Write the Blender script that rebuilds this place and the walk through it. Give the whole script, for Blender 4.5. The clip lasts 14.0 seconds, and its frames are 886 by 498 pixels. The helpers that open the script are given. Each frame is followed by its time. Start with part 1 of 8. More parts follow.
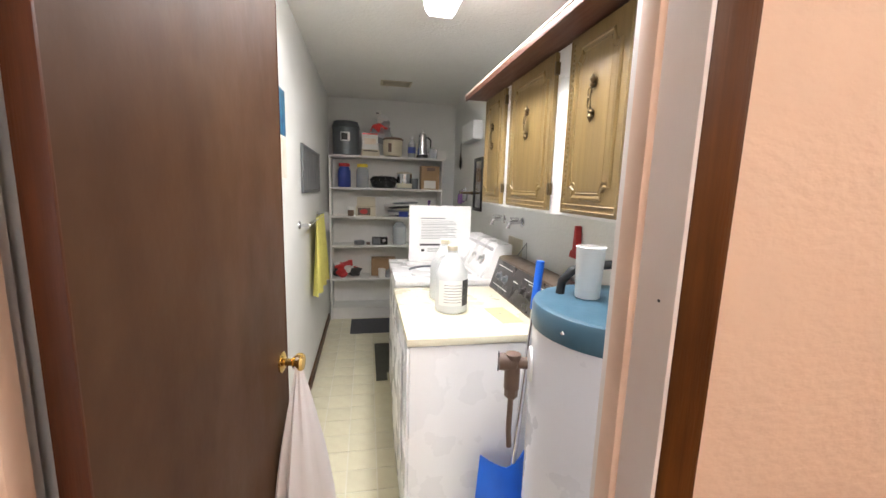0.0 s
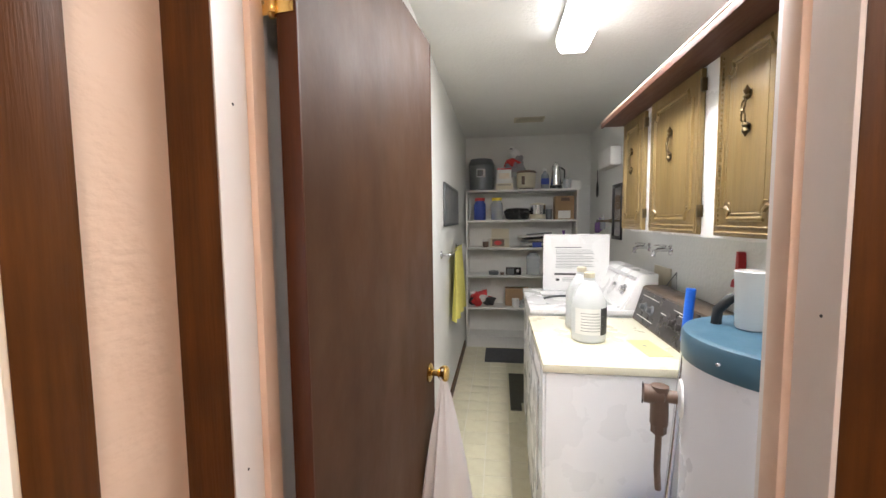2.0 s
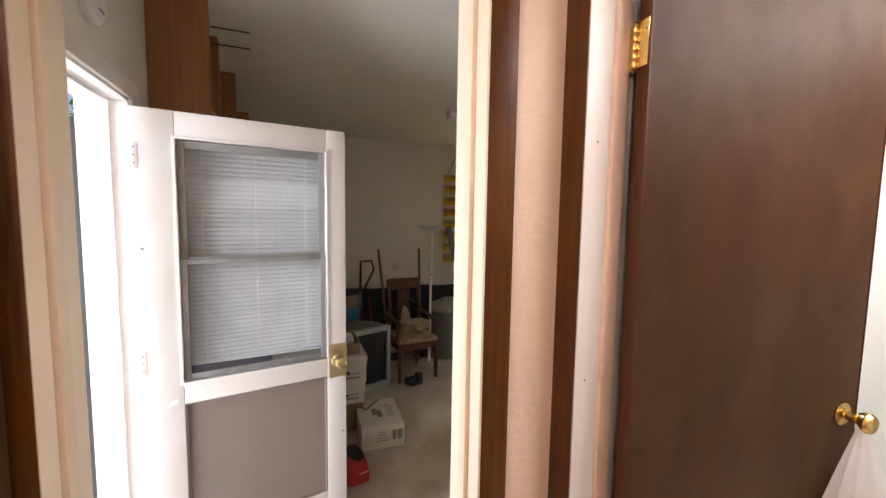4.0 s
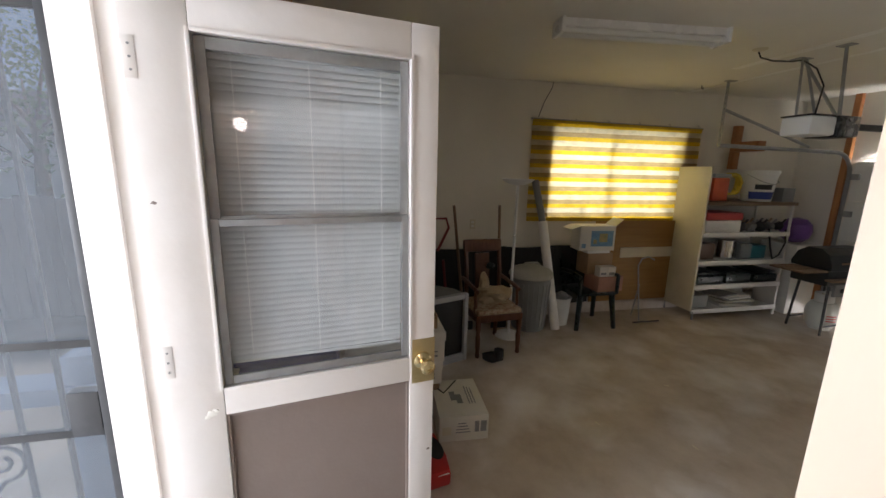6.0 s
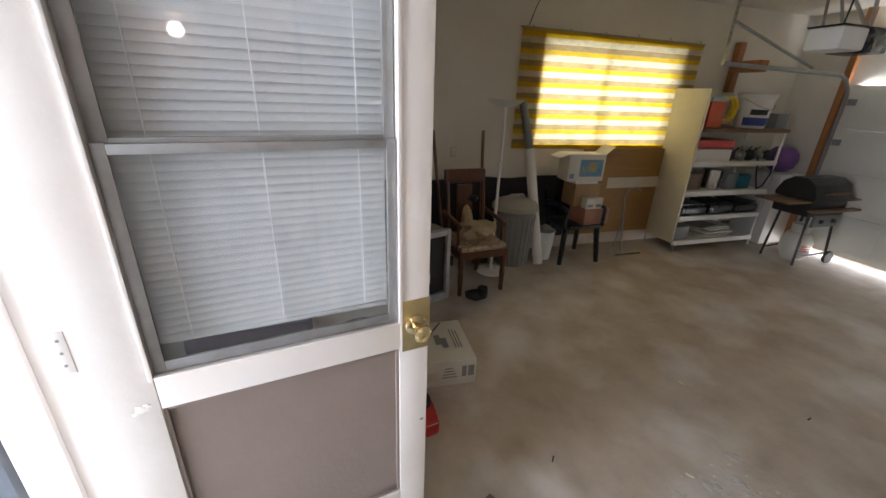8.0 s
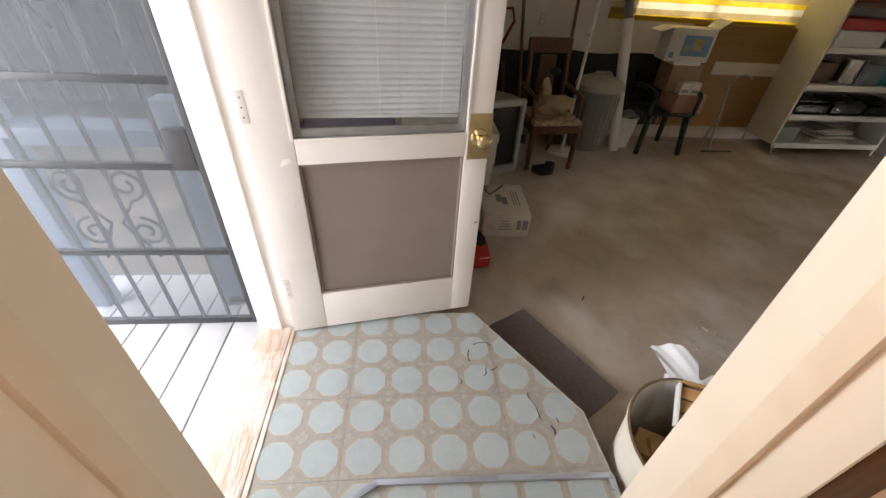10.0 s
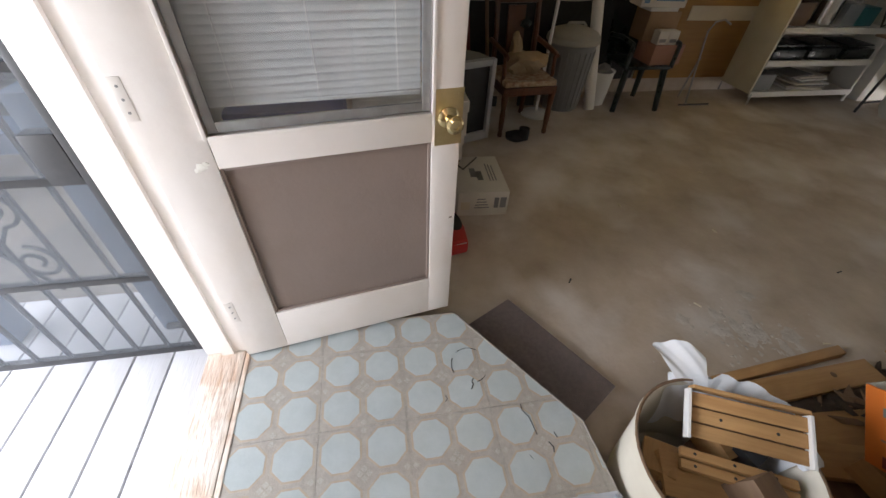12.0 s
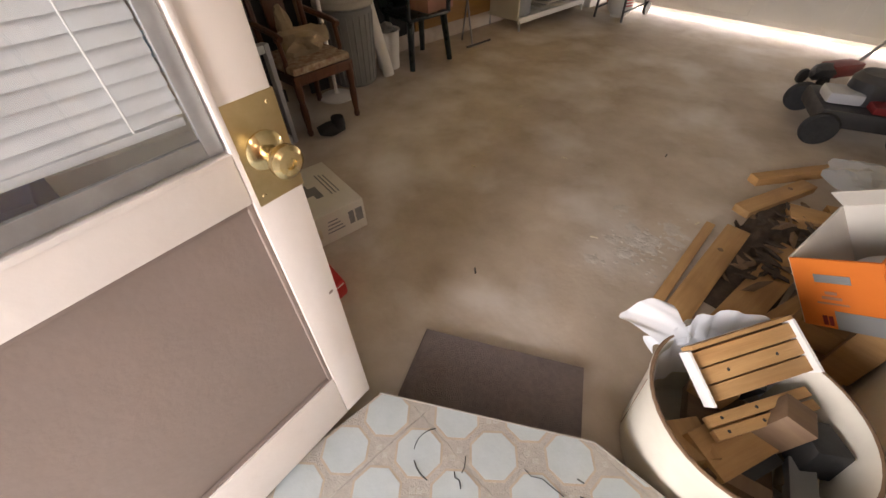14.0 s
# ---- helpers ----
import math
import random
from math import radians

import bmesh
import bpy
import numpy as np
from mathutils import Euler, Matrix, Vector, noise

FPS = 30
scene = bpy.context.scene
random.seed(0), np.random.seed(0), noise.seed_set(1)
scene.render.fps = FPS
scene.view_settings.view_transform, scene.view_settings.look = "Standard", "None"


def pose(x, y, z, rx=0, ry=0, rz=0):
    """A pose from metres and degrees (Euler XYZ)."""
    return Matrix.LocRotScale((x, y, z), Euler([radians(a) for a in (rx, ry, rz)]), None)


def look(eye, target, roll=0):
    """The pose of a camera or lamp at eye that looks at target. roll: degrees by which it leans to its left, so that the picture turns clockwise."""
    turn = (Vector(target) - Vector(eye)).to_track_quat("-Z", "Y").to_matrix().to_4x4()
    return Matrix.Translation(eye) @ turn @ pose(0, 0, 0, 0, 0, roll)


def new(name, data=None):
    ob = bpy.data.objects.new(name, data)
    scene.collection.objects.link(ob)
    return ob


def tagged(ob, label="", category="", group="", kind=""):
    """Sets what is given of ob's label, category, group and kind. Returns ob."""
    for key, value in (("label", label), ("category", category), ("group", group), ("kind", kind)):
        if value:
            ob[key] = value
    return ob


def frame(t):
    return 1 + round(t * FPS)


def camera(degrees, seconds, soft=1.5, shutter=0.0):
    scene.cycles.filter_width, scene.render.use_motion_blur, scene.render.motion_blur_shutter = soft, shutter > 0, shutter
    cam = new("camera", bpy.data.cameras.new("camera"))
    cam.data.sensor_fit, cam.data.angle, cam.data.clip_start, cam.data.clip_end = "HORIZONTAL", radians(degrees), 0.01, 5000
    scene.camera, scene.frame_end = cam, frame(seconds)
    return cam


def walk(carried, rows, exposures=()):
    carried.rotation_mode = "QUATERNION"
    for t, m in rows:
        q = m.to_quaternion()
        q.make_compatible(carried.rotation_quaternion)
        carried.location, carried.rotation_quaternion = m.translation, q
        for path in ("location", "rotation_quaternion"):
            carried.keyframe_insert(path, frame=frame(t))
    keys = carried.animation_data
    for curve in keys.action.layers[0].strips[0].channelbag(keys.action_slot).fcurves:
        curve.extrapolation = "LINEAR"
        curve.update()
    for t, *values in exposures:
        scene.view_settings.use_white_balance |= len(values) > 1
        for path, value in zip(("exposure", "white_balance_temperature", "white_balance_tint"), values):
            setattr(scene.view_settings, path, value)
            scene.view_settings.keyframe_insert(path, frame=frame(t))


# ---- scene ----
cam = camera(97.2, 14.0)
PATH = [
    (0, (0.031, -0.055, 1.47), (0.4165, 1.883, 1.161), 1.7),
    (0.5, (0.08, -0.124, 1.461), (0.29, 1.846, 1.192), 1.8),
    (1, (0.066, -0.155, 1.452), (0.039, 1.832, 1.218), 1.4),
    (1.5, (0.039, -0.177, 1.453), (-0.134, 1.806, 1.256), 0.5),
    (2, (0.015, -0.152, 1.456), (-0.268, 1.822, 1.307), -0.6),
    (2.5, (0.09, -0.134, 1.458), (-0.652, 1.722, 1.376), 0.7),
    (3, (0.209, -0.155, 1.456), (-1.032, 1.411, 1.369), 1.1),
    (3.5, (0.271, -0.194, 1.45), (-1.308, 1.027, 1.33), 0.8),
    (4, (0.324, -0.263, 1.455), (-1.529, 0.471, 1.288), 0.9),
    (4.2, (0.3, -0.26, 1.452), (-1.605, 0.323, 1.27), 1.0),
    (6.3, (-0.431, -0.27, 1.414), (-2.336, 0.174, 0.996), 1.4),
    (6.5, (-0.482, -0.245, 1.415), (-2.377, 0.231, 0.985), 1.5),
    (7, (-0.593, -0.219, 1.403), (-2.434, 0.391, 0.914), 1.4),
    (7.5, (-0.684, -0.259, 1.371), (-2.469, 0.378, 0.733), 1.6),
    (8, (-0.67, -0.269, 1.369), (-2.444, 0.282, 0.627), 2.2),
    (8.5, (-0.578, -0.253, 1.342), (-2.357, 0.17, 0.532), 2.6),
    (9, (-0.373, -0.298, 1.288), (-2.106, 0.05, 0.354), 3.5),
    (9.2, (-0.301, -0.306, 1.292), (-2.012, -0.007, 0.301), 3.6),
    (11.3, (-0.256, -0.308, 1.17), (-1.692, -0.127, -0.21), 3.7),
    (11.5, (-0.299, -0.314, 1.196), (-1.752, -0.103, -0.162), 3.1),
    (12, (-0.543, -0.265, 1.213), (-1.997, 0.033, -0.127), 2.9),
    (12.5, (-0.657, -0.206, 1.175), (-2.076, 0.177, -0.182), 1.6),
    (13, (-0.778, -0.168, 1.14), (-2.076, 0.426, -0.26), 1.6),
    (13.5, (-0.908, -0.168, 1.05), (-2.036, 0.567, -0.429), -0.5),
    (14, (-1.044, -0.2, 1.042), (-2.117, 0.737, -0.362), -1.7),
]
EXPOSURES = [(0.0, 0.3, 6250, 14), (2.0, 0.12, 6200, 13), (2.6, 0.05, 6200, 16), (3.5, 0.15, 6350, 18), (4.2, 0.12, 6450, 16), (6.3, -0.24, 6200, 14), (8.0, 0.04, 6050, 14), (9.0, -0.06, 7000, 16), (11.5, -0.40, 6350, 14), (12.5, -0.24, 6600, 17), (13.5, 0.10, 7000, 21), (14.0, 0.27, 7200, 22)]
walk(cam, [(t, look(eye, target, roll)) for t, eye, target, roll in PATH], EXPOSURES)

# ---- light ----
world = bpy.data.worlds.new("sky")
scene.world = world
world.use_nodes = True
_nt = world.node_tree
_sky = _nt.nodes.new("ShaderNodeTexSky")
_sky.sky_type, _sky.sun_disc = "NISHITA", False
_sky.sun_elevation, _sky.sun_rotation = radians(42), radians(-50)
_nt.links.new(_sky.outputs[0], _nt.nodes["Background"].inputs[0])
_nt.nodes["Background"].inputs[1].default_value = 0.11
sun = new("sun", bpy.data.lights.new("sun", "SUN"))
sun.data.energy, sun.data.angle, sun.data.color = 4.2, radians(0.6), (1.0, 0.95, 0.86)
sun.matrix_world = look((0, 0, 10), (0.55, -0.46, 9.35))


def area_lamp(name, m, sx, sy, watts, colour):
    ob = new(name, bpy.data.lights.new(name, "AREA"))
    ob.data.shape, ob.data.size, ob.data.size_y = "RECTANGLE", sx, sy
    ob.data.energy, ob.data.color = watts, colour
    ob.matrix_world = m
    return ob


# stand-in sky lamps: beyond the open doorway, behind the curtained window, in door gaps
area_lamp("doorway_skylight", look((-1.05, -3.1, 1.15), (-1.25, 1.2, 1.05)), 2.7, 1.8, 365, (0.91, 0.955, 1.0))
area_lamp("window_skylight", look((-4.95, 2.92, 1.39), (-2.0, 2.92, 0.9)), 1.7, 1.05, 21, (1.0, 0.94, 0.84))
area_lamp("door_gap_skylight", look((-2.4, 5.74, -0.338), (-2.4, 4.6, 0.6)), 3.1, 0.045, 20, (1.0, 0.96, 0.90))
area_lamp("door_top_gap_skylight", look((-2.4, 5.708, 1.585), (-2.4, 5.708, 2.4)), 3.1, 0.018, 27, (1.0, 0.96, 0.90))
# the laundry's tube lamp, the far hall lamp, and two added hall fills
area_lamp("laundry_tubes", look((0.39, 1.305, 2.285), (0.39, 1.305, 0)), 0.16, 1.36, 27, (1.0, 0.98, 0.94))
for x, y, watts in ((0.45, -1.0, 32), (2.3, -0.9, 13), (5.9, 0.04, 22)):
    hall_bulb_and_fill = new("hall_bulb_and_fill", bpy.data.lights.new("hall_bulb_and_fill", "POINT"))
    hall_bulb_and_fill.data.energy, hall_bulb_and_fill.data.color, hall_bulb_and_fill.data.shadow_soft_size = watts, (1.0, 0.90, 0.80), 0.12
    hall_bulb_and_fill.location = (x, y, 2.18)


# ---- materials ----
def node_mat(name):
    m = bpy.data.materials.new(name)
    m.use_nodes = True
    nt = m.node_tree
    return m, nt, nt.nodes["Principled BSDF"]


def mat(name, c1, c2=None, scale=6.0, rough=0.5, metal=0.0, bump=0.0, bscale=80.0, stretch=(1, 1, 1), vary=0.0, detail=6.0,
        coat=0.0, c3=None, s3=1.5, w3=0.5, rvary=0.15, bstretch=None):
    """Two-scale noise colour, roughness variation and bump, in metres."""
    m, nt, p = node_mat(name)
    N, L = nt.nodes, nt.links
    tc = N.new("ShaderNodeTexCoord")
    mp = N.new("ShaderNodeMapping")
    mp.inputs["Scale"].default_value = stretch
    L.new(tc.outputs["Object"], mp.inputs[0])
    if c2 is None:
        c2 = tuple(c * 0.88 for c in c1)
    n1 = N.new("ShaderNodeTexNoise")
    n1.inputs["Scale"].default_value, n1.inputs["Detail"].default_value, n1.inputs["Roughness"].default_value = scale, detail, 0.62
    L.new(mp.outputs[0], n1.inputs["Vector"])
    r1 = N.new("ShaderNodeValToRGB")
    r1.color_ramp.elements[0].position, r1.color_ramp.elements[1].position = 0.32, 0.68
    r1.color_ramp.elements[0].color, r1.color_ramp.elements[1].color = (*c1, 1), (*c2, 1)
    L.new(n1.outputs[0], r1.inputs[0])
    out = r1.outputs[0]
    if c3 is not None:
        n3 = N.new("ShaderNodeTexNoise")
        n3.inputs["Scale"].default_value, n3.inputs["Detail"].default_value, n3.inputs["Distortion"].default_value = s3, 7, 0.12
        L.new(tc.outputs["Object"], n3.inputs["Vector"])
        r3 = N.new("ShaderNodeValToRGB")
        r3.color_ramp.elements[0].position, r3.color_ramp.elements[1].position = 0.48, 0.72
        r3.color_ramp.elements[0].color, r3.color_ramp.elements[1].color = (0, 0, 0, 1), (w3, w3, w3, 1)
        L.new(n3.outputs[0], r3.inputs[0])
        mx = N.new("ShaderNodeMix")
        mx.data_type = "RGBA"
        L.new(r3.outputs[0], mx.inputs[0])
        L.new(out, mx.inputs[6])
        mx.inputs[7].default_value = (*c3, 1)
        out = mx.outputs[2]
    if vary:
        oi = N.new("ShaderNodeObjectInfo")
        mr = N.new("ShaderNodeMapRange")
        mr.inputs[3].default_value, mr.inputs[4].default_value = 1 - vary, 1 + vary
        L.new(oi.outputs["Random"], mr.inputs[0])
        hs = N.new("ShaderNodeHueSaturation")
        L.new(mr.outputs[0], hs.inputs["Value"])
        L.new(out, hs.inputs["Color"])
        out = hs.outputs[0]
    L.new(out, p.inputs["Base Color"])
    p.inputs["Metallic"].default_value = metal
    rr = N.new("ShaderNodeMapRange")
    rr.inputs[3].default_value, rr.inputs[4].default_value = max(0.02, rough - rvary), min(1, rough + rvary)
    n2 = N.new("ShaderNodeTexNoise")
    n2.inputs["Scale"].default_value, n2.inputs["Detail"].default_value = scale * 2.3, 4
    L.new(mp.outputs[0], n2.inputs["Vector"])
    L.new(n2.outputs[0], rr.inputs[0])
    L.new(rr.outputs[0], p.inputs["Roughness"])
    if coat:
        p.inputs["Coat Weight"].default_value = coat
        p.inputs["Coat Roughness"].default_value = 0.15
    if bump:
        nb = N.new("ShaderNodeTexNoise")
        nb.inputs["Scale"].default_value, nb.inputs["Detail"].default_value = bscale, 5
        if bstretch:
            mb = N.new("ShaderNodeMapping")
            mb.inputs["Scale"].default_value = bstretch
            L.new(tc.outputs["Object"], mb.inputs[0])
            L.new(mb.outputs[0], nb.inputs["Vector"])
        else:
            L.new(mp.outputs[0], nb.inputs["Vector"])
        bp = N.new("ShaderNodeBump")
        bp.inputs["Strength"].default_value, bp.inputs["Distance"].default_value = bump, 0.01
        L.new(nb.outputs[0], bp.inputs["Height"])
        L.new(bp.outputs[0], p.inputs["Normal"])
    return m


def glow(name, colour, strength):
    m, nt, p = node_mat(name)
    p.inputs["Base Color"].default_value = (*colour, 1)
    p.inputs["Emission Color"].default_value = (*colour, 1)
    p.inputs["Emission Strength"].default_value = strength
    return m


def glass(name, tint=(1, 1, 1), rough=0.02, weight=1.0):
    m, nt, p = node_mat(name)
    p.inputs["Base Color"].default_value = (*tint, 1)
    p.inputs["Roughness"].default_value = rough
    p.inputs["Transmission Weight"].default_value = weight
    p.inputs["IOR"].default_value = 1.45
    return m


def see_through(name, colour, opacity, rough=0.7, translucent=0.0):
    """Fine mesh or thin cloth: part lets light straight through."""
    m, nt, p = node_mat(name)
    N, L = nt.nodes, nt.links
    p.inputs["Base Color"].default_value = (*colour, 1)
    p.inputs["Roughness"].default_value = rough
    tr = N.new("ShaderNodeBsdfTransparent")
    mx = N.new("ShaderNodeMixShader")
    mx.inputs[0].default_value = opacity
    L.new(tr.outputs[0], mx.inputs[1])
    surf = p.outputs[0]
    if translucent:
        tl = N.new("ShaderNodeBsdfTranslucent")
        tl.inputs[0].default_value = (*colour, 1)
        m2 = N.new("ShaderNodeMixShader")
        m2.inputs[0].default_value = translucent
        L.new(surf, m2.inputs[1])
        L.new(tl.outputs[0], m2.inputs[2])
        surf = m2.outputs[0]
    L.new(surf, mx.inputs[2])
    L.new(mx.outputs[0], N["Material Output"].inputs[0])
    return m


M_PEACH = mat("peach_wall_paint", (0.76, 0.57, 0.43), (0.73, 0.54, 0.405), 5, 0.62, bump=0.26, bscale=42, bstretch=(1, 1, 1.8))
M_STOP = mat("worn_tan_stop_bead", (0.80, 0.60, 0.47), (0.78, 0.57, 0.43), 14, 0.5, stretch=(1, 1, 0.25), c3=(0.52, 0.33, 0.22), s3=9, w3=0.35)
M_LAUNDRY = mat("laundry_wall_paint", (0.80, 0.80, 0.77), (0.76, 0.76, 0.73), 2.5, 0.7, bump=0.25, bscale=50)
M_CEIL = mat("ceiling_paint", (0.80, 0.79, 0.76), (0.76, 0.75, 0.72), 2, 0.85, bump=0.3, bscale=60)
M_GWALL = mat("garage_wall_paint", (0.77, 0.73, 0.64), (0.71, 0.67, 0.59), 1.3, 0.8, bump=0.15, bscale=40, c3=(0.66, 0.61, 0.52), s3=0.9)
M_GCEIL = mat("garage_ceiling_board", (0.79, 0.76, 0.68), (0.74, 0.71, 0.63), 1.1, 0.85, bump=0.15, bscale=40)
M_TAPE = mat("joint_compound", (0.86, 0.84, 0.78), (0.82, 0.80, 0.74), 5, 0.85)
M_CREAM = mat("cream_jamb_paint", (0.78, 0.68, 0.54), (0.72, 0.62, 0.49), 4, 0.45, bump=0.12, bscale=30, stretch=(1, 1, 0.2), c3=(0.66, 0.54, 0.42), s3=5, w3=0.5)
M_TRIM = mat("brown_stained_casing", (0.115, 0.040, 0.0075), (0.062, 0.0205, 0.004), 9, 0.42, bump=0.12, bscale=60, stretch=(6, 6, 0.35), c3=(0.04, 0.013, 0.003), s3=5, w3=0.5)
M_JAMBW = mat("off_white_jamb_paint", (0.80, 0.755, 0.72), (0.755, 0.71, 0.675), 4, 0.42, bump=0.12, bscale=30, stretch=(1, 1, 0.2), c3=(0.72, 0.62, 0.54), s3=5, w3=0.4)
M_STOP2 = mat("worn_cream_stop_bead", (0.74, 0.62, 0.47), (0.70, 0.57, 0.42), 8, 0.45, stretch=(1, 1, 0.25), c3=(0.55, 0.38, 0.24), s3=9, w3=0.3)
M_DDOOR = mat("dark_brown_door_veneer", (0.066, 0.029, 0.0115), (0.045, 0.019, 0.0075), 2.6, 0.52, bump=0.14, bscale=9, stretch=(1.6, 1.6, 0.9), coat=0.0, c3=(0.088, 0.046, 0.023), s3=3.4, w3=0.6, rvary=0.14)
M_DEDGE = mat("reddish_door_edge", (0.082, 0.023, 0.0065), (0.05, 0.014, 0.004), 9, 0.45, bump=0.1, bscale=60, stretch=(6, 6, 0.3))
M_WDOOR = mat("white_door_paint", (0.79, 0.75, 0.71), (0.745, 0.70, 0.665), 3, 0.42, bump=0.10, bscale=28, c3=(0.68, 0.61, 0.52), s3=3, w3=0.4)
for _m in (M_TRIM, M_DEDGE):
    _m.node_tree.nodes["Principled BSDF"].inputs["Specular IOR Level"].default_value = 0.22
M_DDOOR.node_tree.nodes["Principled BSDF"].inputs["Specular IOR Level"].default_value = 0.16
M_BROWNPANEL = mat("taupe_door_panel", (0.26, 0.205, 0.18), (0.23, 0.18, 0.155), 4, 0.5, bump=0.08, bscale=60)
M_CONCRETE = mat("garage_concrete", (0.55, 0.47, 0.385), (0.385, 0.31, 0.235), 2.6, 0.52, bump=0.16, bscale=35, c3=(0.73, 0.695, 0.665), s3=1.7, w3=0.9, detail=12, rvary=0.2)
M_STAIN = mat("plaster_splash", (0.62, 0.58, 0.53), (0.46, 0.42, 0.37), 14, 0.85, bump=0.3, bscale=60)
M_VINYL = mat("laundry_vinyl_tile", (0.74, 0.70, 0.52), (0.68, 0.63, 0.46), 14, 0.35, bump=0.08, bscale=90, vary=0.04)
M_VGROUT = mat("laundry_vinyl_line", (0.80, 0.77, 0.64), (0.74, 0.70, 0.57), 20, 0.4)
M_TBASE = mat("landing_vinyl_beige", (0.365, 0.34, 0.30), (0.30, 0.28, 0.245), 60, 0.45, bump=0.35, bscale=220, c3=(0.30, 0.265, 0.22), s3=9, w3=0.5)
M_TOCT = mat("landing_vinyl_pale_octagon", (0.385, 0.43, 0.435), (0.35, 0.395, 0.40), 25, 0.38, bump=0.06, bscale=90, c3=(0.32, 0.345, 0.33), s3=7, w3=0.4)
M_BLACK = mat("black_scuff", (0.02, 0.02, 0.02), (0.03, 0.03, 0.03), 20, 0.6)
M_DECK = mat("white_deck_paint", (0.62, 0.62, 0.645), (0.56, 0.565, 0.59), 6, 0.55, bump=0.12, bscale=40, stretch=(0.3, 3, 1), vary=0.03, c3=(0.48, 0.47, 0.45), s3=5, w3=0.3)
M_SILL = mat("peeling_sill_paint", (0.70, 0.62, 0.54), (0.42, 0.27, 0.18), 11, 0.75, bump=0.4, bscale=40, stretch=(0.5, 2.5, 1), c3=(0.80, 0.76, 0.70), s3=8, w3=0.8)
M_FLOORWOOD = mat("hall_wood_floor", (0.20, 0.10, 0.05), (0.14, 0.07, 0.035), 8, 0.45, bump=0.1, bscale=50, stretch=(3, 0.3, 1))
M_BRASS = mat("polished_brass", (0.80, 0.56, 0.20), (0.66, 0.44, 0.14), 12, 0.22, metal=1.0)
M_OLDBRASS = mat("dull_brass_plate", (0.62, 0.50, 0.28), (0.50, 0.39, 0.20), 16, 0.36, metal=1.0, bump=0.05)
M_CHROME = mat("chrome", (0.75, 0.75, 0.76), (0.62, 0.62, 0.64), 12, 0.15, metal=1.0)
M_GALV = mat("galvanised_steel", (0.36, 0.36, 0.355), (0.28, 0.28, 0.28), 10, 0.45, metal=0.6)
M_IRON = mat("black_iron", (0.025, 0.026, 0.028), (0.04, 0.04, 0.042), 15, 0.5)
M_WHITE = mat("white_enamel", (0.86, 0.85, 0.84), (0.84, 0.83, 0.815), 3, 0.28)
M_DRYTOP = mat("yellowed_enamel", (0.80, 0.76, 0.58), (0.77, 0.72, 0.54), 4, 0.3)
M_PLASTIC_W = mat("white_plastic", (0.80, 0.80, 0.78), (0.76, 0.76, 0.74), 6, 0.4)
M_SHELFW = mat("white_shelf_paint", (0.76, 0.75, 0.71), (0.70, 0.69, 0.65), 4, 0.5, bump=0.06, bscale=50)
M_PLY = mat("plywood_sheet", (0.34, 0.185, 0.05), (0.27, 0.14, 0.037), 6, 0.55, bump=0.1, bscale=40, stretch=(1, 0.3, 4))
M_TIMBER = mat("raw_timber", (0.52, 0.31, 0.13), (0.40, 0.22, 0.085), 8, 0.6, bump=0.15, bscale=50, stretch=(0.4, 5, 5), vary=0.12, c3=(0.30, 0.15, 0.06), s3=6, w3=0.4)
M_STUD = mat("reddish_timber", (0.40, 0.17, 0.06), (0.30, 0.12, 0.04), 8, 0.6, bump=0.1, bscale=50, stretch=(5, 5, 0.4))
M_GDOOR = mat("garage_door_paint", (0.74, 0.73, 0.68), (0.68, 0.67, 0.62), 2, 0.6, bump=0.05, bscale=50)


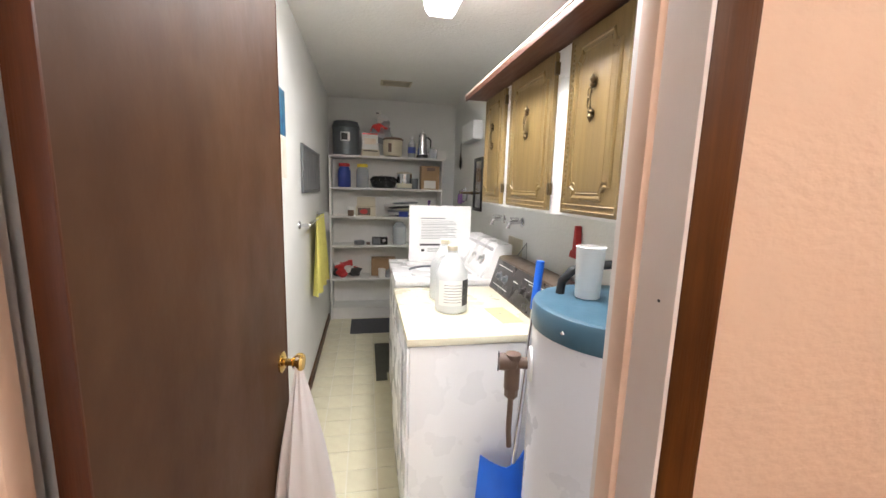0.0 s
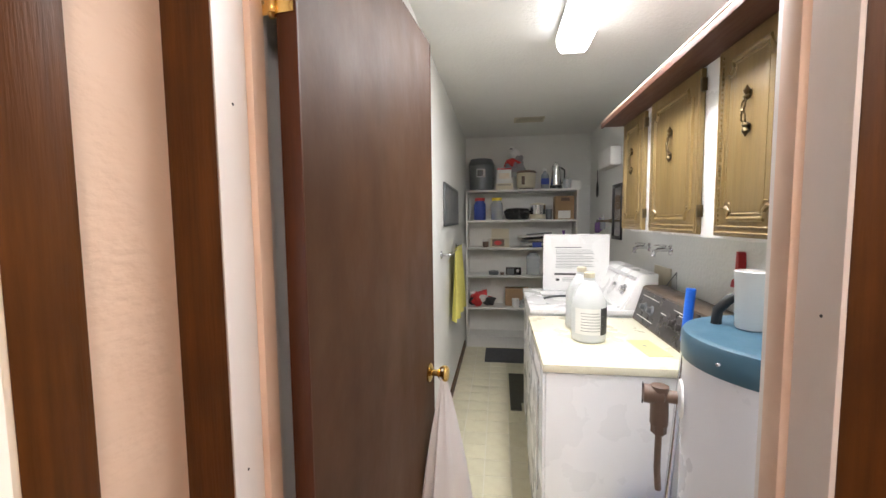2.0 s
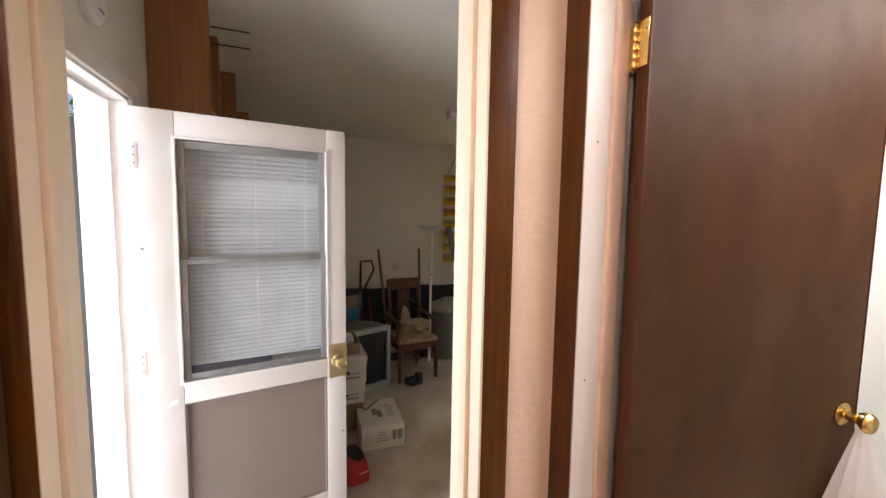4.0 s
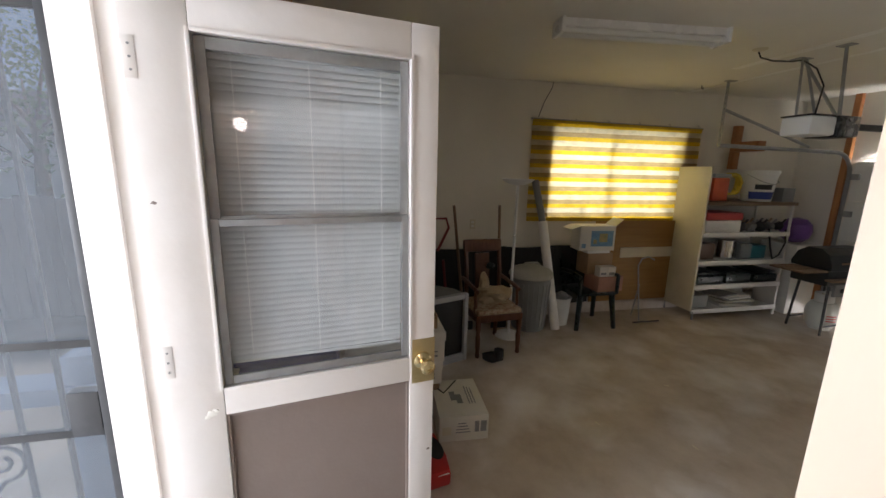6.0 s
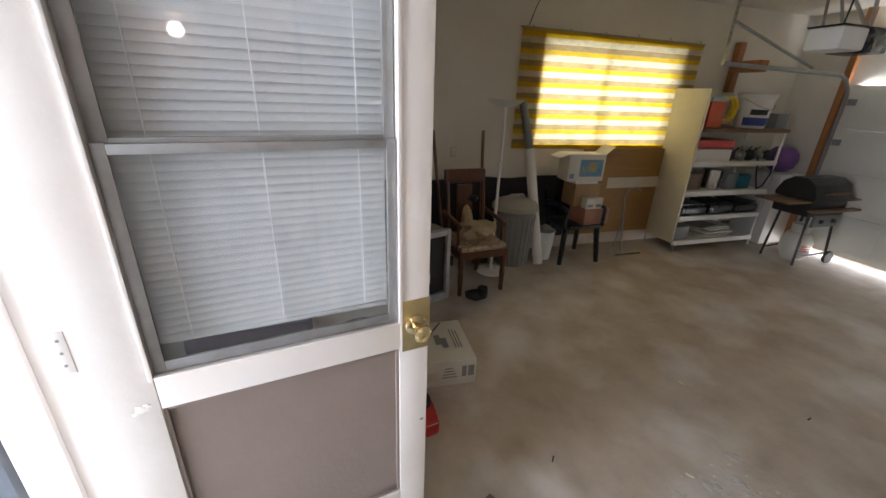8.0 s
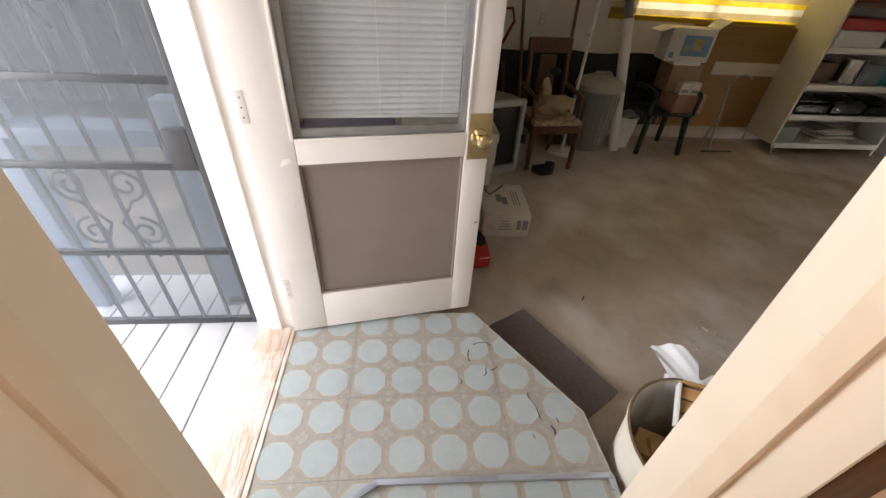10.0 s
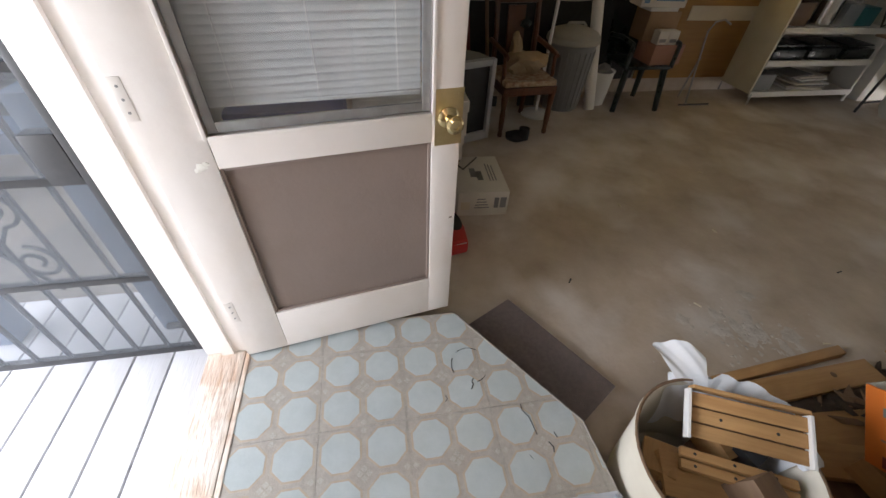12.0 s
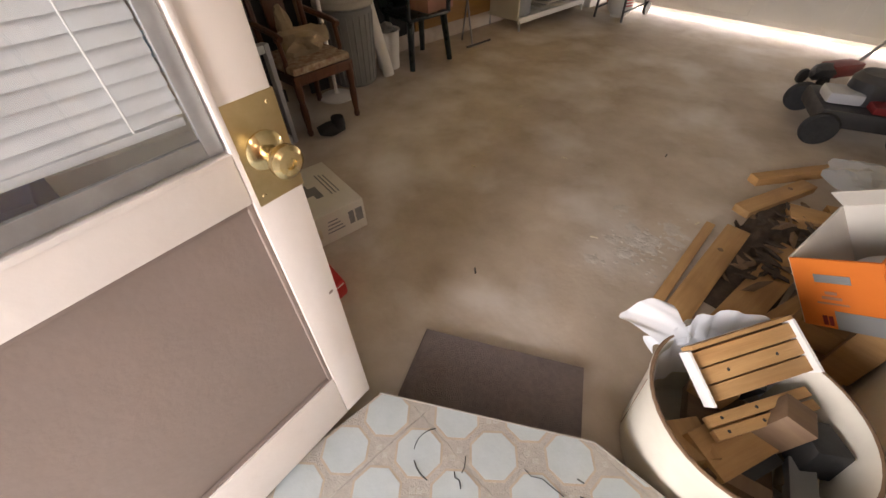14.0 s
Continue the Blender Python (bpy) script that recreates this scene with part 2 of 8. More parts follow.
# ---- mesh tools ----
class Mesh:
    """Collects shapes into one bmesh."""

    def __init__(self):
        self.bm = bmesh.new()
        self.mats = 0

    def _tag(self, faces, mi):
        for f in faces:
            f.material_index = mi

    def box(self, x0, y0, z0, x1, y1, z1, bevel=0.0, mi=0, m=None):
        vs = [self.bm.verts.new(v) for v in ((x0, y0, z0), (x1, y0, z0), (x1, y1, z0), (x0, y1, z0), (x0, y0, z1), (x1, y0, z1), (x1, y1, z1), (x0, y1, z1))]
        fs = [self.bm.faces.new([vs[i] for i in q]) for q in ((3, 2, 1, 0), (4, 5, 6, 7), (0, 1, 5, 4), (1, 2, 6, 5), (2, 3, 7, 6), (3, 0, 4, 7))]
        self._tag(fs, mi)
        if m is not None:
            bmesh.ops.transform(self.bm, matrix=m, verts=vs)
        if bevel:
            es = list({e for f in fs for e in f.edges})
            r = bmesh.ops.bevel(self.bm, geom=es, offset=bevel, segments=2, affect="EDGES", profile=0.6)
            self._tag(r["faces"], mi)
        return self

    def prism(self, pts, z0, z1, mi=0, m=None, bevel=0.0):
        """An outline in x, y pulled up from z0 to z1."""
        lo = [self.bm.verts.new((x, y, z0)) for x, y in pts]
        hi = [self.bm.verts.new((x, y, z1)) for x, y in pts]
        n = len(pts)
        fs = [self.bm.faces.new(lo[::-1]), self.bm.faces.new(hi)]
        fs += [self.bm.faces.new((lo[i], lo[(i + 1) % n], hi[(i + 1) % n], hi[i])) for i in range(n)]
        self._tag(fs, mi)
        if m is not None:
            bmesh.ops.transform(self.bm, matrix=m, verts=lo + hi)
        if bevel:
            es = list(fs[0].edges) + list(fs[1].edges)
            r = bmesh.ops.bevel(self.bm, geom=es, offset=bevel, segments=2, affect="EDGES", profile=0.6)
            self._tag(r["faces"], mi)
        return self

    def lathe(self, prof, seg=24, mi=0, m=None, closed=False):
        """A profile of (radius, height) turned round z; ends are capped."""
        rings = []
        for r, z in prof:
            rings.append([self.bm.verts.new((r * math.cos(2 * math.pi * i / seg), r * math.sin(2 * math.pi * i / seg), z)) for i in range(seg)])
        fs = []
        for a, b in zip(rings, rings[1:]):
            fs += [self.bm.faces.new((a[i], a[(i + 1) % seg], b[(i + 1) % seg], b[i])) for i in range(seg)]
        if closed:
            fs += [self.bm.faces.new((rings[-1][i], rings[-1][(i + 1) % seg], rings[0][(i + 1) % seg], rings[0][i])) for i in range(seg)]
        else:
            fs += [self.bm.faces.new(rings[0][::-1]), self.bm.faces.new(rings[-1])]
        self._tag(fs, mi)
        if m is not None:
            bmesh.ops.transform(self.bm, matrix=m, verts=[v for r in rings for v in r])
        return self

    def tube(self, pts, r, seg=10, mi=0, r2=None):
        """A round bar along points."""
        pts = [Vector(p) for p in pts]
        rings = []
        n = len(pts)
        up = Vector((0.13, 0.31, 0.94)).normalized()
        for k, p in enumerate(pts):
            d = (pts[min(k + 1, n - 1)] - pts[max(k - 1, 0)]).normalized()
            a = d.cross(up)
            if a.length < 0.05:
                a = d.cross(Vector((1, 0, 0)))
            a.normalize()
            b = d.cross(a)
            rr = r if r2 is None else r + (r2 - r) * k / max(1, n - 1)
            rings.append([self.bm.verts.new(p + rr * (a * math.cos(2 * math.pi * i / seg) + b * math.sin(2 * math.pi * i / seg))) for i in range(seg)])
        fs = []
        for a, b in zip(rings, rings[1:]):
            fs += [self.bm.faces.new((a[i], a[(i + 1) % seg], b[(i + 1) % seg], b[i])) for i in range(seg)]
        fs += [self.bm.faces.new(rings[0][::-1]), self.bm.faces.new(rings[-1])]
        self._tag(fs, mi)
        return self

    def grid(self, nx, ny, fn, mi=0, thick=0.0):
        """A sheet from fn(u, v), with thickness."""
        vs = [[self.bm.verts.new(fn(i / nx, j / ny)) for j in range(ny + 1)] for i in range(nx + 1)]
        fs = [self.bm.faces.new((vs[i][j], vs[i + 1][j], vs[i + 1][j + 1], vs[i][j + 1])) for i in range(nx) for j in range(ny)]
        self._tag(fs, mi)
        if thick:
            bmesh.ops.recalc_face_normals(self.bm, faces=fs)
            r = bmesh.ops.solidify(self.bm, geom=fs, thickness=thick)
            self._tag([f for f in r["geom"] if isinstance(f, bmesh.types.BMFace)], mi)
        return self

    def blob(self, c, r, sub=2, rough=0.2, seed=0.0, mi=0):
        """A lumpy pebble or bundle."""
        g = bmesh.ops.create_icosphere(self.bm, subdivisions=sub, radius=1.0)
        for v in g["verts"]:
            k = 1 + rough * noise.noise(v.co * 1.7 + Vector((seed, seed * 2, 0)))
            v.co = Vector((c[0] + v.co.x * r[0] * k, c[1] + v.co.y * r[1] * k, c[2] + v.co.z * r[2] * k))
        self._tag({f for v in g["verts"] for f in v.link_faces}, mi)
        return self

    def data(self, name, mats):
        bmesh.ops.recalc_face_normals(self.bm, faces=self.bm.faces[:])
        me = bpy.data.meshes.new(name)
        self.bm.to_mesh(me)
        self.bm.free()
        for q in mats if isinstance(mats, (list, tuple)) else [mats]:
            me.materials.append(q)
        me.shade_smooth()
        me.set_sharp_from_angle(angle=radians(32))
        return me


def part(name, bm, material, parent, label=""):
    ob = new(name, bm.data(name, material) if isinstance(bm, Mesh) else bm)
    ob.parent = parent
    return tagged(ob, label)


def thing(name, m, label, category, group=""):
    ob = new(name)
    ob.empty_display_size = 0.1
    ob.matrix_world = m if isinstance(m, Matrix) else pose(*m)
    return tagged(ob, label, category, group)


def solo(name, bm, material, label, category, group="", m=None):
    ob = new(name, bm.data(name, material))
    if m is not None:
        ob.matrix_world = m
    return tagged(ob, label, category, group)


def struct(name, bm, material, label="", category="", parent=None):
    ob = new(name, bm.data(name, material))
    ob.parent = parent
    return tagged(ob, label, category, kind="structure")


def bx(*a, **k):
    return Mesh().box(*a, **k)


def bar(p0, p1, r, seg=10):
    return Mesh().tube([p0, p1], r, seg)

# ---- the large structure ----
CEIL = 2.42
GF = -0.365   # garage floor
LF = -0.172   # landing

# hall and laundry floor slab, ceilings
struct("floor_hall", bx(-0.42, -1.7, -0.2, 6.6, 0.39, 0.0), M_FLOORWOOD, "dark brown wooden hall floor", "floor")
floor_laundry = struct("floor_laundry", bx(-0.50, 0.391, -0.2, 1.2, 4.62, -0.003), M_VGROUT, "cream sheet vinyl floor with pale square pattern", "floor")
struct("ceiling_hall", bx(-0.42, -1.7, CEIL, 6.6, 0.335, CEIL + 0.1), M_CEIL, "plain white hall ceiling", "ceiling")
struct("ceiling_laundry", bx(-0.372, 0.445, 2.405, 1.04, 4.5, 2.5), M_CEIL, "white textured laundry ceiling", "ceiling")

# hall walls: west with the garage doorway, north with the laundry doorway
OY0, OY1, OZ = -0.615, 0.12, 2.05
LX0, LX1 = -0.353, 0.386
b = bx(-0.56, -1.7, -0.2, -0.42, OY0 - 0.02, CEIL).box(-0.56, OY1 + 0.02, -0.2, -0.42, 0.335, CEIL).box(-0.56, OY0 - 0.02, OZ + 0.02, -0.42, OY1 + 0.02, CEIL)
b.box(-0.56, OY0 - 0.02, -0.2, -0.42, OY1 + 0.02, -0.012)
b.bm.faces.ensure_lookup_table()
for f in b.bm.faces:
    if f.calc_center_median().x < -0.555:
        f.material_index = 1
struct("wall_hall_west", b, [M_PEACH, M_GWALL], "peach textured hall wall beside the garage doorway", "wall")
b = bx(-0.42, 0.335, 0, LX0 - 0.018, 0.445, CEIL).box(LX1 + 0.018, 0.335, 0, 6.6, 0.445, CEIL).box(LX0 - 0.018, 0.335, OZ + 0.018, LX1 + 0.018, 0.445, CEIL)
for f in b.bm.faces:
    if f.calc_center_median().y > 0.44:
        f.material_index = 1
struct("wall_hall_north", b, [M_PEACH, M_LAUNDRY], "peach textured hall wall round the laundry doorway", "wall")
struct("wall_hall_east", bx(6.6, -1.7, 0, 6.7, 0.445, CEIL), M_PEACH, "peach hall wall", "wall")
struct("wall_hall_south", bx(-0.56, -1.8, 0, 6.7, -1.7, CEIL), M_PEACH, "peach hall wall", "wall")

# laundry walls
b = bx(-0.56, 0.336, -0.4, -0.372, 4.62, CEIL)
for f in b.bm.faces:
    if f.calc_center_median().x < -0.55:
        f.material_index = 1
struct("wall_laundry_west", b, [M_LAUNDRY, M_GWALL], "white painted laundry wall", "wall")
struct("wall_laundry_north", bx(-0.372, 4.5, 0, 1.15, 4.62, CEIL), M_LAUNDRY, "white painted laundry end wall", "wall")
struct("wall_laundry_east", bx(1.04, 0.446, 0, 1.15, 4.5, CEIL), M_LAUNDRY, "white painted laundry wall", "wall")
b = Mesh()
b.box(-0.372, 1.0, 0, -0.36, 4.2, 0.085, bevel=0.003)
struct("baseboard_laundry", b, M_TRIM, "dark brown baseboard", "baseboard")


def jamb_set(name, axis, lo, hi, z, a0, a1):
    """Cream lining of a doorway with a stop bead; axis is the way through the wall."""
    b = Mesh()
    t = 0.018

    def bb(u0, u1, w0, w1, z0, z1, bev=0.0015):
        nonlocal b
        if axis == "y":
            b.box(u0, w0, z0, u1, w1, z1, bevel=bev)
        else:
            b.box(w0, u0, z0, w1, u1, z1, bevel=bev)
    bb(lo - t, lo, a0, a1, 0, z)
    bb(hi, hi + t, a0, a1, 0, z)
    bb(lo - t, hi + t, a0, a1, z, z + t)
    struct(name, b, M_JAMBW if axis == "y" else M_CREAM, "off-white painted door lining" if axis == "y" else "cream painted door lining", "door frame")
    b = Mesh()
    m = a0 + (a1 - a0) * (0.52 if axis == "y" else 0.45)
    bb(lo - 0.0005, lo + 0.011, m, m + 0.034, 0, z - 0.001)
    bb(hi - 0.011, hi + 0.0005, m, m + 0.034, 0, z - 0.001)
    bb(lo + 0.011, hi - 0.011, m, m + 0.034, z - 0.011, z + 0.0005)
    return struct(name.replace("door_frame", "trim_stop"), b, M_STOP if axis == "y" else M_STOP2, "worn tan stop bead in the door lining", "stop bead")


jamb_set("door_frame_laundry", "y", LX0, LX1, OZ, 0.327, 0.452)
jamb_set("door_frame_garage", "x", OY0, OY1, OZ, -0.566, -0.412)


def casing_piece(name, axis, c0, c1, face, out, z0, z1):
    """A moulded flat casing board; axis is the way it runs across the wall."""
    s = 1 if out > 0 else -1
    prof = [(c0, 0), (c0, 0.009), (c0 + 0.006, 0.012), (c0 + 0.4 * (c1 - c0), 0.014), (c1 - 0.012, 0.017), (c1 - 0.004, 0.015), (c1, 0.009), (c1, 0)]
    pts = [(u, face + s * d) for u, d in prof] if axis == "x" else [(face + s * d, u) for u, d in prof]
    return Mesh().prism(pts, z0, z1)


CW = 0.066
struct("casing_laundry_1", casing_piece("c", "x", LX0 - 0.006, LX0 - 0.006 - CW + 0.008, 0.335, -1, 0, OZ + 0.008), M_TRIM, "brown stained door casing", "casing")
struct("casing_laundry_2", casing_piece("c", "x", LX1 + 0.006, LX1 + 0.006 + 0.054, 0.335, -1, 0, OZ + 0.008), M_TRIM, "brown stained door casing", "casing")
struct("casing_laundry_3", bx(LX0 - 0.064, 0.319, OZ + 0.009, LX1 + 0.060, 0.334, OZ + 0.075, bevel=0.004), M_TRIM, "brown stained head casing", "casing")
struct("casing_garage_1", casing_piece("c", "y", OY1 + 0.006, OY1 + 0.006 + CW, -0.42, 1, 0, OZ + 0.008), M_TRIM, "brown stained door casing", "casing")
struct("casing_garage_2", casing_piece("c", "y", OY0 - 0.006, OY0 - 0.006 - CW, -0.42, 1, 0, OZ + 0.008), M_TRIM, "brown stained door casing", "casing")
struct("casing_garage_3", bx(-0.419, OY0 - 0.072, OZ + 0.009, -0.404, OY1 + 0.072, OZ + 0.075, bevel=0.004), M_TRIM, "brown stained head casing", "casing")
struct("threshold_garage", bx(-0.63, OY0 + 0.001, -0.011, -0.415, OY1 - 0.001, 0.012, bevel=0.006), M_TRIM, "worn brown wooden door threshold", "threshold")

# garage shell
GX0, GX1, GY0, GY1 = -4.72, -0.56, -0.83, 5.72
struct("floor_garage", bx(GX0 - 0.1, GY0 - 0.1, GF - 0.2, GX1 + 0.001, GY1 + 0.4, GF), M_CONCRETE, "stained and dusty bare concrete garage floor", "floor")
struct("ceiling_garage", bx(GX0, GY0, CEIL, GX1, GY1, CEIL + 0.1).box(-0.56, 4.62, CEIL, -0.3, GY1, CEIL + 0.1), M_GCEIL, "off-white garage ceiling", "ceiling")
WY0, WY1, WZ0, WZ1 = 2.02, 3.82, 0.84, 1.94
b = bx(GX0 - 0.14, GY0, GF - 0.1, GX0, WY0, CEIL).box(GX0 - 0.14, WY1, GF - 0.1, GX0, GY1 + 0.3, CEIL).box(GX0 - 0.14, WY0, GF - 0.1, GX0, WY1, WZ0).box(GX0 - 0.14, WY0, WZ1, GX0, WY1, CEIL)
struct("wall_garage_west", b, M_GWALL, "off-white garage wall with a window opening", "wall")
struct("curb_garage", bx(GX0, GY0, GF, GX0 + 0.09, GY1, GF + 0.15, bevel=0.006), M_CONCRETE, "low concrete footing along the garage wall", "curb")
struct("wall_garage_east", bx(-0.56, 4.621, -0.4, -0.42, GY1 + 0.3, CEIL), M_GWALL, "off-white garage wall", "wall")
# south wall with the outside doorway
EX0, EX1, EZ = -1.545, -0.725, 1.875
b = bx(GX0 - 0.14, GY0 - 0.14, GF - 0.1, EX0 - 0.04, GY0, CEIL).box(EX1 + 0.04, GY0 - 0.14, GF - 0.1, -0.42, GY0, CEIL).box(EX0 - 0.04, GY0 - 0.14, EZ + 0.04, EX1 + 0.04, GY0, CEIL).box(EX0 - 0.04, GY0 - 0.14, GF - 0.1, EX1 + 0.04, GY0, LF - 0.02)
struct("wall_garage_south", b, M_GWALL, "off-white garage wall round the outside doorway", "wall")
# north wall with the garage door opening
GDX0, GDX1, GDZ = -3.95, -0.75, 1.58
b = bx(GX0, GY1, GF, GDX0, GY1 + 0.14, CEIL).box(GDX1, GY1, GF, -0.561, GY1 + 0.14, CEIL).box(GDX0, GY1, GDZ, GDX1, GY1 + 0.14, CEIL)
struct("wall_garage_north", b, M_GWALL, "off-white garage wall over the garage door", "wall")
# taped joints on the ceiling
for k, (x0, y0, x1, y1) in enumerate(((-3.66, 3.25, -2.48, 3.33), (-4.71, 3.77, -0.6, 3.83))):
    struct("trim_ceiling_joint_%d" % (k + 1), bx(x0, y0, CEIL - 0.004, x1, y1, CEIL - 0.0005), M_TAPE, "pale taped plasterboard joint", "joint")

# landing inside the outside door
LAND = [(-0.561, -0.829), (-1.63, -0.829), (-1.62, 0.015), (-1.07, 0.387), (-0.80, 0.405), (-0.561, 0.405)]
landing = struct("floor_landing", Mesh().prism(LAND[::-1], GF - 0.001, LF - 0.004), M_TBASE, "raised landing covered in pale octagon vinyl tiles", "landing")

# ---- hall and laundry things ----
M_CABWOOD = mat("olive_tan_cabinet_wood", (0.235, 0.155, 0.055), (0.175, 0.115, 0.04), 6, 0.4, bump=0.08, bscale=60, stretch=(5, 5, 0.4), coat=0.15, c3=(0.17, 0.105, 0.038), s3=4, w3=0.4)
M_BRONZE = mat("antique_bronze", (0.14, 0.10, 0.05), (0.08, 0.06, 0.03), 30, 0.35, metal=0.9)
M_BLUECAP = mat("blue_heater_cap", (0.060, 0.135, 0.195), (0.05, 0.115, 0.165), 5, 0.4, bump=0.03)
M_HEATER = mat("pale_heater_enamel", (0.80, 0.80, 0.85), (0.775, 0.775, 0.825), 3, 0.3)
M_BLUEPL = mat("bright_blue_plastic", (0.015, 0.15, 0.72), (0.012, 0.12, 0.62), 8, 0.35)
M_RUBBER = mat("black_rubber", (0.012, 0.012, 0.013), (0.018, 0.018, 0.018), 20, 0.6)
M_PANEL = mat("dark_control_panel", (0.045, 0.04, 0.038), (0.035, 0.03, 0.03), 10, 0.3)
M_PANELTOP = mat("brown_console_top", (0.12, 0.085, 0.06), (0.10, 0.07, 0.05), 10, 0.4)
M_YELLOW = mat("yellow_terry_towel", (0.80, 0.74, 0.20), (0.72, 0.66, 0.16), 30, 0.9, bump=0.5, bscale=300)
M_NOTE = mat("yellow_paper", (0.72, 0.70, 0.30), (0.66, 0.64, 0.27), 6, 0.6)
M_PAPER = mat("white_paper", (0.78, 0.77, 0.74), (0.74, 0.73, 0.70), 5, 0.7)
M_PAPER2 = mat("peach_print_paper", (0.72, 0.58, 0.44), (0.80, 0.74, 0.66), 14, 0.6)
M_INK = mat("grey_print", (0.22, 0.22, 0.22), (0.30, 0.30, 0.30), 30, 0.7)
M_INKD = mat("black_print", (0.03, 0.03, 0.03), (0.05, 0.05, 0.05), 30, 0.6)
M_SEA = mat("blue_calendar_photo", (0.02, 0.10, 0.26), (0.05, 0.24, 0.34), 24, 0.4, c3=(0.04, 0.05, 0.10), s3=20, w3=0.8)
M_ORANGEP = mat("orange_photo_strip", (0.55, 0.22, 0.07), (0.35, 0.12, 0.04), 30, 0.4)
M_MATG = mat("dark_grey_mat", (0.10, 0.10, 0.105), (0.075, 0.075, 0.08), 40, 0.95, bump=0.6, bscale=250)
M_MATO = mat("olive_grey_mat", (0.115, 0.115, 0.09), (0.09, 0.09, 0.07), 40, 0.95, bump=0.6, bscale=250)
M_BAG = see_through("thin_white_plastic", (0.84, 0.79, 0.77), 0.94, 0.35, 0.35)
M_JUG = see_through("milky_jug_plastic", (0.84, 0.86, 0.86), 0.72, 0.3, 0.4)
M_CARDBOARD = mat("brown_cardboard", (0.36, 0.235, 0.13), (0.30, 0.19, 0.10), 6, 0.8, bump=0.06, bscale=60, vary=0.08)
M_CREAMCARD = mat("cream_card", (0.66, 0.60, 0.46), (0.60, 0.54, 0.41), 6, 0.7)
M_DKENAMEL = mat("black_enamel", (0.02, 0.02, 0.022), (0.03, 0.03, 0.03), 12, 0.25)
M_GREYTIN = mat("grey_enamel_tin", (0.17, 0.18, 0.19), (0.13, 0.14, 0.15), 8, 0.35, metal=0.4)
M_RED = mat("red_plastic", (0.55, 0.03, 0.03), (0.45, 0.025, 0.025), 8, 0.4)
M_BLUE = mat("blue_packing", (0.03, 0.06, 0.32), (0.025, 0.05, 0.25), 10, 0.4)
M_YELLOWPL = mat("yellow_plastic", (0.78, 0.60, 0.04), (0.70, 0.52, 0.03), 8, 0.4)
M_CLEAR = see_through("clear_plastic", (0.75, 0.80, 0.84), 0.35, 0.1)
M_PURPLE = mat("purple_plastic", (0.17, 0.07, 0.28), (0.13, 0.05, 0.22), 8, 0.4)
M_TUBE = glow("lit_lamp_diffuser", (1.0, 0.985, 0.95), 9.0)
M_PHOTO = mat("grey_photo_print", (0.10, 0.105, 0.11), (0.30, 0.30, 0.30), 9, 0.5, stretch=(1, 6, 0.6), bstretch=None)
M_BROWNVALVE = mat("brown_plastic_fitting", (0.16, 0.10, 0.07), (0.13, 0.08, 0.055), 12, 0.45)
M_SOFFIT = mat("dark_red_brown_board", (0.12, 0.045, 0.025), (0.08, 0.03, 0.017), 8, 0.45, stretch=(4, 0.4, 4), bump=0.08, bscale=50)

# nail holes in the linings
for x, y, z in ((LX1 - 0.0002, 0.352, 1.34), (LX1 - 0.0002, 0.35, 0.60), (LX0 + 0.0002, 0.36, 1.62), (LX0 + 0.0002, 0.355, 1.09)):
    solo("nail_hole", Mesh().lathe([(0.0022, 0), (0.002, 0.0006)], 8, m=pose(x, y, z, 0, -90 if x > 0 else 90, 0)), M_INKD, "tiny dark nail hole in the cream lining", "nail hole", "nail holes")

# laundry door, standing open
DA = 84.1
ld = thing("laundry_door", (-0.285, 0.424, 0.0, 0, 0, DA), "dark brown flush wooden door standing open with brass knob", "door")
W, T = 0.741, 0.035
part("slab", bx(0.002, 0.002, 0.012, W - 0.002, T - 0.002, 2.036), M_DDOOR, ld, "dark brown veneered door slab")
part("edge_strip", bx(-0.003, 0.0, 0.012, 0.0015, T, 2.036, bevel=0.001), M_DEDGE, ld, "reddish hinge-side edge strip")
part("edge_strip", bx(W - 0.0015, 0.0, 0.012, W + 0.002, T, 2.036, bevel=0.001), M_DEDGE, ld, "reddish latch-side edge strip")
for z in (0.22, 1.77):
    b = bx(-0.006, 0.004, z, -0.003, T, z + 0.092, bevel=0.0008).box(-0.006, T + 0.010, z, -0.003, T + 0.034, z + 0.092, bevel=0.0008)
    hg = part("hinge", b, M_BRASS, ld, "brass butt hinge")
    b = Mesh()
    for k in range(5):
        b.lathe([(0.0062, 0), (0.0068, 0.001), (0.0068, 0.0165), (0.0062, 0.0175)], 10, m=pose(-0.007, T + 0.004, z + k * 0.0184))
    b.lathe([(0.003, 0), (0.007, 0.002), (0.004, 0.007)], 10, m=pose(-0.007, T + 0.004, z + 0.092))
    b.lathe([(0.004, -0.007), (0.007, -0.002), (0.003, 0)], 10, m=pose(-0.007, T + 0.004, z))
    part("barrel", b, M_BRASS, hg)
    for k, dy in ((0.018, 0.012), (0.046, 0.02), (0.074, 0.012)):
        part("screw", Mesh().lathe([(0.0035, 0), (0.003, 0.0012)], 8, m=pose(-0.006, dy, z + k, 0, -90, 0)).lathe([(0.0035, 0), (0.003, 0.0012)], 8, m=pose(-0.006, T + 0.012 + dy * 0.7, z + k, 0, -90, 0)), M_OLDBRASS, hg)
KNOB = [(0.031, 0), (0.031, 0.004), (0.022, 0.009), (0.011, 0.012), (0.011, 0.03), (0.02, 0.036), (0.0265, 0.046), (0.027, 0.056), (0.022, 0.064), (0.010, 0.067)]
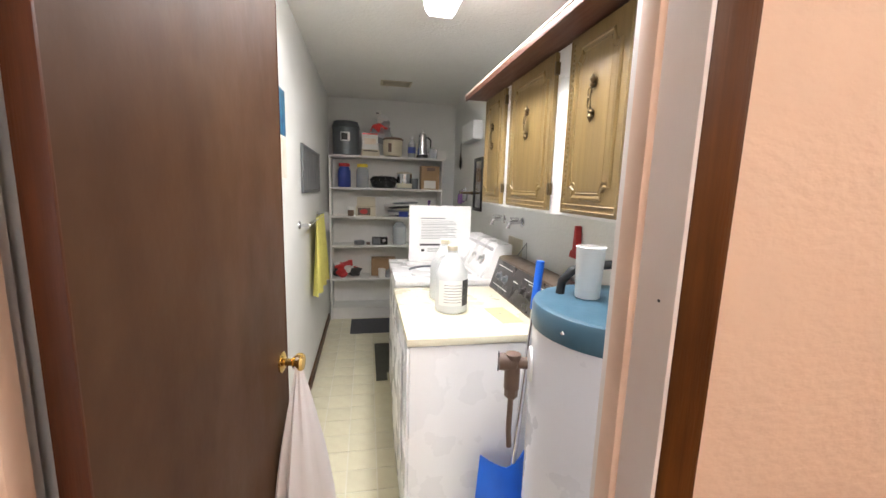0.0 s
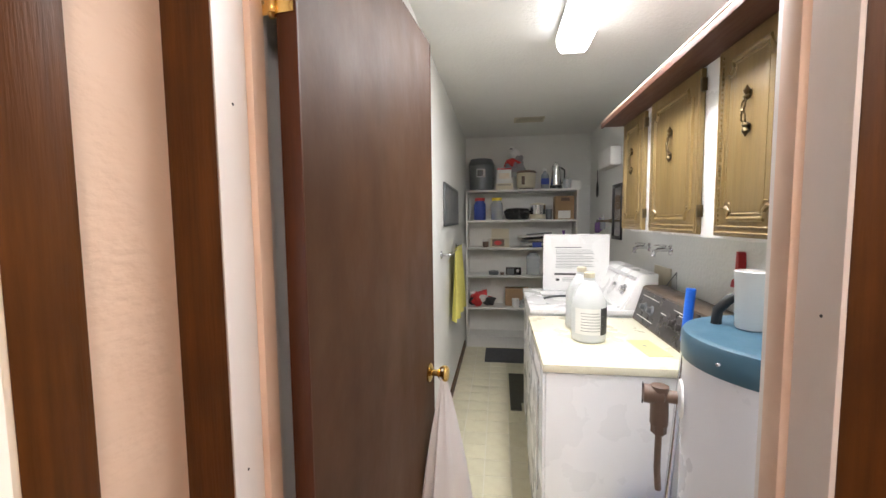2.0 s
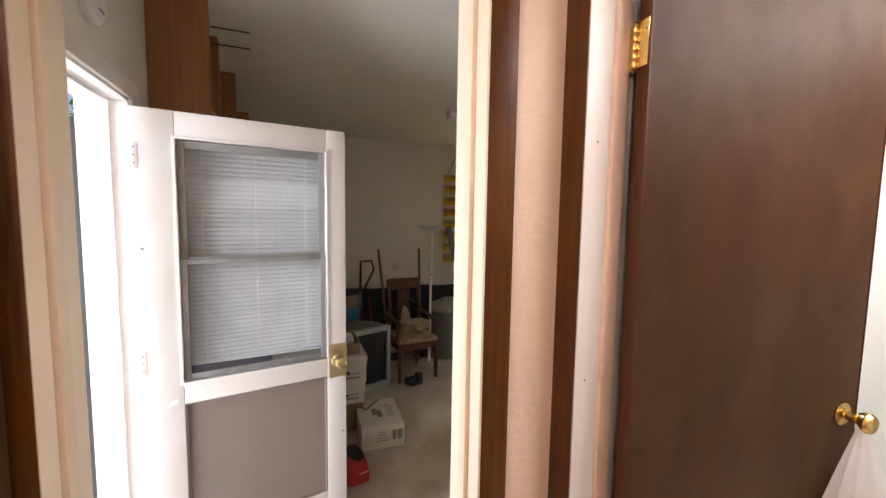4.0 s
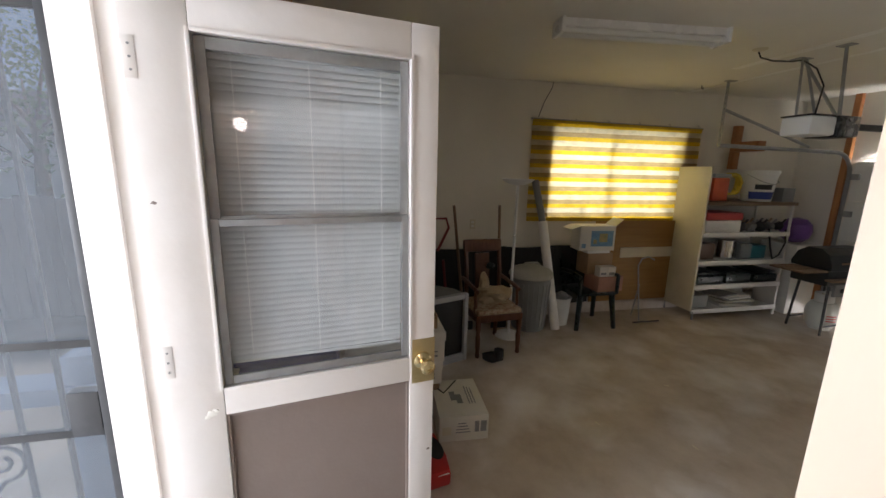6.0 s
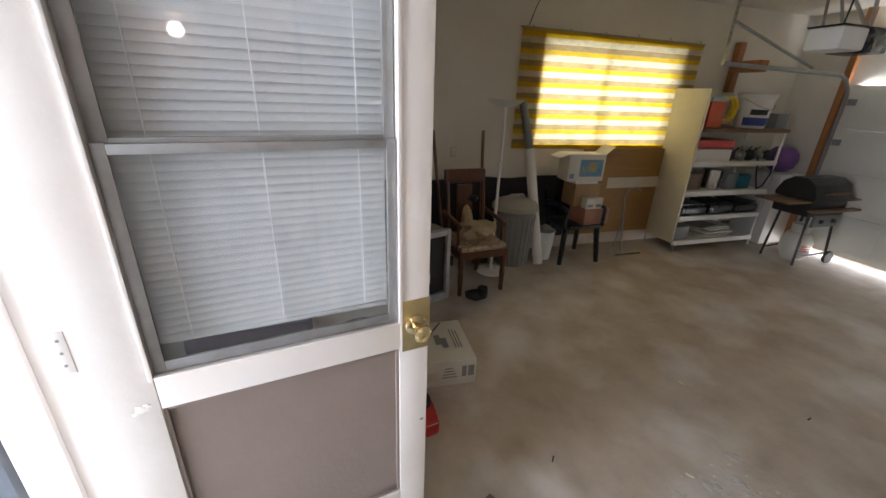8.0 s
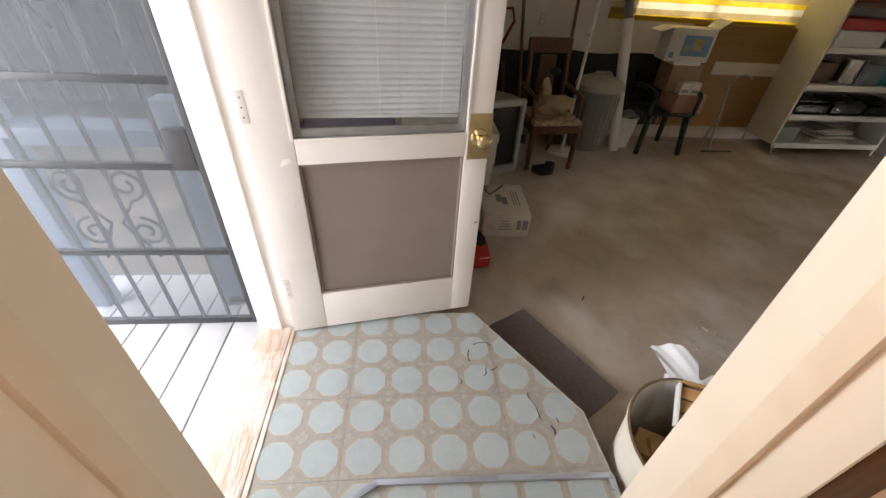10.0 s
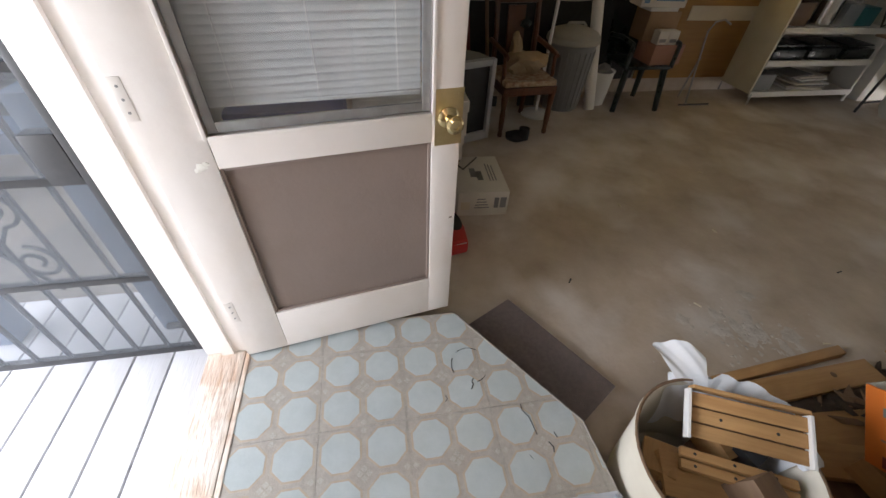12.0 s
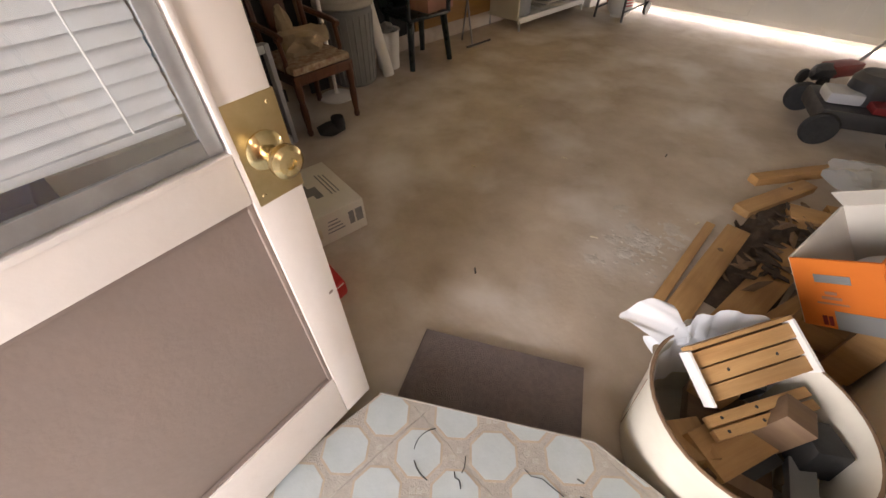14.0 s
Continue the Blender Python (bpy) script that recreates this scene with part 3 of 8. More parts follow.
for s, y in ((1, 0.0), (-1, T)):
    part("door_knob", Mesh().lathe(KNOB, 24, m=pose(0.682, y, 0.947, 90 if s > 0 else -90, 0, 0)), M_BRASS, ld, "round brass door knob")


def hanging_bag(h, w):
    def f(u, v):
        a = 2 * math.pi * u
        k = 0.012 + (w - 0.012) * (1 - (1 - v) ** 1.6)
        fold = 1 + 0.22 * math.sin(5 * a + 2 * v) * v + 0.12 * math.sin(9 * a)
        return Vector((k * fold * math.cos(a) + 0.02 * v, 0.42 * k * fold * math.sin(a), -h * v + 0.012 * math.sin(3 * a) * v))
    return Mesh().grid(44, 18, f)


pbg = thing("plastic_bag", (-0.165, 1.085, 0.935, 0, 0, 60), "thin white plastic bag hanging from the brass door knob", "bag")
part("pouch", hanging_bag(0.62, 0.135), M_BAG, pbg)
part("handle_loop", Mesh().tube([(-0.012, 0.002, 0), (-0.004, 0.0, 0.03), (0.012, -0.003, 0.032), (0.018, 0.002, 0)], 0.006, 8), M_BAG, pbg)

# brown door between hall and garage, folded back against the wall
gd = thing("hall_door", (-0.396, -0.64, 0.0, 0, 0, -86), "dark brown flush door folded back against the hall wall", "door")
part("slab", bx(0.0, 0.0, 0.012, 0.735, 0.035, 2.03, bevel=0.0015), M_DDOOR, gd)
b = bx(-0.508, OY1 - 0.0012, 0.91, -0.490, OY1 + 0.0005, 0.96, bevel=0.0005)
solo("strike_plate", b, M_CREAM, "small painted strike plate on the cream door lining", "strike plate")
M_DOME = glow("lit_lamp_glass", (1.0, 0.84, 0.66), 2.2)
# only the far bowl is a real lamp; the nearer two house the fills
for x, y in ((0.45, -1.0), (2.3, -0.9), (5.9, 0.04)):
    hl = thing("hall_lamp_and_fill", (x, y, CEIL), "round warm glass hall lamp, lit; nearer two added as fill", "ceiling lamp", "hall ceiling lamps")
    part("shade", Mesh().lathe([(0.02, -0.085), (0.07, -0.08), (0.11, -0.06), (0.135, -0.025), (0.135, -0.018)], 28), M_DOME, hl, "lit frosted glass bowl")
    part("base", Mesh().lathe([(0.145, -0.017), (0.15, -0.01), (0.15, -0.0005)], 28), M_BRASS, hl, "brass base ring")

# vinyl pattern squares of the laundry floor
vt = Mesh().box(0.0, 0.0, -0.0032, 0.146, 0.146, -0.0006, bevel=0.0008).data("vinyl_square", M_VINYL)
for i in range(10):
    for j in range(27):
        ob = new("vinyl_square", vt)
        ob.parent = floor_laundry
        ob.location = (-0.37 + i * 0.1524, 0.46 + j * 0.1524, 0.0006)

# laundry ceiling lamp
fl = thing("fluorescent_lamp", (0.39, 1.305, 2.404), "lit fluorescent ceiling lamp with wraparound diffuser", "ceiling lamp")
b = Mesh().prism([(-0.085, 0.685), (-0.085, -0.685), (0.085, -0.685), (0.085, 0.685)], -0.03, -0.0005)
part("body", b, M_WHITE, fl, "white sheet metal lamp body")
b = Mesh().prism([(-0.084, -0.032), (-0.076, -0.075), (-0.055, -0.102), (0.055, -0.102), (0.076, -0.075), (0.084, -0.032)], -0.68, 0.68, m=pose(0, 0, 0, 90, 0, 0))
part("diffuser", b, M_TUBE, fl, "glowing ribbed plastic diffuser")
for y in (-0.687, 0.683):
    part("end_cap", Mesh().prism([(-0.087, -0.03), (-0.079, -0.078), (-0.057, -0.106), (0.057, -0.106), (0.079, -0.078), (0.087, -0.03)], -0.002, 0.002, m=pose(0, y + 0.002, 0, 90, 0, 0)), M_PLASTIC_W, fl)
vn = thing("ceiling_vent", (0.30, 3.74, 2.405), "small cream louvred ceiling vent", "vent")
b = bx(-0.14, -0.09, -0.008, 0.14, -0.07, -0.0005, bevel=0.002).box(-0.14, 0.07, -0.008, 0.14, 0.09, -0.0005, bevel=0.002).box(-0.14, -0.07, -0.008, -0.12, 0.07, -0.0005).box(0.12, -0.07, -0.008, 0.14, 0.07, -0.0005)
part("frame", b, M_CREAMCARD, vn)
for k in range(7):
    part("slat", bx(-0.12, -0.009, -0.0008, 0.12, 0.009, 0.0008, m=pose(0, -0.06 + k * 0.02, -0.008, 35, 0, 0)), M_CREAMCARD, vn)

# upper wall cabinet with three moulded doors
CXF = 0.735
uc = thing("wall_cabinet", (0, 0, 0), "white wall cabinet with three olive-brown moulded doors", "cabinet")
b = bx(CXF, 0.60, 1.385, 1.038, 2.24, 1.983, bevel=0.002)
part("body", b, M_WHITE, uc, "white painted cabinet body and face frame")
part("cornice", bx(0.618, 0.60, 1.985, 1.036, 2.285, 2.004), M_SOFFIT, uc, "dark red-brown projecting cornice board")
part("cornice_edge", bx(0.606, 0.60, 1.978, 0.6175, 2.29, 2.002, bevel=0.002), M_SOFFIT, uc, "dark cornice edge strip")
part("cornice_top", bx(0.604, 0.60, 2.0045, 0.66, 2.29, 2.012, bevel=0.001), M_CREAM, uc, "thin cream cornice top")


def cab_door(y0, y1, z0, z1):
    d = part("door", bx(CXF - 0.019, y0, z0, CXF - 0.001, y1, z1, bevel=0.004), M_CABWOOD, uc, "olive-brown wooden cabinet door")
    # beaded frame moulding with notched corners
    x = CXF - 0.0185
    a0, a1, c0, c1, n = y0 + 0.05, y1 - 0.05, z0 + 0.055, z1 - 0.05, 0.035
    loop = [(a0 + n, c0), (a1 - n, c0), (a1 - n, c0 + n * 0.6), (a1 - n * 0.6, c0 + n), (a1, c0 + n), (a1, c1 - n), (a1 - n * 0.6, c1 - n), (a1 - n, c1 - n * 0.6), (a1 - n, c1), (a0 + n, c1), (a0 + n, c1 - n * 0.6), (a0 + n * 0.6, c1 - n), (a0, c1 - n), (a0, c0 + n), (a0 + n * 0.6, c0 + n), (a0 + n, c0 + n * 0.6), (a0 + n, c0)]
    part("moulding", Mesh().tube([(x, p, q) for p, q in loop], 0.0085, 8), M_CABWOOD, d)
    part("moulding", Mesh().tube([(x, p + (0.014 if p < (a0 + a1) / 2 else -0.014), q + (0.014 if q < (c0 + c1) / 2 else -0.014)) for p, q in loop], 0.004, 6), M_CABWOOD, d)
    part("panel", bx(x - 0.002, a0 + n + 0.004, c0 + 0.02, x + 0.002, a1 - n - 0.004, c1 - 0.02, bevel=0.0015), M_CABWOOD, d)
    edge = Mesh()
    for p0, p1 in (((y0 + 0.012, z0 + 0.012), (y1 - 0.012, z0 + 0.012)), ((y0 + 0.012, z0 + 0.03), (y1 - 0.012, z0 + 0.03)), ((y0 + 0.012, z0 + 0.012), (y0 + 0.012, z1 - 0.012)), ((y1 - 0.012, z0 + 0.012), (y1 - 0.012, z1 - 0.012))):
        edge.tube([(x, *p0), (x, *p1)], 0.0045, 6)
    for k in range(34):
        z = z0 + 0.03 + k * (z1 - z0 - 0.06) / 33
        edge.box(x - 0.0045, y1 - 0.030, z, x + 0.001, y1 - 0.022, z + 0.008)
    part("bead", edge, M_CABWOOD, d)
    ym, zm = (y0 + y1) / 2, z0 + (z1 - z0) * 0.62
    h = Mesh()
    for q in (-1, 1):
        h.lathe([(0.002, 0.030), (0.008, 0.034), (0.010, 0.040), (0.005, 0.046), (0.009, 0.052), (0.010, 0.057), (0.004, 0.066), (0.001, 0.072)], 10, m=pose(x - 0.010, ym, zm) @ pose(0, 0, 0, 0 if q > 0 else 180, 0, 0))
        h.tube([(x, ym, zm + q * 0.042), (x - 0.012, ym, zm + q * 0.042)], 0.005, 8)
        h.tube([(x - 0.010, ym, zm - 0.036), (x - 0.017, ym + q * 0.008, zm - 0.026), (x - 0.018, ym + q * 0.0085, zm - 0.012), (x - 0.019, ym + q * 0.003, zm), (x - 0.018, ym + q * 0.0085, zm + 0.012), (x - 0.017, ym + q * 0.008, zm + 0.026), (x - 0.010, ym, zm + 0.036)], 0.0026, 8)
        h.box(x - 0.003, ym - 0.012, zm + q * 0.048 - 0.010, x, ym + 0.012, zm + q * 0.048 + 0.010, bevel=0.0012)
    h.lathe([(0.004, -0.005), (0.0065, 0.0), (0.004, 0.005)], 10, m=pose(x - 0.019, ym, zm))
    part("handle", h, M_BRONZE, d, "ornate antique bronze pull handle")
    for z in (z0 + 0.06, z1 - 0.08):
        part("hinge", bx(x - 0.002, y0 - 0.012, z, x + 0.016, y0 + 0.002, z + 0.045, bevel=0.003), M_BRONZE, d)


cab_door(1.905, 2.225, 1.395, 1.975)
cab_door(1.368, 1.82, 1.395, 1.975)
cab_door(0.92, 1.255, 1.395, 1.975)

# dryer
dr = thing("clothes_dryer", (0, 0, 0), "white clothes dryer with yellowed top and dark console", "dryer")
part("body", bx(0.192, 1.342, 0.115, 0.90, 2.088, 0.868, bevel=0.006).box(0.215, 1.348, 0.003, 0.90, 2.082, 0.118), M_WHITE, dr, "white enamelled dryer cabinet")
part("top", bx(0.180, 1.332, 0.872, 0.902, 2.098, 0.906, bevel=0.010), M_DRYTOP, dr, "yellowed enamel dryer top")
part("front_panel", bx(0.180, 1.336, 0.118, 0.1915, 2.094, 0.868, bevel=0.004), M_WHITE, dr)
part("toe_panel", bx(0.186, 1.336, 0.004, 0.214, 2.094, 0.112, bevel=0.003), M_WHITE, dr)
part("door", bx(0.170, 1.47, 0.30, 0.1795, 1.96, 0.80, bevel=0.006), M_WHITE, dr)
prof = [(0.742, 0.907), (0.795, 1.082), (0.815, 1.092), (0.90, 1.092), (0.90, 0.907)]


def along_y(prof, y0, y1):
    """A profile in x, z drawn out along y."""
    b = Mesh().prism(prof, -y1, -y0)
    for v in b.bm.verts:
        v.co = Vector((v.co.x, -v.co.z, v.co.y))
    return b


part("console", along_y(prof, 1.385, 2.09), M_PANELTOP, dr, "dark brown dryer console housing")
ang = math.degrees(math.atan2(1.082 - 0.907, 0.795 - 0.742))
fm = pose(0.7405, 1.39, 0.912, 0, 0, 0) @ pose(0, 0, 0, 0, 90 - ang, 0)
pn = part("control_panel", bx(-0.002, 0.01, 0.006, 0.0, 0.685, 0.170, m=fm), M_PANEL, dr, "dark dryer control panel")
for y in (0.10, 0.17, 0.24, 0.49, 0.58):
    part("knob", Mesh().lathe([(0.026, 0), (0.024, 0.004), (0.016, 0.006), (0.014, 0.022), (0.011, 0.024)], 18, m=fm @ pose(-0.003, y, 0.085, 0, -90, 0)), M_PANEL if y < 0.4 else M_GREYTIN, pn, "round control knob")
b = Mesh()
for y, z, w in ((0.06, 0.14, 0.22), (0.06, 0.128, 0.16), (0.44, 0.14, 0.2), (0.33, 0.10, 0.06), (0.44, 0.03, 0.2)):
    b.box(-0.0032, y, z, -0.0022, y + w, z + 0.004, m=fm)
part("lettering", b, M_PAPER, pn)
solo("paper_note", bx(0, 0, 0, 0.095, 0.21, 0.0015).box(0.035, 0.12, 0.0016, 0.05, 0.135, 0.0022, mi=1), [M_NOTE, M_INK], "yellow paper note lying on the dryer top", "paper", m=pose(0.605, 1.46, 0.9066, 0, 0, 6))

# washer with its lid up
ws = thing("washing_machine", (0, 0, 0), "white top-loading washing machine with open lid", "washing machine")
part("body", bx(0.205, 2.165, 0.02, 0.90, 2.845, 0.895, bevel=0.006), M_WHITE, ws, "white enamelled washer cabinet")
b = bx(0.195, 2.155, 0.897, 0.90, 2.30, 0.93, bevel=0.006).box(0.195, 2.745, 0.897, 0.90, 2.855, 0.93, bevel=0.006).box(0.195, 2.30, 0.897, 0.31, 2.745, 0.93, bevel=0.004).box(0.70, 2.30, 0.897, 0.90, 2.745, 0.93, bevel=0.004)
part("top", b, M_WHITE, ws)
part("tub", Mesh().lathe([(0.20, 0.897), (0.205, 0.62), (0.04, 0.60), (0.04, 0.596), (0.212, 0.61), (0.212, 0.897)], 28, m=pose(0.505, 2.52, 0.01), closed=True), M_GREYTIN, ws, "grey wash tub")
part("agitator", Mesh().lathe([(0.09, 0.62), (0.05, 0.68), (0.035, 0.80), (0.03, 0.88), (0.01, 0.89)], 16, m=pose(0.505, 2.52, 0)), M_DKENAMEL, ws)
lid = part("lid", bx(0.335, 2.752, 0.932, 0.795, 2.772, 1.342, bevel=0.008), M_WHITE, ws, "raised white washer lid with printed instructions")
b = bx(0.42, 2.7505, 1.245, 0.60, 2.7515, 1.252).box(0.42, 2.7505, 1.228, 0.66, 2.7515, 1.231)
for k in range(11):
    w = (0.255, 0.26, 0.19, 0.25, 0.262, 0.24, 0.255, 0.20, 0.25, 0.26, 0.14)[k]
    b.box(0.425, 2.7505, 1.214 - k * 0.0115, 0.425 + w, 2.7515, 1.2175 - k * 0.0115)
for k in range(3):
    b.box(0.47, 2.7505, 1.026 - k * 0.011, 0.57 - 0.01 * k, 2.7515, 1.029 - k * 0.011)
part("printed_text", b, M_INK, lid, "grey printed instruction lines")
part("warning_bar", bx(0.415, 2.7502, 1.048, 0.565, 2.7515, 1.062).box(0.425, 2.7502, 1.005, 0.45, 2.7515, 1.022), M_INKD, lid, "black warning bar")
part("console", along_y([(0.72, 0.931), (0.80, 1.125), (0.82, 1.14), (0.90, 1.14), (0.90, 0.931)], 2.165, 2.845), M_WHITE, ws, "white washer control console")
fm = pose(0.7185, 2.165, 0.936) @ pose(0, 0, 0, 0, 90 - math.degrees(math.atan2(0.194, 0.08)), 0)
part("knob", Mesh().lathe([(0.035, 0), (0.033, 0.006), (0.02, 0.008), (0.018, 0.026)], 20, m=fm @ pose(-0.001, 0.13, 0.10, 0, -90, 0)), M_CHROME, ws, "chrome timer knob")
part("knob", Mesh().lathe([(0.02, 0), (0.018, 0.014)], 16, m=fm @ pose(-0.001, 0.30, 0.10, 0, -90, 0)), M_CHROME, ws)
part("trim_strip", bx(-0.002, 0.02, 0.175, 0.0, 0.66, 0.195, m=fm), M_CHROME, ws)


M_GREENLAB = mat("green_label_print", (0.05, 0.12, 0.05), (0.04, 0.09, 0.04), 20, 0.5)


def gallon_jug(m, label, band=None):
    j = thing("jug", m, label, "jug", "cleaning jugs on the dryer")
    part("bottle", Mesh().lathe([(0.060, 0.0), (0.072, 0.006), (0.074, 0.02), (0.074, 0.16), (0.070, 0.185), (0.052, 0.225), (0.030, 0.262), (0.021, 0.272), (0.021, 0.285)], 30), M_JUG, j, "milky translucent bottle")
    part("liquid", Mesh().lathe([(0.058, 0.004), (0.070, 0.010), (0.071, 0.05), (0.069, 0.052)], 26), M_PLASTIC_W, j)
    part("cap", Mesh().lathe([(0.022, 0.284), (0.0235, 0.288), (0.0235, 0.305), (0.021, 0.308)], 20), M_CREAMCARD, j, "cream screw cap")
    part("grip", Mesh().tube([(-0.024, 0, 0.262), (-0.05, 0, 0.255), (-0.066, 0, 0.225), (-0.070, 0, 0.185)], 0.010, 10), M_JUG, j)

    def lab(u, v):
        a = radians(-140 + 130 * u)
        return Vector((0.0752 * math.cos(a), 0.0752 * math.sin(a), 0.04 + 0.115 * v))
    lb = part("label", Mesh().grid(16, 1, lab), M_PAPER, j, "white paper label")

    def lab2(u, v):
        a = radians(-52 + 44 * u)
        return Vector((0.0755 * math.cos(a), 0.0755 * math.sin(a), 0.038 + 0.119 * v))
    part("label_band", Mesh().grid(8, 1, lab2), band or M_INKD, j, "dark label panel")
    b = Mesh()
    for k in range(7):
        def ln(u, v, k=k):
            a = radians(-118 + (62 + 9 * (k % 3)) * u)
            return Vector((0.0757 * math.cos(a), 0.0757 * math.sin(a), 0.055 + k * 0.013 + 0.003 * v))
        b.grid(8, 1, ln)
    part("printed_text", b, M_INK, lb)
    return j


gallon_jug(pose(0.418, 1.665, 0.9066, 0, 0, -10), "milky gallon jug with black and white label on the dryer")
gallon_jug(pose(0.425, 1.865, 0.9066, 0, 0, 160), "milky gallon jug with green label, behind another jug", M_GREENLAB)

# water heater
wh = thing("water_heater", (0.760, 0.925, 0), "short white water heater with blue steel top", "water heater")
part("tank", Mesh().lathe([(0.23, 0.0), (0.235, 0.02), (0.246, 0.025), (0.246, 1.10), (0.24, 1.105)], 48), M_HEATER, wh, "pale enamelled tank jacket")
part("top_cap", Mesh().lathe([(0.250, 1.075), (0.252, 1.082), (0.252, 1.135), (0.247, 1.146), (0.238, 1.150), (0.22, 1.148), (0.05, 1.156)], 48), M_BLUECAP, wh, "blue steel top cap")
part("seam", bx(-0.2475, -0.006, 0.05, -0.244, 0.006, 1.07, m=pose(0, 0, 0, 0, 0, -52)), M_HEATER, wh)
vm = pose(0, 0, 0.945, 0, 0, 162)
va = part("relief_valve", Mesh().lathe([(0.018, 0.24), (0.018, 0.285), (0.027, 0.29), (0.027, 0.34), (0.014, 0.345)], 16, m=vm @ pose(0, 0, 0, 0, 90, 0)).lathe([(0.024, -0.085), (0.024, 0.028), (0.014, 0.032)], 16, m=vm @ pose(0.30, 0, 0)).lathe([(0.018, -0.115), (0.021, -0.112), (0.021, -0.088), (0.018, -0.085)], 6, m=vm @ pose(0.30, 0, 0)), M_BROWNVALVE, wh, "brown relief valve on the tank side")
part("escutcheon", Mesh().lathe([(0.055, 0.245), (0.052, 0.252), (0.02, 0.256)], 24, m=vm @ pose(0, 0, 0, 0, 90, 0)), M_PLASTIC_W, va, "white round cover plate")
part("lever", bx(0.342, -0.006, -0.03, 0.346, 0.006, 0.03, m=vm), M_INKD, va)
part("discharge_pipe", Mesh().tube([(-0.285, 0.093, 0.86), (-0.285, 0.093, 0.835)], 0.013, 12).tube([(-0.285, 0.093, 0.836), (-0.286, 0.094, 0.72), (-0.282, 0.092, 0.66)], 0.009, 12), M_BROWNVALVE, wh, "short copper-brown discharge pipe")
part("hose", Mesh().tube([(-0.125, 0.13, 1.150), (-0.123, 0.128, 1.19), (-0.10, 0.115, 1.225), (-0.05, 0.10, 1.245), (0.05, 0.08, 1.252), (0.15, 0.0, 1.27), (0.22, -0.02, 1.32)], 0.014, 12), M_RUBBER, wh, "black insulated pipe")
part("screw", Mesh().lathe([(0.006, 0), (0.004, 0.004)], 10, m=pose(-0.232, -0.096, 1.108, 0, -90, 22)), M_CHROME, wh)
pr = thing("paper_cup", (0.686, 0.985, 1.1565), "tall white foam cup standing on the heater top", "cup")
part("cup", Mesh().lathe([(0.034, 0), (0.036, 0.003), (0.042, 0.150), (0.044, 0.154), (0.040, 0.156), (0.033, 0.02), (0.001, 0.018)], 28), M_PLASTIC_W, pr)
part("contents", Mesh().lathe([(0.038, 0.140), (0.02, 0.143), (0.004, 0.142)], 20), M_BROWNVALVE, pr)

# long-handled blue dustpan leaning in the gap
sc = thing("dustpan", (0, 0, 0), "bright blue long-handled dustpan leaning beside the dryer", "dustpan")
p0, p1 = Vector((0.585, 1.25, 0.26)), Vector((0.66, 1.262, 1.215))
part("pole", Mesh().tube([p0, p0.lerp(p1, 0.82)], 0.011, 12), M_CHROME, sc, "bare metal pole")
part("grip", Mesh().tube([p0.lerp(p1, 0.81), p0.lerp(p1, 0.83), p0.lerp(p1, 0.97), p1], 0.0155, 12), M_BLUEPL, sc, "blue plastic grip")


def pan(u, v):
    x = (u - 0.5) * (0.18 + 0.10 * v)
    return Vector((0.565 + x, 1.24 + 0.05 * abs(2 * u - 1) ** 2 - 0.06 * v, 0.40 - 0.395 * v + 0.03 * abs(2 * u - 1)))


part("pan", Mesh().grid(12, 8, pan, thick=0.006), M_BLUEPL, sc, "blue plastic pan")
part("socket", Mesh().tube([(0.58, 1.25, 0.16), (0.586, 1.251, 0.31)], 0.019, 12), M_BLUEPL, sc)

# things on the laundry walls
cl = thing("wall_calendar", (-0.371, 1.75, 1.37), "hanging wall calendar with blue sea photo", "calendar")
part("photo_sheet", bx(0.002, 0.075, 0.33, 0.005, 0.34, 0.545).box(0.0052, 0.08, 0.335, 0.006, 0.125, 0.54, mi=1), [M_SEA, M_ORANGEP], cl, "blue and orange photo page")
part("print_sheet", bx(0.002, 0.04, 0.125, 0.006, 0.335, 0.325), M_PAPER2, cl, "peach printed page")
part("note_sheet", bx(0.001, 0.0, 0.0, 0.0025, 0.29, 0.12, bevel=0.0004).box(0.001, 0.0, 0.12, 0.0018, 0.04, 0.33), M_PAPER, cl, "plain white page")
pf = thing("framed_picture", (-0.371, 2.56, 1.41), "grey photograph in a thin dark metal frame", "picture")
part("print", bx(0.003, 0.02, 0.02, 0.010, 0.885, 0.30), M_PHOTO, pf)
b = bx(0.001, 0, 0, 0.016, 0.022, 0.31, bevel=0.002).box(0.001, 0.885, 0, 0.016, 0.905, 0.31, bevel=0.002).box(0.001, 0.022, 0, 0.016, 0.885, 0.02, bevel=0.002).box(0.001, 0.022, 0.29, 0.016, 0.885, 0.31, bevel=0.002)
part("frame", b, M_GREYTIN, pf, "dark metal picture frame")
tr = thing("towel_rail", (-0.372, 2.42, 1.22), "chrome towel rail on the white wall", "towel rail")
part("rail", Mesh().tube([(0.055, 0.0, 0), (0.055, 0.95, 0)], 0.008, 12), M_CHROME, tr)
for y in (0.02, 0.93):
    part("bracket", Mesh().lathe([(0.026, 0.001), (0.024, 0.008), (0.010, 0.012), (0.009, 0.052), (0.013, 0.056), (0.010, 0.068)], 16, m=pose(0, y, 0, 0, 90, 0)), M_CHROME, tr)


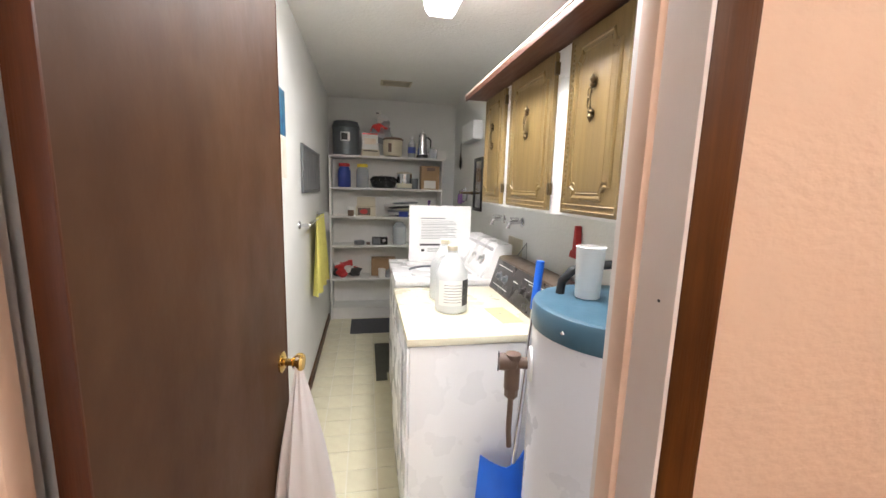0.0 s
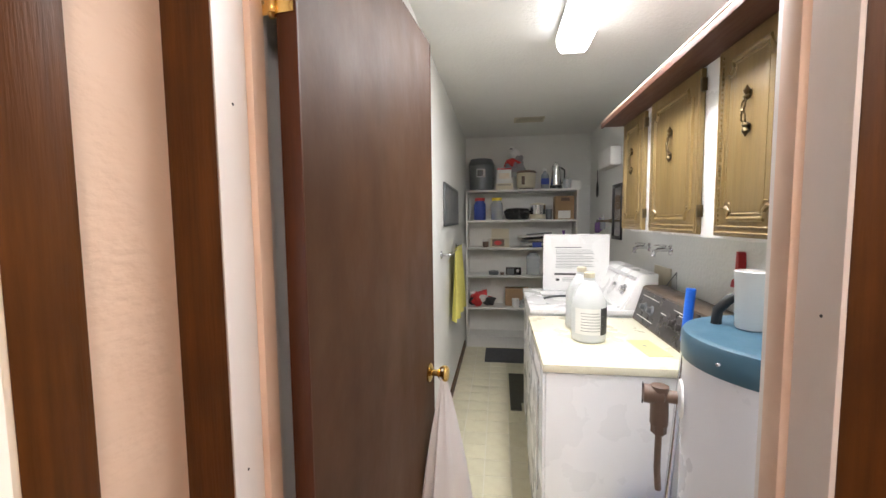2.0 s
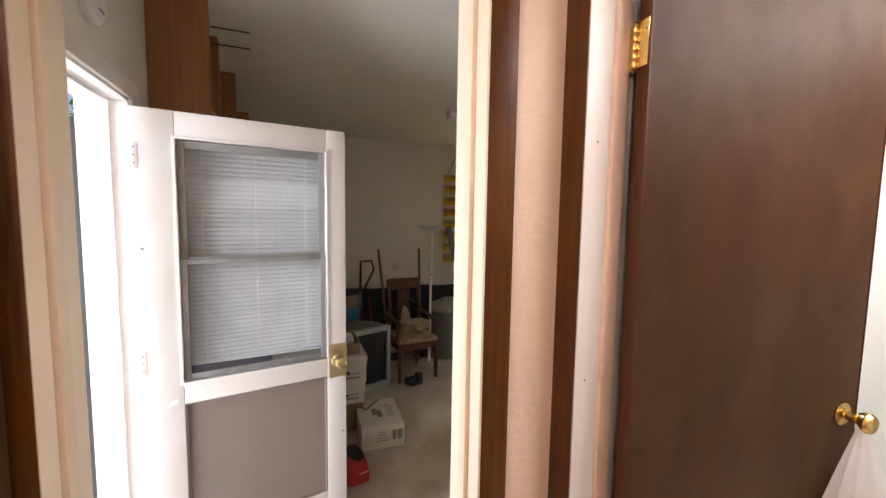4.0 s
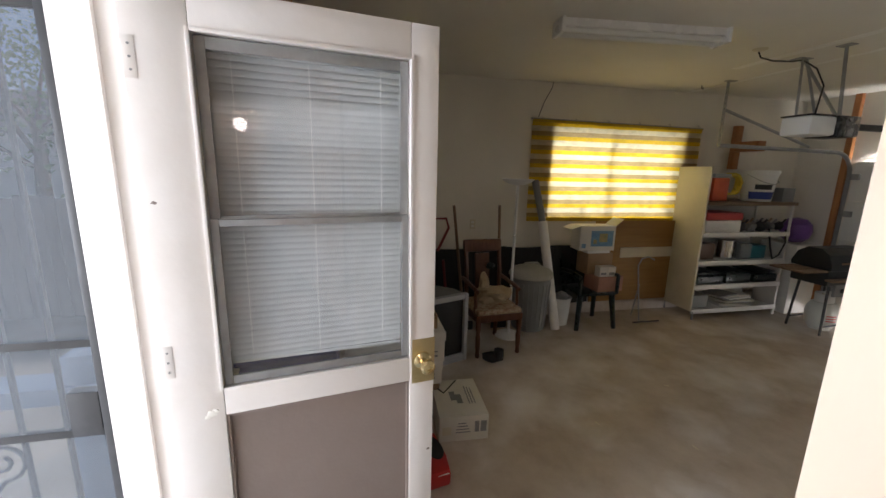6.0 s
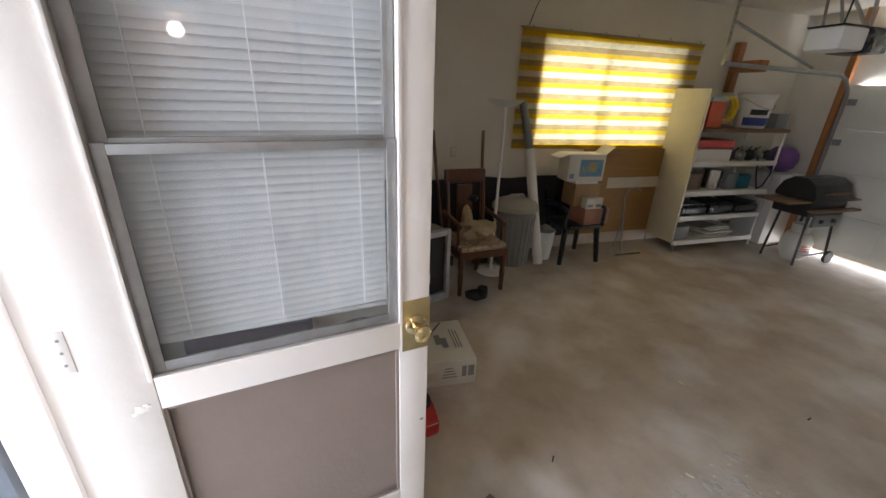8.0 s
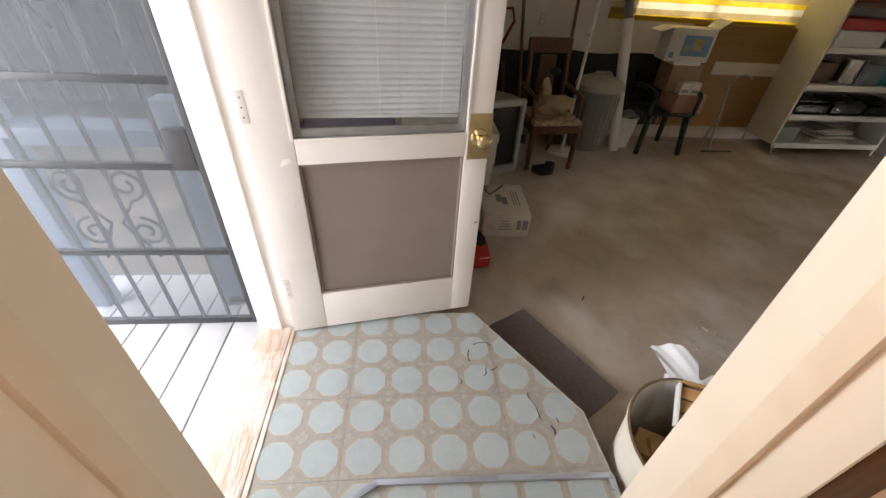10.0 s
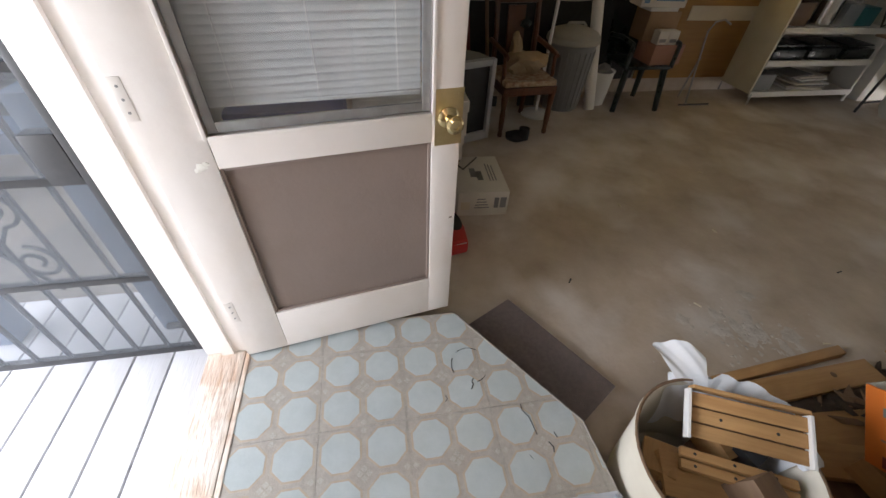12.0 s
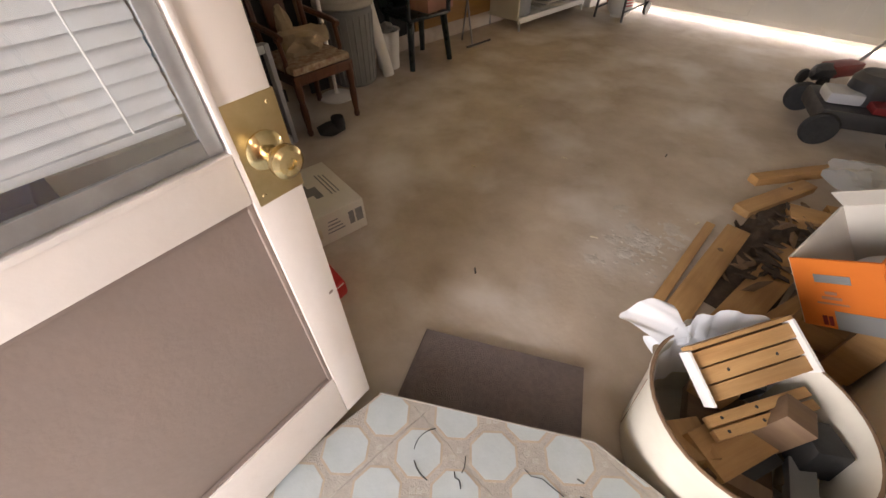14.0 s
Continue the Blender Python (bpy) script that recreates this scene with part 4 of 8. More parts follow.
def towel(u, v):
    y = 2.80 + 0.50 * u + v * (0.30 * u - 0.09)
    x = -0.312 + 0.022 * math.cos(2 * math.pi * u * 3.2 + 1) * (0.25 + v)
    return Vector((x, y + 0.02 * math.sin(7 * u + 3 * v), 1.236 - 0.55 * v - 0.04 * u * v))


solo("yellow_towel", Mesh().grid(30, 16, towel, thick=0.004), M_YELLOW, "soft yellow terry towel hanging on the towel rail", "towel")
solo("wash_cloth", Mesh().grid(12, 8, lambda u, v: Vector((-0.312 + 0.01 * math.sin(8 * u), 3.30 + 0.3 * u, 1.232 - 0.16 * v + 0.01 * math.sin(5 * u))), thick=0.004), M_PAPER, "small white wash cloth hanging on the towel rail", "cloth")
for y, z in ((2.70, 1.255), (2.36, 1.262)):
    tv = thing("wall_tap", (1.04, y, z), "chrome washer supply tap on the wall", "tap", "washer taps")
    part("flange", Mesh().lathe([(0.032, 0.001), (0.03, 0.006), (0.014, 0.012)], 18, m=pose(0, 0, 0, 0, -90, 0)), M_CHROME, tv)
    part("spout", Mesh().tube([(-0.01, 0, 0), (-0.07, 0, 0), (-0.095, 0, -0.01), (-0.10, 0, -0.04)], 0.013, 12), M_CHROME, tv)
    part("wheel", Mesh().lathe([(0.03, 0.0), (0.034, 0.006), (0.03, 0.012), (0.008, 0.016)], 12, m=pose(-0.06, 0, 0.018)), M_CHROME, tv)
solo("red_clip", Mesh().prism([(0, 0), (0.06, 0), (0.048, 0.15), (0.035, 0.155), (0.028, 0.04), (0.01, 0.03)], 0, 0.03, m=pose(1.036, 1.68, 1.155, 90, 0, -90)), M_RED, "red plastic clip rack hanging on the wall", "clip rack")
wf = thing("wall_mirror", (1.04, 3.30, 1.27), "small dark framed mirror on the wall", "mirror")
part("glass", bx(-0.008, 0.02, 0.03, -0.004, 0.24, 0.45), M_CHROME, wf)
part("frame", bx(-0.018, 0, 0, -0.001, 0.02, 0.48, bevel=0.003).box(-0.018, 0.24, 0, -0.001, 0.26, 0.48, bevel=0.003).box(-0.018, 0.02, 0, -0.001, 0.24, 0.03, bevel=0.003).box(-0.018, 0.02, 0.45, -0.001, 0.24, 0.48, bevel=0.003), M_DKENAMEL, wf)
solo("shoe_horn", Mesh().lathe([(0.004, 0.0), (0.026, 0.03), (0.03, 0.09), (0.016, 0.15), (0.008, 0.17), (0.008, 0.27), (0.003, 0.28)], 14, m=pose(1.025, 4.12, 1.67) @ Matrix.Diagonal((0.35, 1, 1, 1))), M_RUBBER, "dark long-handled brush hanging on the wall", "brush")
wr = thing("hook_rail", (1.04, 3.62, 1.43), "dark wall hook with hanging purple bottles", "hook")
part("hook", Mesh().lathe([(0.02, 0.001), (0.012, 0.03), (0.008, 0.12), (0.02, 0.13)], 12, m=pose(0, 0, 0, 0, -90, 0)), M_BRONZE, wr)
for k in range(3):
    part("bottle", Mesh().lathe([(0.022, -0.12), (0.026, -0.1), (0.026, -0.03), (0.01, -0.005), (0.01, 0.01)], 12, m=pose(-0.05, 0.12 + 0.10 * k, 0.04 - 0.02 * k)), M_PURPLE if k else M_CLEAR, wr)
solo("wall_towel_dispenser", bx(-0.10, 0, 0, -0.001, 0.42, 0.17, bevel=0.03), M_PLASTIC_W, "white rounded plastic holder on the wall", "holder", m=pose(1.04, 3.35, 1.90))
solo("wire_hanger", Mesh().tube([(0, 0, 0), (-0.005, 0.16, 0.0), (-0.01, 0.16, 0.012), (-0.004, 0.0, 0.14), (0, 0, 0)], 0.003, 6), M_GALV, "bent wire hanger against the wall", "hanger", m=pose(1.03, 2.24, 1.0))
solo("grey_board", bx(-0.008, 0, 0, 0, 0.24, 0.15, bevel=0.002), M_CREAMCARD, "small grey card propped against the wall", "card", m=pose(1.032, 2.32, 1.0))
solo("floor_mat", bx(-0.13, 3.77, 0.0, 0.46, 4.20, 0.009, bevel=0.003), M_MATG, "dark grey rectangular floor mat", "mat")
solo("floor_mat", bx(0.105, 2.90, 0.0, 0.56, 3.48, 0.009, bevel=0.003).box(0.105, 2.77, 0.0, 0.19, 2.90, 0.009), M_MATO, "worn olive-grey floor mat beside the washer", "mat")

# open shelf unit at the end wall
su = thing("shelf_unit", (0, 0, 0), "white wooden open shelf unit filled with household goods", "shelf")
SZ = (1.78, 1.448, 1.142, 0.828, 0.463, 0.135)
for x in (-0.352, 0.842):
    part("side", bx(x, 4.215, 0.001, x + 0.02, 4.497, 1.757, bevel=0.002), M_SHELFW, su)
for k, z in enumerate(SZ):
    part("shelf", bx(-0.331 if k else -0.352, 4.205 if k == 0 else 4.217, z - 0.022, 0.841 if k else 0.865, 4.497, z, bevel=0.002), M_SHELFW, su)
part("plinth", bx(-0.331, 4.24, 0.001, 0.841, 4.26, 0.112), M_SHELFW, su)
part("back", bx(-0.331, 4.488, 0.13, 0.841, 4.496, 1.757), M_SHELFW, su)


def sx(px):
    return -0.336 + (px - 583) * 0.00597


g = "goods on the laundry shelves"
cn = thing("canning_pot", (sx(609), 4.345, SZ[0]), "dark grey enamel canning pot with label", "pot", g)
part("pot", Mesh().lathe([(0.125, 0), (0.135, 0.01), (0.138, 0.27), (0.145, 0.28), (0.143, 0.30), (0.13, 0.325), (0.125, 0.345), (0.10, 0.352), (0.02, 0.355)], 32), M_GREYTIN, cn)
part("label", Mesh().grid(8, 1, lambda u, v: Vector((0.14 * math.cos(radians(-110 + 40 * u)), 0.14 * math.sin(radians(-110 + 40 * u)), 0.14 + 0.09 * v))), M_PAPER, cn)
part("print", Mesh().grid(8, 1, lambda u, v: Vector((0.141 * math.cos(radians(-106 + 26 * u)), 0.141 * math.sin(radians(-106 + 26 * u)), 0.15 + 0.07 * v))), M_INKD, cn)
solo("book_box", bx(0, 0, 0, 0.19, 0.16, 0.072, bevel=0.002).box(0.02, -0.001, 0.05, 0.17, 0.0005, 0.06, mi=1), [M_CREAMCARD, M_INKD], "cream book box lying flat on the top shelf", "box", g, pose(sx(636), 4.27, SZ[0]))
solo("food_box", bx(0, 0, 0, 0.16, 0.14, 0.165, bevel=0.002).box(0.02, -0.001, 0.05, 0.14, 0.0005, 0.11, mi=1).box(0.0, -0.0012, 0.15, 0.16, 0.0008, 0.165, mi=2), [M_PAPER, M_PAPER2, M_RED], "white printed carton on a book box", "box", g, pose(sx(638), 4.275, SZ[0] + 0.073))
b = Mesh()
b.blob((0.0, 0, 0.10), (0.11, 0.10, 0.10), 3, 0.5, 3.1).blob((0.03, -0.03, 0.20), (0.06, 0.06, 0.07), 2, 0.5, 7.7)
solo("plastic_sack", b, M_CLEAR, "crumpled clear sack behind the cartons", "bag", g, pose(sx(672), 4.38, SZ[0] + 0.145))
b = Mesh().blob((0, 0, 0.06), (0.10, 0.07, 0.065), 2, 0.4, 1.0, mi=1).blob((0.02, -0.02, 0.15), (0.055, 0.05, 0.055), 2, 0.3, 2.0).blob((-0.03, -0.02, 0.20), (0.04, 0.035, 0.04), 2, 0.3, 5.0).box(-0.05, -0.062, 0.205, -0.02, -0.055, 0.215, mi=2)
solo("bagged_toy", b, [M_PAPER, M_RED, M_INKD], "red and white soft bundle on the top shelf", "bundle", g, pose(sx(670), 4.36, SZ[0] + 0.24))
cp = thing("slow_cooker", (sx(692), 4.33, SZ[0]), "cream slow cooker with brown lid", "slow cooker", g)
part("body", Mesh().lathe([(0.085, 0.012), (0.10, 0.03), (0.105, 0.17), (0.10, 0.18)], 28), M_CREAMCARD, cp)
part("lid", Mesh().lathe([(0.112, 0.18), (0.115, 0.19), (0.10, 0.205), (0.04, 0.215), (0.01, 0.217)], 28), M_BROWNVALVE, cp)
part("base", Mesh().lathe([(0.08, 0.0), (0.085, 0.012)], 20), M_DKENAMEL, cp)
part("control", bx(-0.055, -0.112, 0.05, -0.02, -0.098, 0.14, bevel=0.004), M_BROWNVALVE, cp)
bt = thing("bottle", (sx(726), 4.30, SZ[0]), "clear bottle with blue and red label", "bottle", g)
part("bottle", Mesh().lathe([(0.04, 0), (0.044, 0.01), (0.044, 0.15), (0.018, 0.185), (0.016, 0.20)], 20), M_CLEAR, bt)
part("label", Mesh().lathe([(0.0445, 0.05), (0.045, 0.055), (0.045, 0.11), (0.0445, 0.115)], 20), M_BLUE, bt)
part("cap", Mesh().lathe([(0.02, 0.2), (0.02, 0.225)], 16), M_PLASTIC_W, bt)
pk = thing("coffee_percolator", (sx(746), 4.32, SZ[0]), "tall chrome coffee percolator", "percolator", g)
part("body", Mesh().lathe([(0.062, 0.04), (0.06, 0.06), (0.045, 0.24), (0.048, 0.25), (0.03, 0.27), (0.008, 0.275), (0.012, 0.29), (0.006, 0.30)], 28), M_CHROME, pk)
part("base", Mesh().lathe([(0.066, 0), (0.068, 0.01), (0.063, 0.04)], 24), M_DKENAMEL, pk)
part("handle", Mesh().tube([(0.05, -0.02, 0.23), (0.085, -0.03, 0.2), (0.085, -0.03, 0.1), (0.062, -0.02, 0.06)], 0.009, 8), M_DKENAMEL, pk)
solo("glass_jar", Mesh().lathe([(0.04, 0), (0.043, 0.01), (0.05, 0.10), (0.046, 0.105)], 18), M_CLEAR, "small clear glass jar", "jar", g, pose(sx(765), 4.30, SZ[0]))
solo("white_carton", bx(0, 0, 0, 0.10, 0.08, 0.085, bevel=0.002), M_PAPER, "small white carton on the shelf edge", "box", g, pose(sx(772), 4.26, SZ[0]))
for px, c1, c2, lab in ((606, M_BLUE, M_RED, "jar with blue contents and red lid"), (638, M_CLEAR, M_YELLOWPL, "clear jar with yellow lid and coloured sweets")):
    jr = thing("storage_jar", (sx(px), 4.31, SZ[1]), lab, "jar", g)
    part("jar", Mesh().lathe([(0.062, 0), (0.068, 0.01), (0.068, 0.17), (0.05, 0.21), (0.05, 0.215)], 24), c1, jr)
    part("lid", Mesh().lathe([(0.056, 0.215), (0.058, 0.22), (0.058, 0.245), (0.05, 0.25)], 24), c2, jr)
    if c1 is M_CLEAR:
        random.seed(4)
        for k in range(9):
            part("sweet_bag", Mesh().blob((random.uniform(-0.035, 0.035), random.uniform(-0.035, 0.035), 0.03 + k * 0.016), (0.024, 0.024, 0.018), 1, 0.3, k), (M_BLUE, M_YELLOWPL, M_BLUEPL)[k % 3], jr)
rp = thing("roasting_pan", (sx(676), 4.34, SZ[1]), "black enamel oval roasting pan", "pan", g)
part("pan", Mesh().lathe([(0.10, 0.0), (0.125, 0.01), (0.145, 0.075), (0.155, 0.08)], 30, m=Matrix.Diagonal((1, 0.75, 1, 1))), M_DKENAMEL, rp)
part("lid", Mesh().lathe([(0.155, 0.081), (0.15, 0.095), (0.12, 0.125), (0.03, 0.135)], 30, m=Matrix.Diagonal((1, 0.75, 1, 1))), M_DKENAMEL, rp)
sp = thing("stock_pot", (sx(714), 4.33, SZ[1]), "shiny steel pot with cream lid", "pot", g)
part("pot", Mesh().lathe([(0.08, 0), (0.084, 0.01), (0.084, 0.16)], 28), M_CHROME, sp)
part("band", Mesh().lathe([(0.0845, 0.01), (0.086, 0.012), (0.086, 0.055), (0.0845, 0.058)], 28), M_DRYTOP, sp)
part("lid", Mesh().lathe([(0.09, 0.16), (0.09, 0.168), (0.03, 0.185)], 28), M_CREAMCARD, sp)
solo("tin_can", Mesh().lathe([(0.033, 0), (0.034, 0.003), (0.034, 0.11), (0.033, 0.113)], 18), M_GREYTIN, "small pale tin can", "can", g, pose(sx(733), 4.28, SZ[1]))
bxo = thing("cardboard_box", (sx(744), 4.26, SZ[1]), "brown cardboard box with white label", "box", g)
part("body", bx(0, 0, 0, 0.20, 0.17, 0.255, bevel=0.003), M_CARDBOARD, bxo)
part("label", bx(0.03, -0.0015, 0.01, 0.16, 0.0, 0.095), M_PAPER, bxo)
part("print", bx(0.06, -0.0015, 0.20, 0.15, 0.0, 0.235), M_BROWNVALVE, bxo)
pj = thing("spice_jar", (sx(617), 4.28, SZ[2]), "small brown jar with white lid", "jar", g)
part("jar", Mesh().lathe([(0.03, 0), (0.033, 0.006), (0.033, 0.065)], 18), M_BROWNVALVE, pj)
part("lid", Mesh().lathe([(0.034, 0.066), (0.034, 0.095)], 18), M_PAPER, pj)
rb = thing("gift_box", (sx(626), 4.27, SZ[2]), "open cream box with brown inside and red label", "box", g)
part("tray", bx(0, 0, 0, 0.21, 0.14, 0.10, bevel=0.002), M_CREAMCARD, rb)
part("picture", bx(0.02, -0.0015, 0.012, 0.155, 0, 0.09), M_BROWNVALVE, rb)
part("badge", Mesh().lathe([(0.042, 0), (0.042, 0.001)], 18, m=pose(0.085, -0.0015, 0.05, 90, 0, 0) @ Matrix.Diagonal((1, 0.6, 1, 1))), M_RED, rb)
part("lid", bx(0.01, 0.135, 0.101, 0.21, 0.142, 0.205, bevel=0.001), M_CREAMCARD, rb)
random.seed(8)
for k in range(7):
    w = random.uniform(0.24, 0.4)
    solo("magazine", bx(-w / 2, -0.10, 0, w / 2, 0.10, 0.014, bevel=0.001), (M_INKD, M_PAPER, M_GREYTIN, M_CREAMCARD)[k % 4], "flat magazine in an untidy stack on the shelf", "magazine", g, pose(sx(712 + random.uniform(-9, 12)), 4.35, SZ[2] + k * 0.0235, random.uniform(-1, 1), (-4 if k > 3 else 0), random.uniform(-10, 10)))
solo("blue_pack", bx(0, 0, 0, 0.10, 0.05, 0.06, bevel=0.008), M_BLUE, "small blue packet in front of the magazines", "packet", g, pose(sx(703), 4.225, SZ[2]))
solo("spray_bottle", Mesh().lathe([(0.026, 0), (0.028, 0.006), (0.028, 0.10), (0.012, 0.14), (0.012, 0.16), (0.017, 0.165), (0.015, 0.185)], 16), M_PURPLE, "purple topped spray bottle", "bottle", g, pose(sx(760), 4.29, SZ[2]))
solo("tape_roll", Mesh().lathe([(0.03, 0), (0.055, 0.001), (0.058, 0.02), (0.055, 0.045), (0.03, 0.046)], 22, closed=True), M_GREYTIN, "dull roll of tape lying on the shelf", "tape", g, pose(sx(632), 4.30, SZ[3]))
solo("small_tin", Mesh().lathe([(0.02, 0), (0.022, 0.003), (0.022, 0.028), (0.02, 0.03)], 14), M_BROWNVALVE, "small dark round tin on the shelf", "tin", g, pose(sx(648), 4.28, SZ[3]))
rd = thing("radio", (sx(655), 4.27, SZ[3]), "small dark radio on the shelf", "radio", g)
part("body", bx(0, 0, 0, 0.17, 0.07, 0.085, bevel=0.006), M_DKENAMEL, rd)
part("face", bx(0.01, -0.0015, 0.01, 0.09, 0, 0.075), M_GREYTIN, rd)
part("dial", Mesh().lathe([(0.02, 0), (0.018, 0.008)], 14, m=pose(0.13, 0, 0.05, 90, 0, 0)), M_CHROME, rd)
solo("clear_jug", Mesh().lathe([(0.07, 0), (0.075, 0.01), (0.08, 0.2), (0.05, 0.24), (0.04, 0.25)], 22), M_CLEAR, "large clear plastic jug", "jug", g, pose(sx(706), 4.34, SZ[3]))
random.seed(11)
cb = thing("cloth_bundle", (sx(593), 4.27, SZ[4]), "red, white and black patterned cloth bundle", "cloth", g)
for k in range(12):
    part("fold", Mesh().blob((random.uniform(0, 0.25), random.uniform(0, 0.12), 0.05 + random.uniform(0, 0.09) * (1 - k / 16)), (0.06, 0.05, 0.05), 2, 0.5, k * 1.3), (M_RED, M_PAPER, M_RED, M_INKD)[k % 4], cb)
solo("cardboard_box", bx(0, 0, 0, 0.27, 0.14, 0.20, bevel=0.003), M_CARDBOARD, "plain brown cardboard box", "box", g, pose(sx(654), 4.33, SZ[4]))
solo("white_cup", Mesh().lathe([(0.035, 0), (0.038, 0.004), (0.04, 0.10), (0.037, 0.102)], 20), M_PAPER, "plain white cup on the shelf", "cup", g, pose(sx(673), 4.25, SZ[4]))
solo("grey_bag", Mesh().blob((0.06, 0.03, 0.065), (0.085, 0.06, 0.065), 3, 0.7, 2.2).blob((0.0, 0.0, 0.03), (0.05, 0.04, 0.03), 2, 0.6, 9.0), M_CLEAR, "crumpled grey plastic bag", "bag", g, pose(sx(687), 4.24, SZ[4]))

# ---- outside doorway and its doors ----
M_PALEBRASS = mat("pale_brass", (0.72, 0.60, 0.34), (0.62, 0.50, 0.27), 12, 0.2, metal=1.0)
M_PANE = glass("window_pane", (0.95, 0.97, 0.97), 0.01)


# clear glass mixed with a thin, uneven grey diffuse layer
def greyed_glass():
    m = glass("greyed_door_glass", (0.93, 0.95, 0.95), 0.02)
    N, L = m.node_tree.nodes, m.node_tree.links
    df = N.new("ShaderNodeBsdfDiffuse")
    df.inputs[0].default_value = (0.42, 0.42, 0.41, 1)
    tc, nz, mr, mx = N.new("ShaderNodeTexCoord"), N.new("ShaderNodeTexNoise"), N.new("ShaderNodeMapRange"), N.new("ShaderNodeMixShader")
    nz.inputs["Scale"].default_value, nz.inputs["Detail"].default_value = 7, 8
    mr.inputs[1].default_value, mr.inputs[2].default_value, mr.inputs[3].default_value, mr.inputs[4].default_value = 0.3, 0.8, 0.04, 0.11
    L.new(tc.outputs["Object"], nz.inputs["Vector"])
    L.new(nz.outputs[0], mr.inputs[0])
    L.new(mr.outputs[0], mx.inputs[0])
    L.new(N["Principled BSDF"].outputs[0], mx.inputs[1])
    L.new(df.outputs[0], mx.inputs[2])
    L.new(mx.outputs[0], N["Material Output"].inputs[0])
    return m


M_GREYED = greyed_glass()
M_BLIND = mat("white_blind_slat", (0.57, 0.58, 0.58), (0.53, 0.54, 0.54), 8, 0.45, vary=0.03)
M_ALU = mat("grey_aluminium_sash", (0.36, 0.37, 0.37), (0.29, 0.295, 0.295), 10, 0.4, metal=0.5, c3=(0.22, 0.21, 0.20), s3=14, w3=0.5)
M_SCREEN = see_through("dark_insect_mesh", (0.15, 0.165, 0.185), 0.60, 0.9)
M_BLUEGREY = mat("blue_grey_paint", (0.20, 0.25, 0.33), (0.17, 0.21, 0.28), 5, 0.6, bump=0.08)
M_FENCE = mat("weathered_grey_fence_board", (0.30, 0.27, 0.26), (0.23, 0.205, 0.20), 5, 0.85, stretch=(3, 3, 0.3), bump=0.2, vary=0.12)

b = bx(EX0 - 0.04, GY0 - 0.16, LF - 0.018, EX0, GY0 + 0.004, EZ, bevel=0.002).box(EX1, GY0 - 0.16, LF - 0.018, EX1 + 0.04, GY0 + 0.004, EZ, bevel=0.002).box(EX0 - 0.04, GY0 - 0.16, EZ, EX1 + 0.04, GY0 + 0.004, EZ + 0.04, bevel=0.002)
b.box(EX0 + 0.0005, GY0 - 0.10, LF, EX0 + 0.014, GY0 - 0.055, EZ - 0.001).box(EX1 - 0.014, GY0 - 0.10, LF, EX1 - 0.0005, GY0 - 0.055, EZ - 0.001).box(EX0 + 0.014, GY0 - 0.10, EZ - 0.014, EX1 - 0.014, GY0 - 0.055, EZ - 0.0005)
struct("door_frame_outside", b, M_WDOOR, "white painted outside door frame with chipped paint", "door frame")
b = bx(EX0 - 0.075, GY0 + 0.0005, GF + 0.001, EX0 - 0.005, GY0 + 0.018, EZ + 0.01, bevel=0.004).box(EX1 + 0.005, GY0 + 0.0005, LF, EX1 + 0.075, GY0 + 0.018, EZ + 0.01, bevel=0.004).box(EX0 - 0.075, GY0 + 0.0005, EZ + 0.011, EX1 + 0.075, GY0 + 0.018, EZ + 0.08, bevel=0.004)
struct("casing_outside", b, M_WDOOR, "white door casing on the garage side", "casing")
struct("threshold_outside", bx(EX0 + 0.001, GY0 - 0.155, LF - 0.03, EX1 - 0.001, GY0 - 0.012, LF + 0.006, bevel=0.006), M_SILL, "wooden door sill with peeling white paint", "threshold")
struct("trim_sill_edge", bx(EX0 + 0.001, GY0 - 0.011, LF - 0.01, EX1 - 0.001, GY0 + 0.006, LF + 0.003, bevel=0.002), M_SILL, "worn edge strip of the door sill", "strip")

WA = math.degrees(math.atan2(0.986, -0.165))
wd = thing("garage_side_door", (-1.512, -0.825, 0, 0, 0, WA), "white wooden door with half window and blinds, standing open", "door")
# local x runs along the door, local -y faces the landing
Z0, Z1, DW, DT = -0.158, 1.853, 0.835, 0.042
for nm, x0, x1, z0, z1 in (("stile", 0.0, 0.148, Z0, Z1), ("stile", 0.742, DW, Z0, Z1), ("rail", 0.1485, 0.7415, Z0, 0.045), ("rail", 0.1485, 0.7415, 0.652, 0.742), ("rail", 0.1485, 0.7415, 1.748, Z1)):
    part(nm, bx(x0, 0, z0, x1, DT, z1, bevel=0.003), M_WDOOR, wd)
part("panel", bx(0.149, 0.016, 0.0455, 0.741, 0.028, 0.6515), M_BROWNPANEL, wd, "taupe brown lower door panel")
b = Mesh()
for x0, z0, x1, z1 in ((0.1485, 0.046, 0.158, 0.651), (0.732, 0.046, 0.7415, 0.651), (0.158, 0.046, 0.732, 0.055), (0.158, 0.642, 0.732, 0.651)):
    b.box(x0, 0.005, z0, x1, 0.015, z1, bevel=0.002)
part("panel_bead", b, M_BROWNPANEL, wd)
b = Mesh()
for x0, z0, x1, z1 in ((0.140, 0.736, 0.150, 1.756), (0.740, 0.736, 0.750, 1.756), (0.150, 0.736, 0.740, 0.746), (0.150, 1.746, 0.740, 1.756)):
    b.box(x0, -0.006, z0, x1, 0.002, z1, bevel=0.002)
part("glazing_bead", b, M_WDOOR, wd, "white glazing bead")
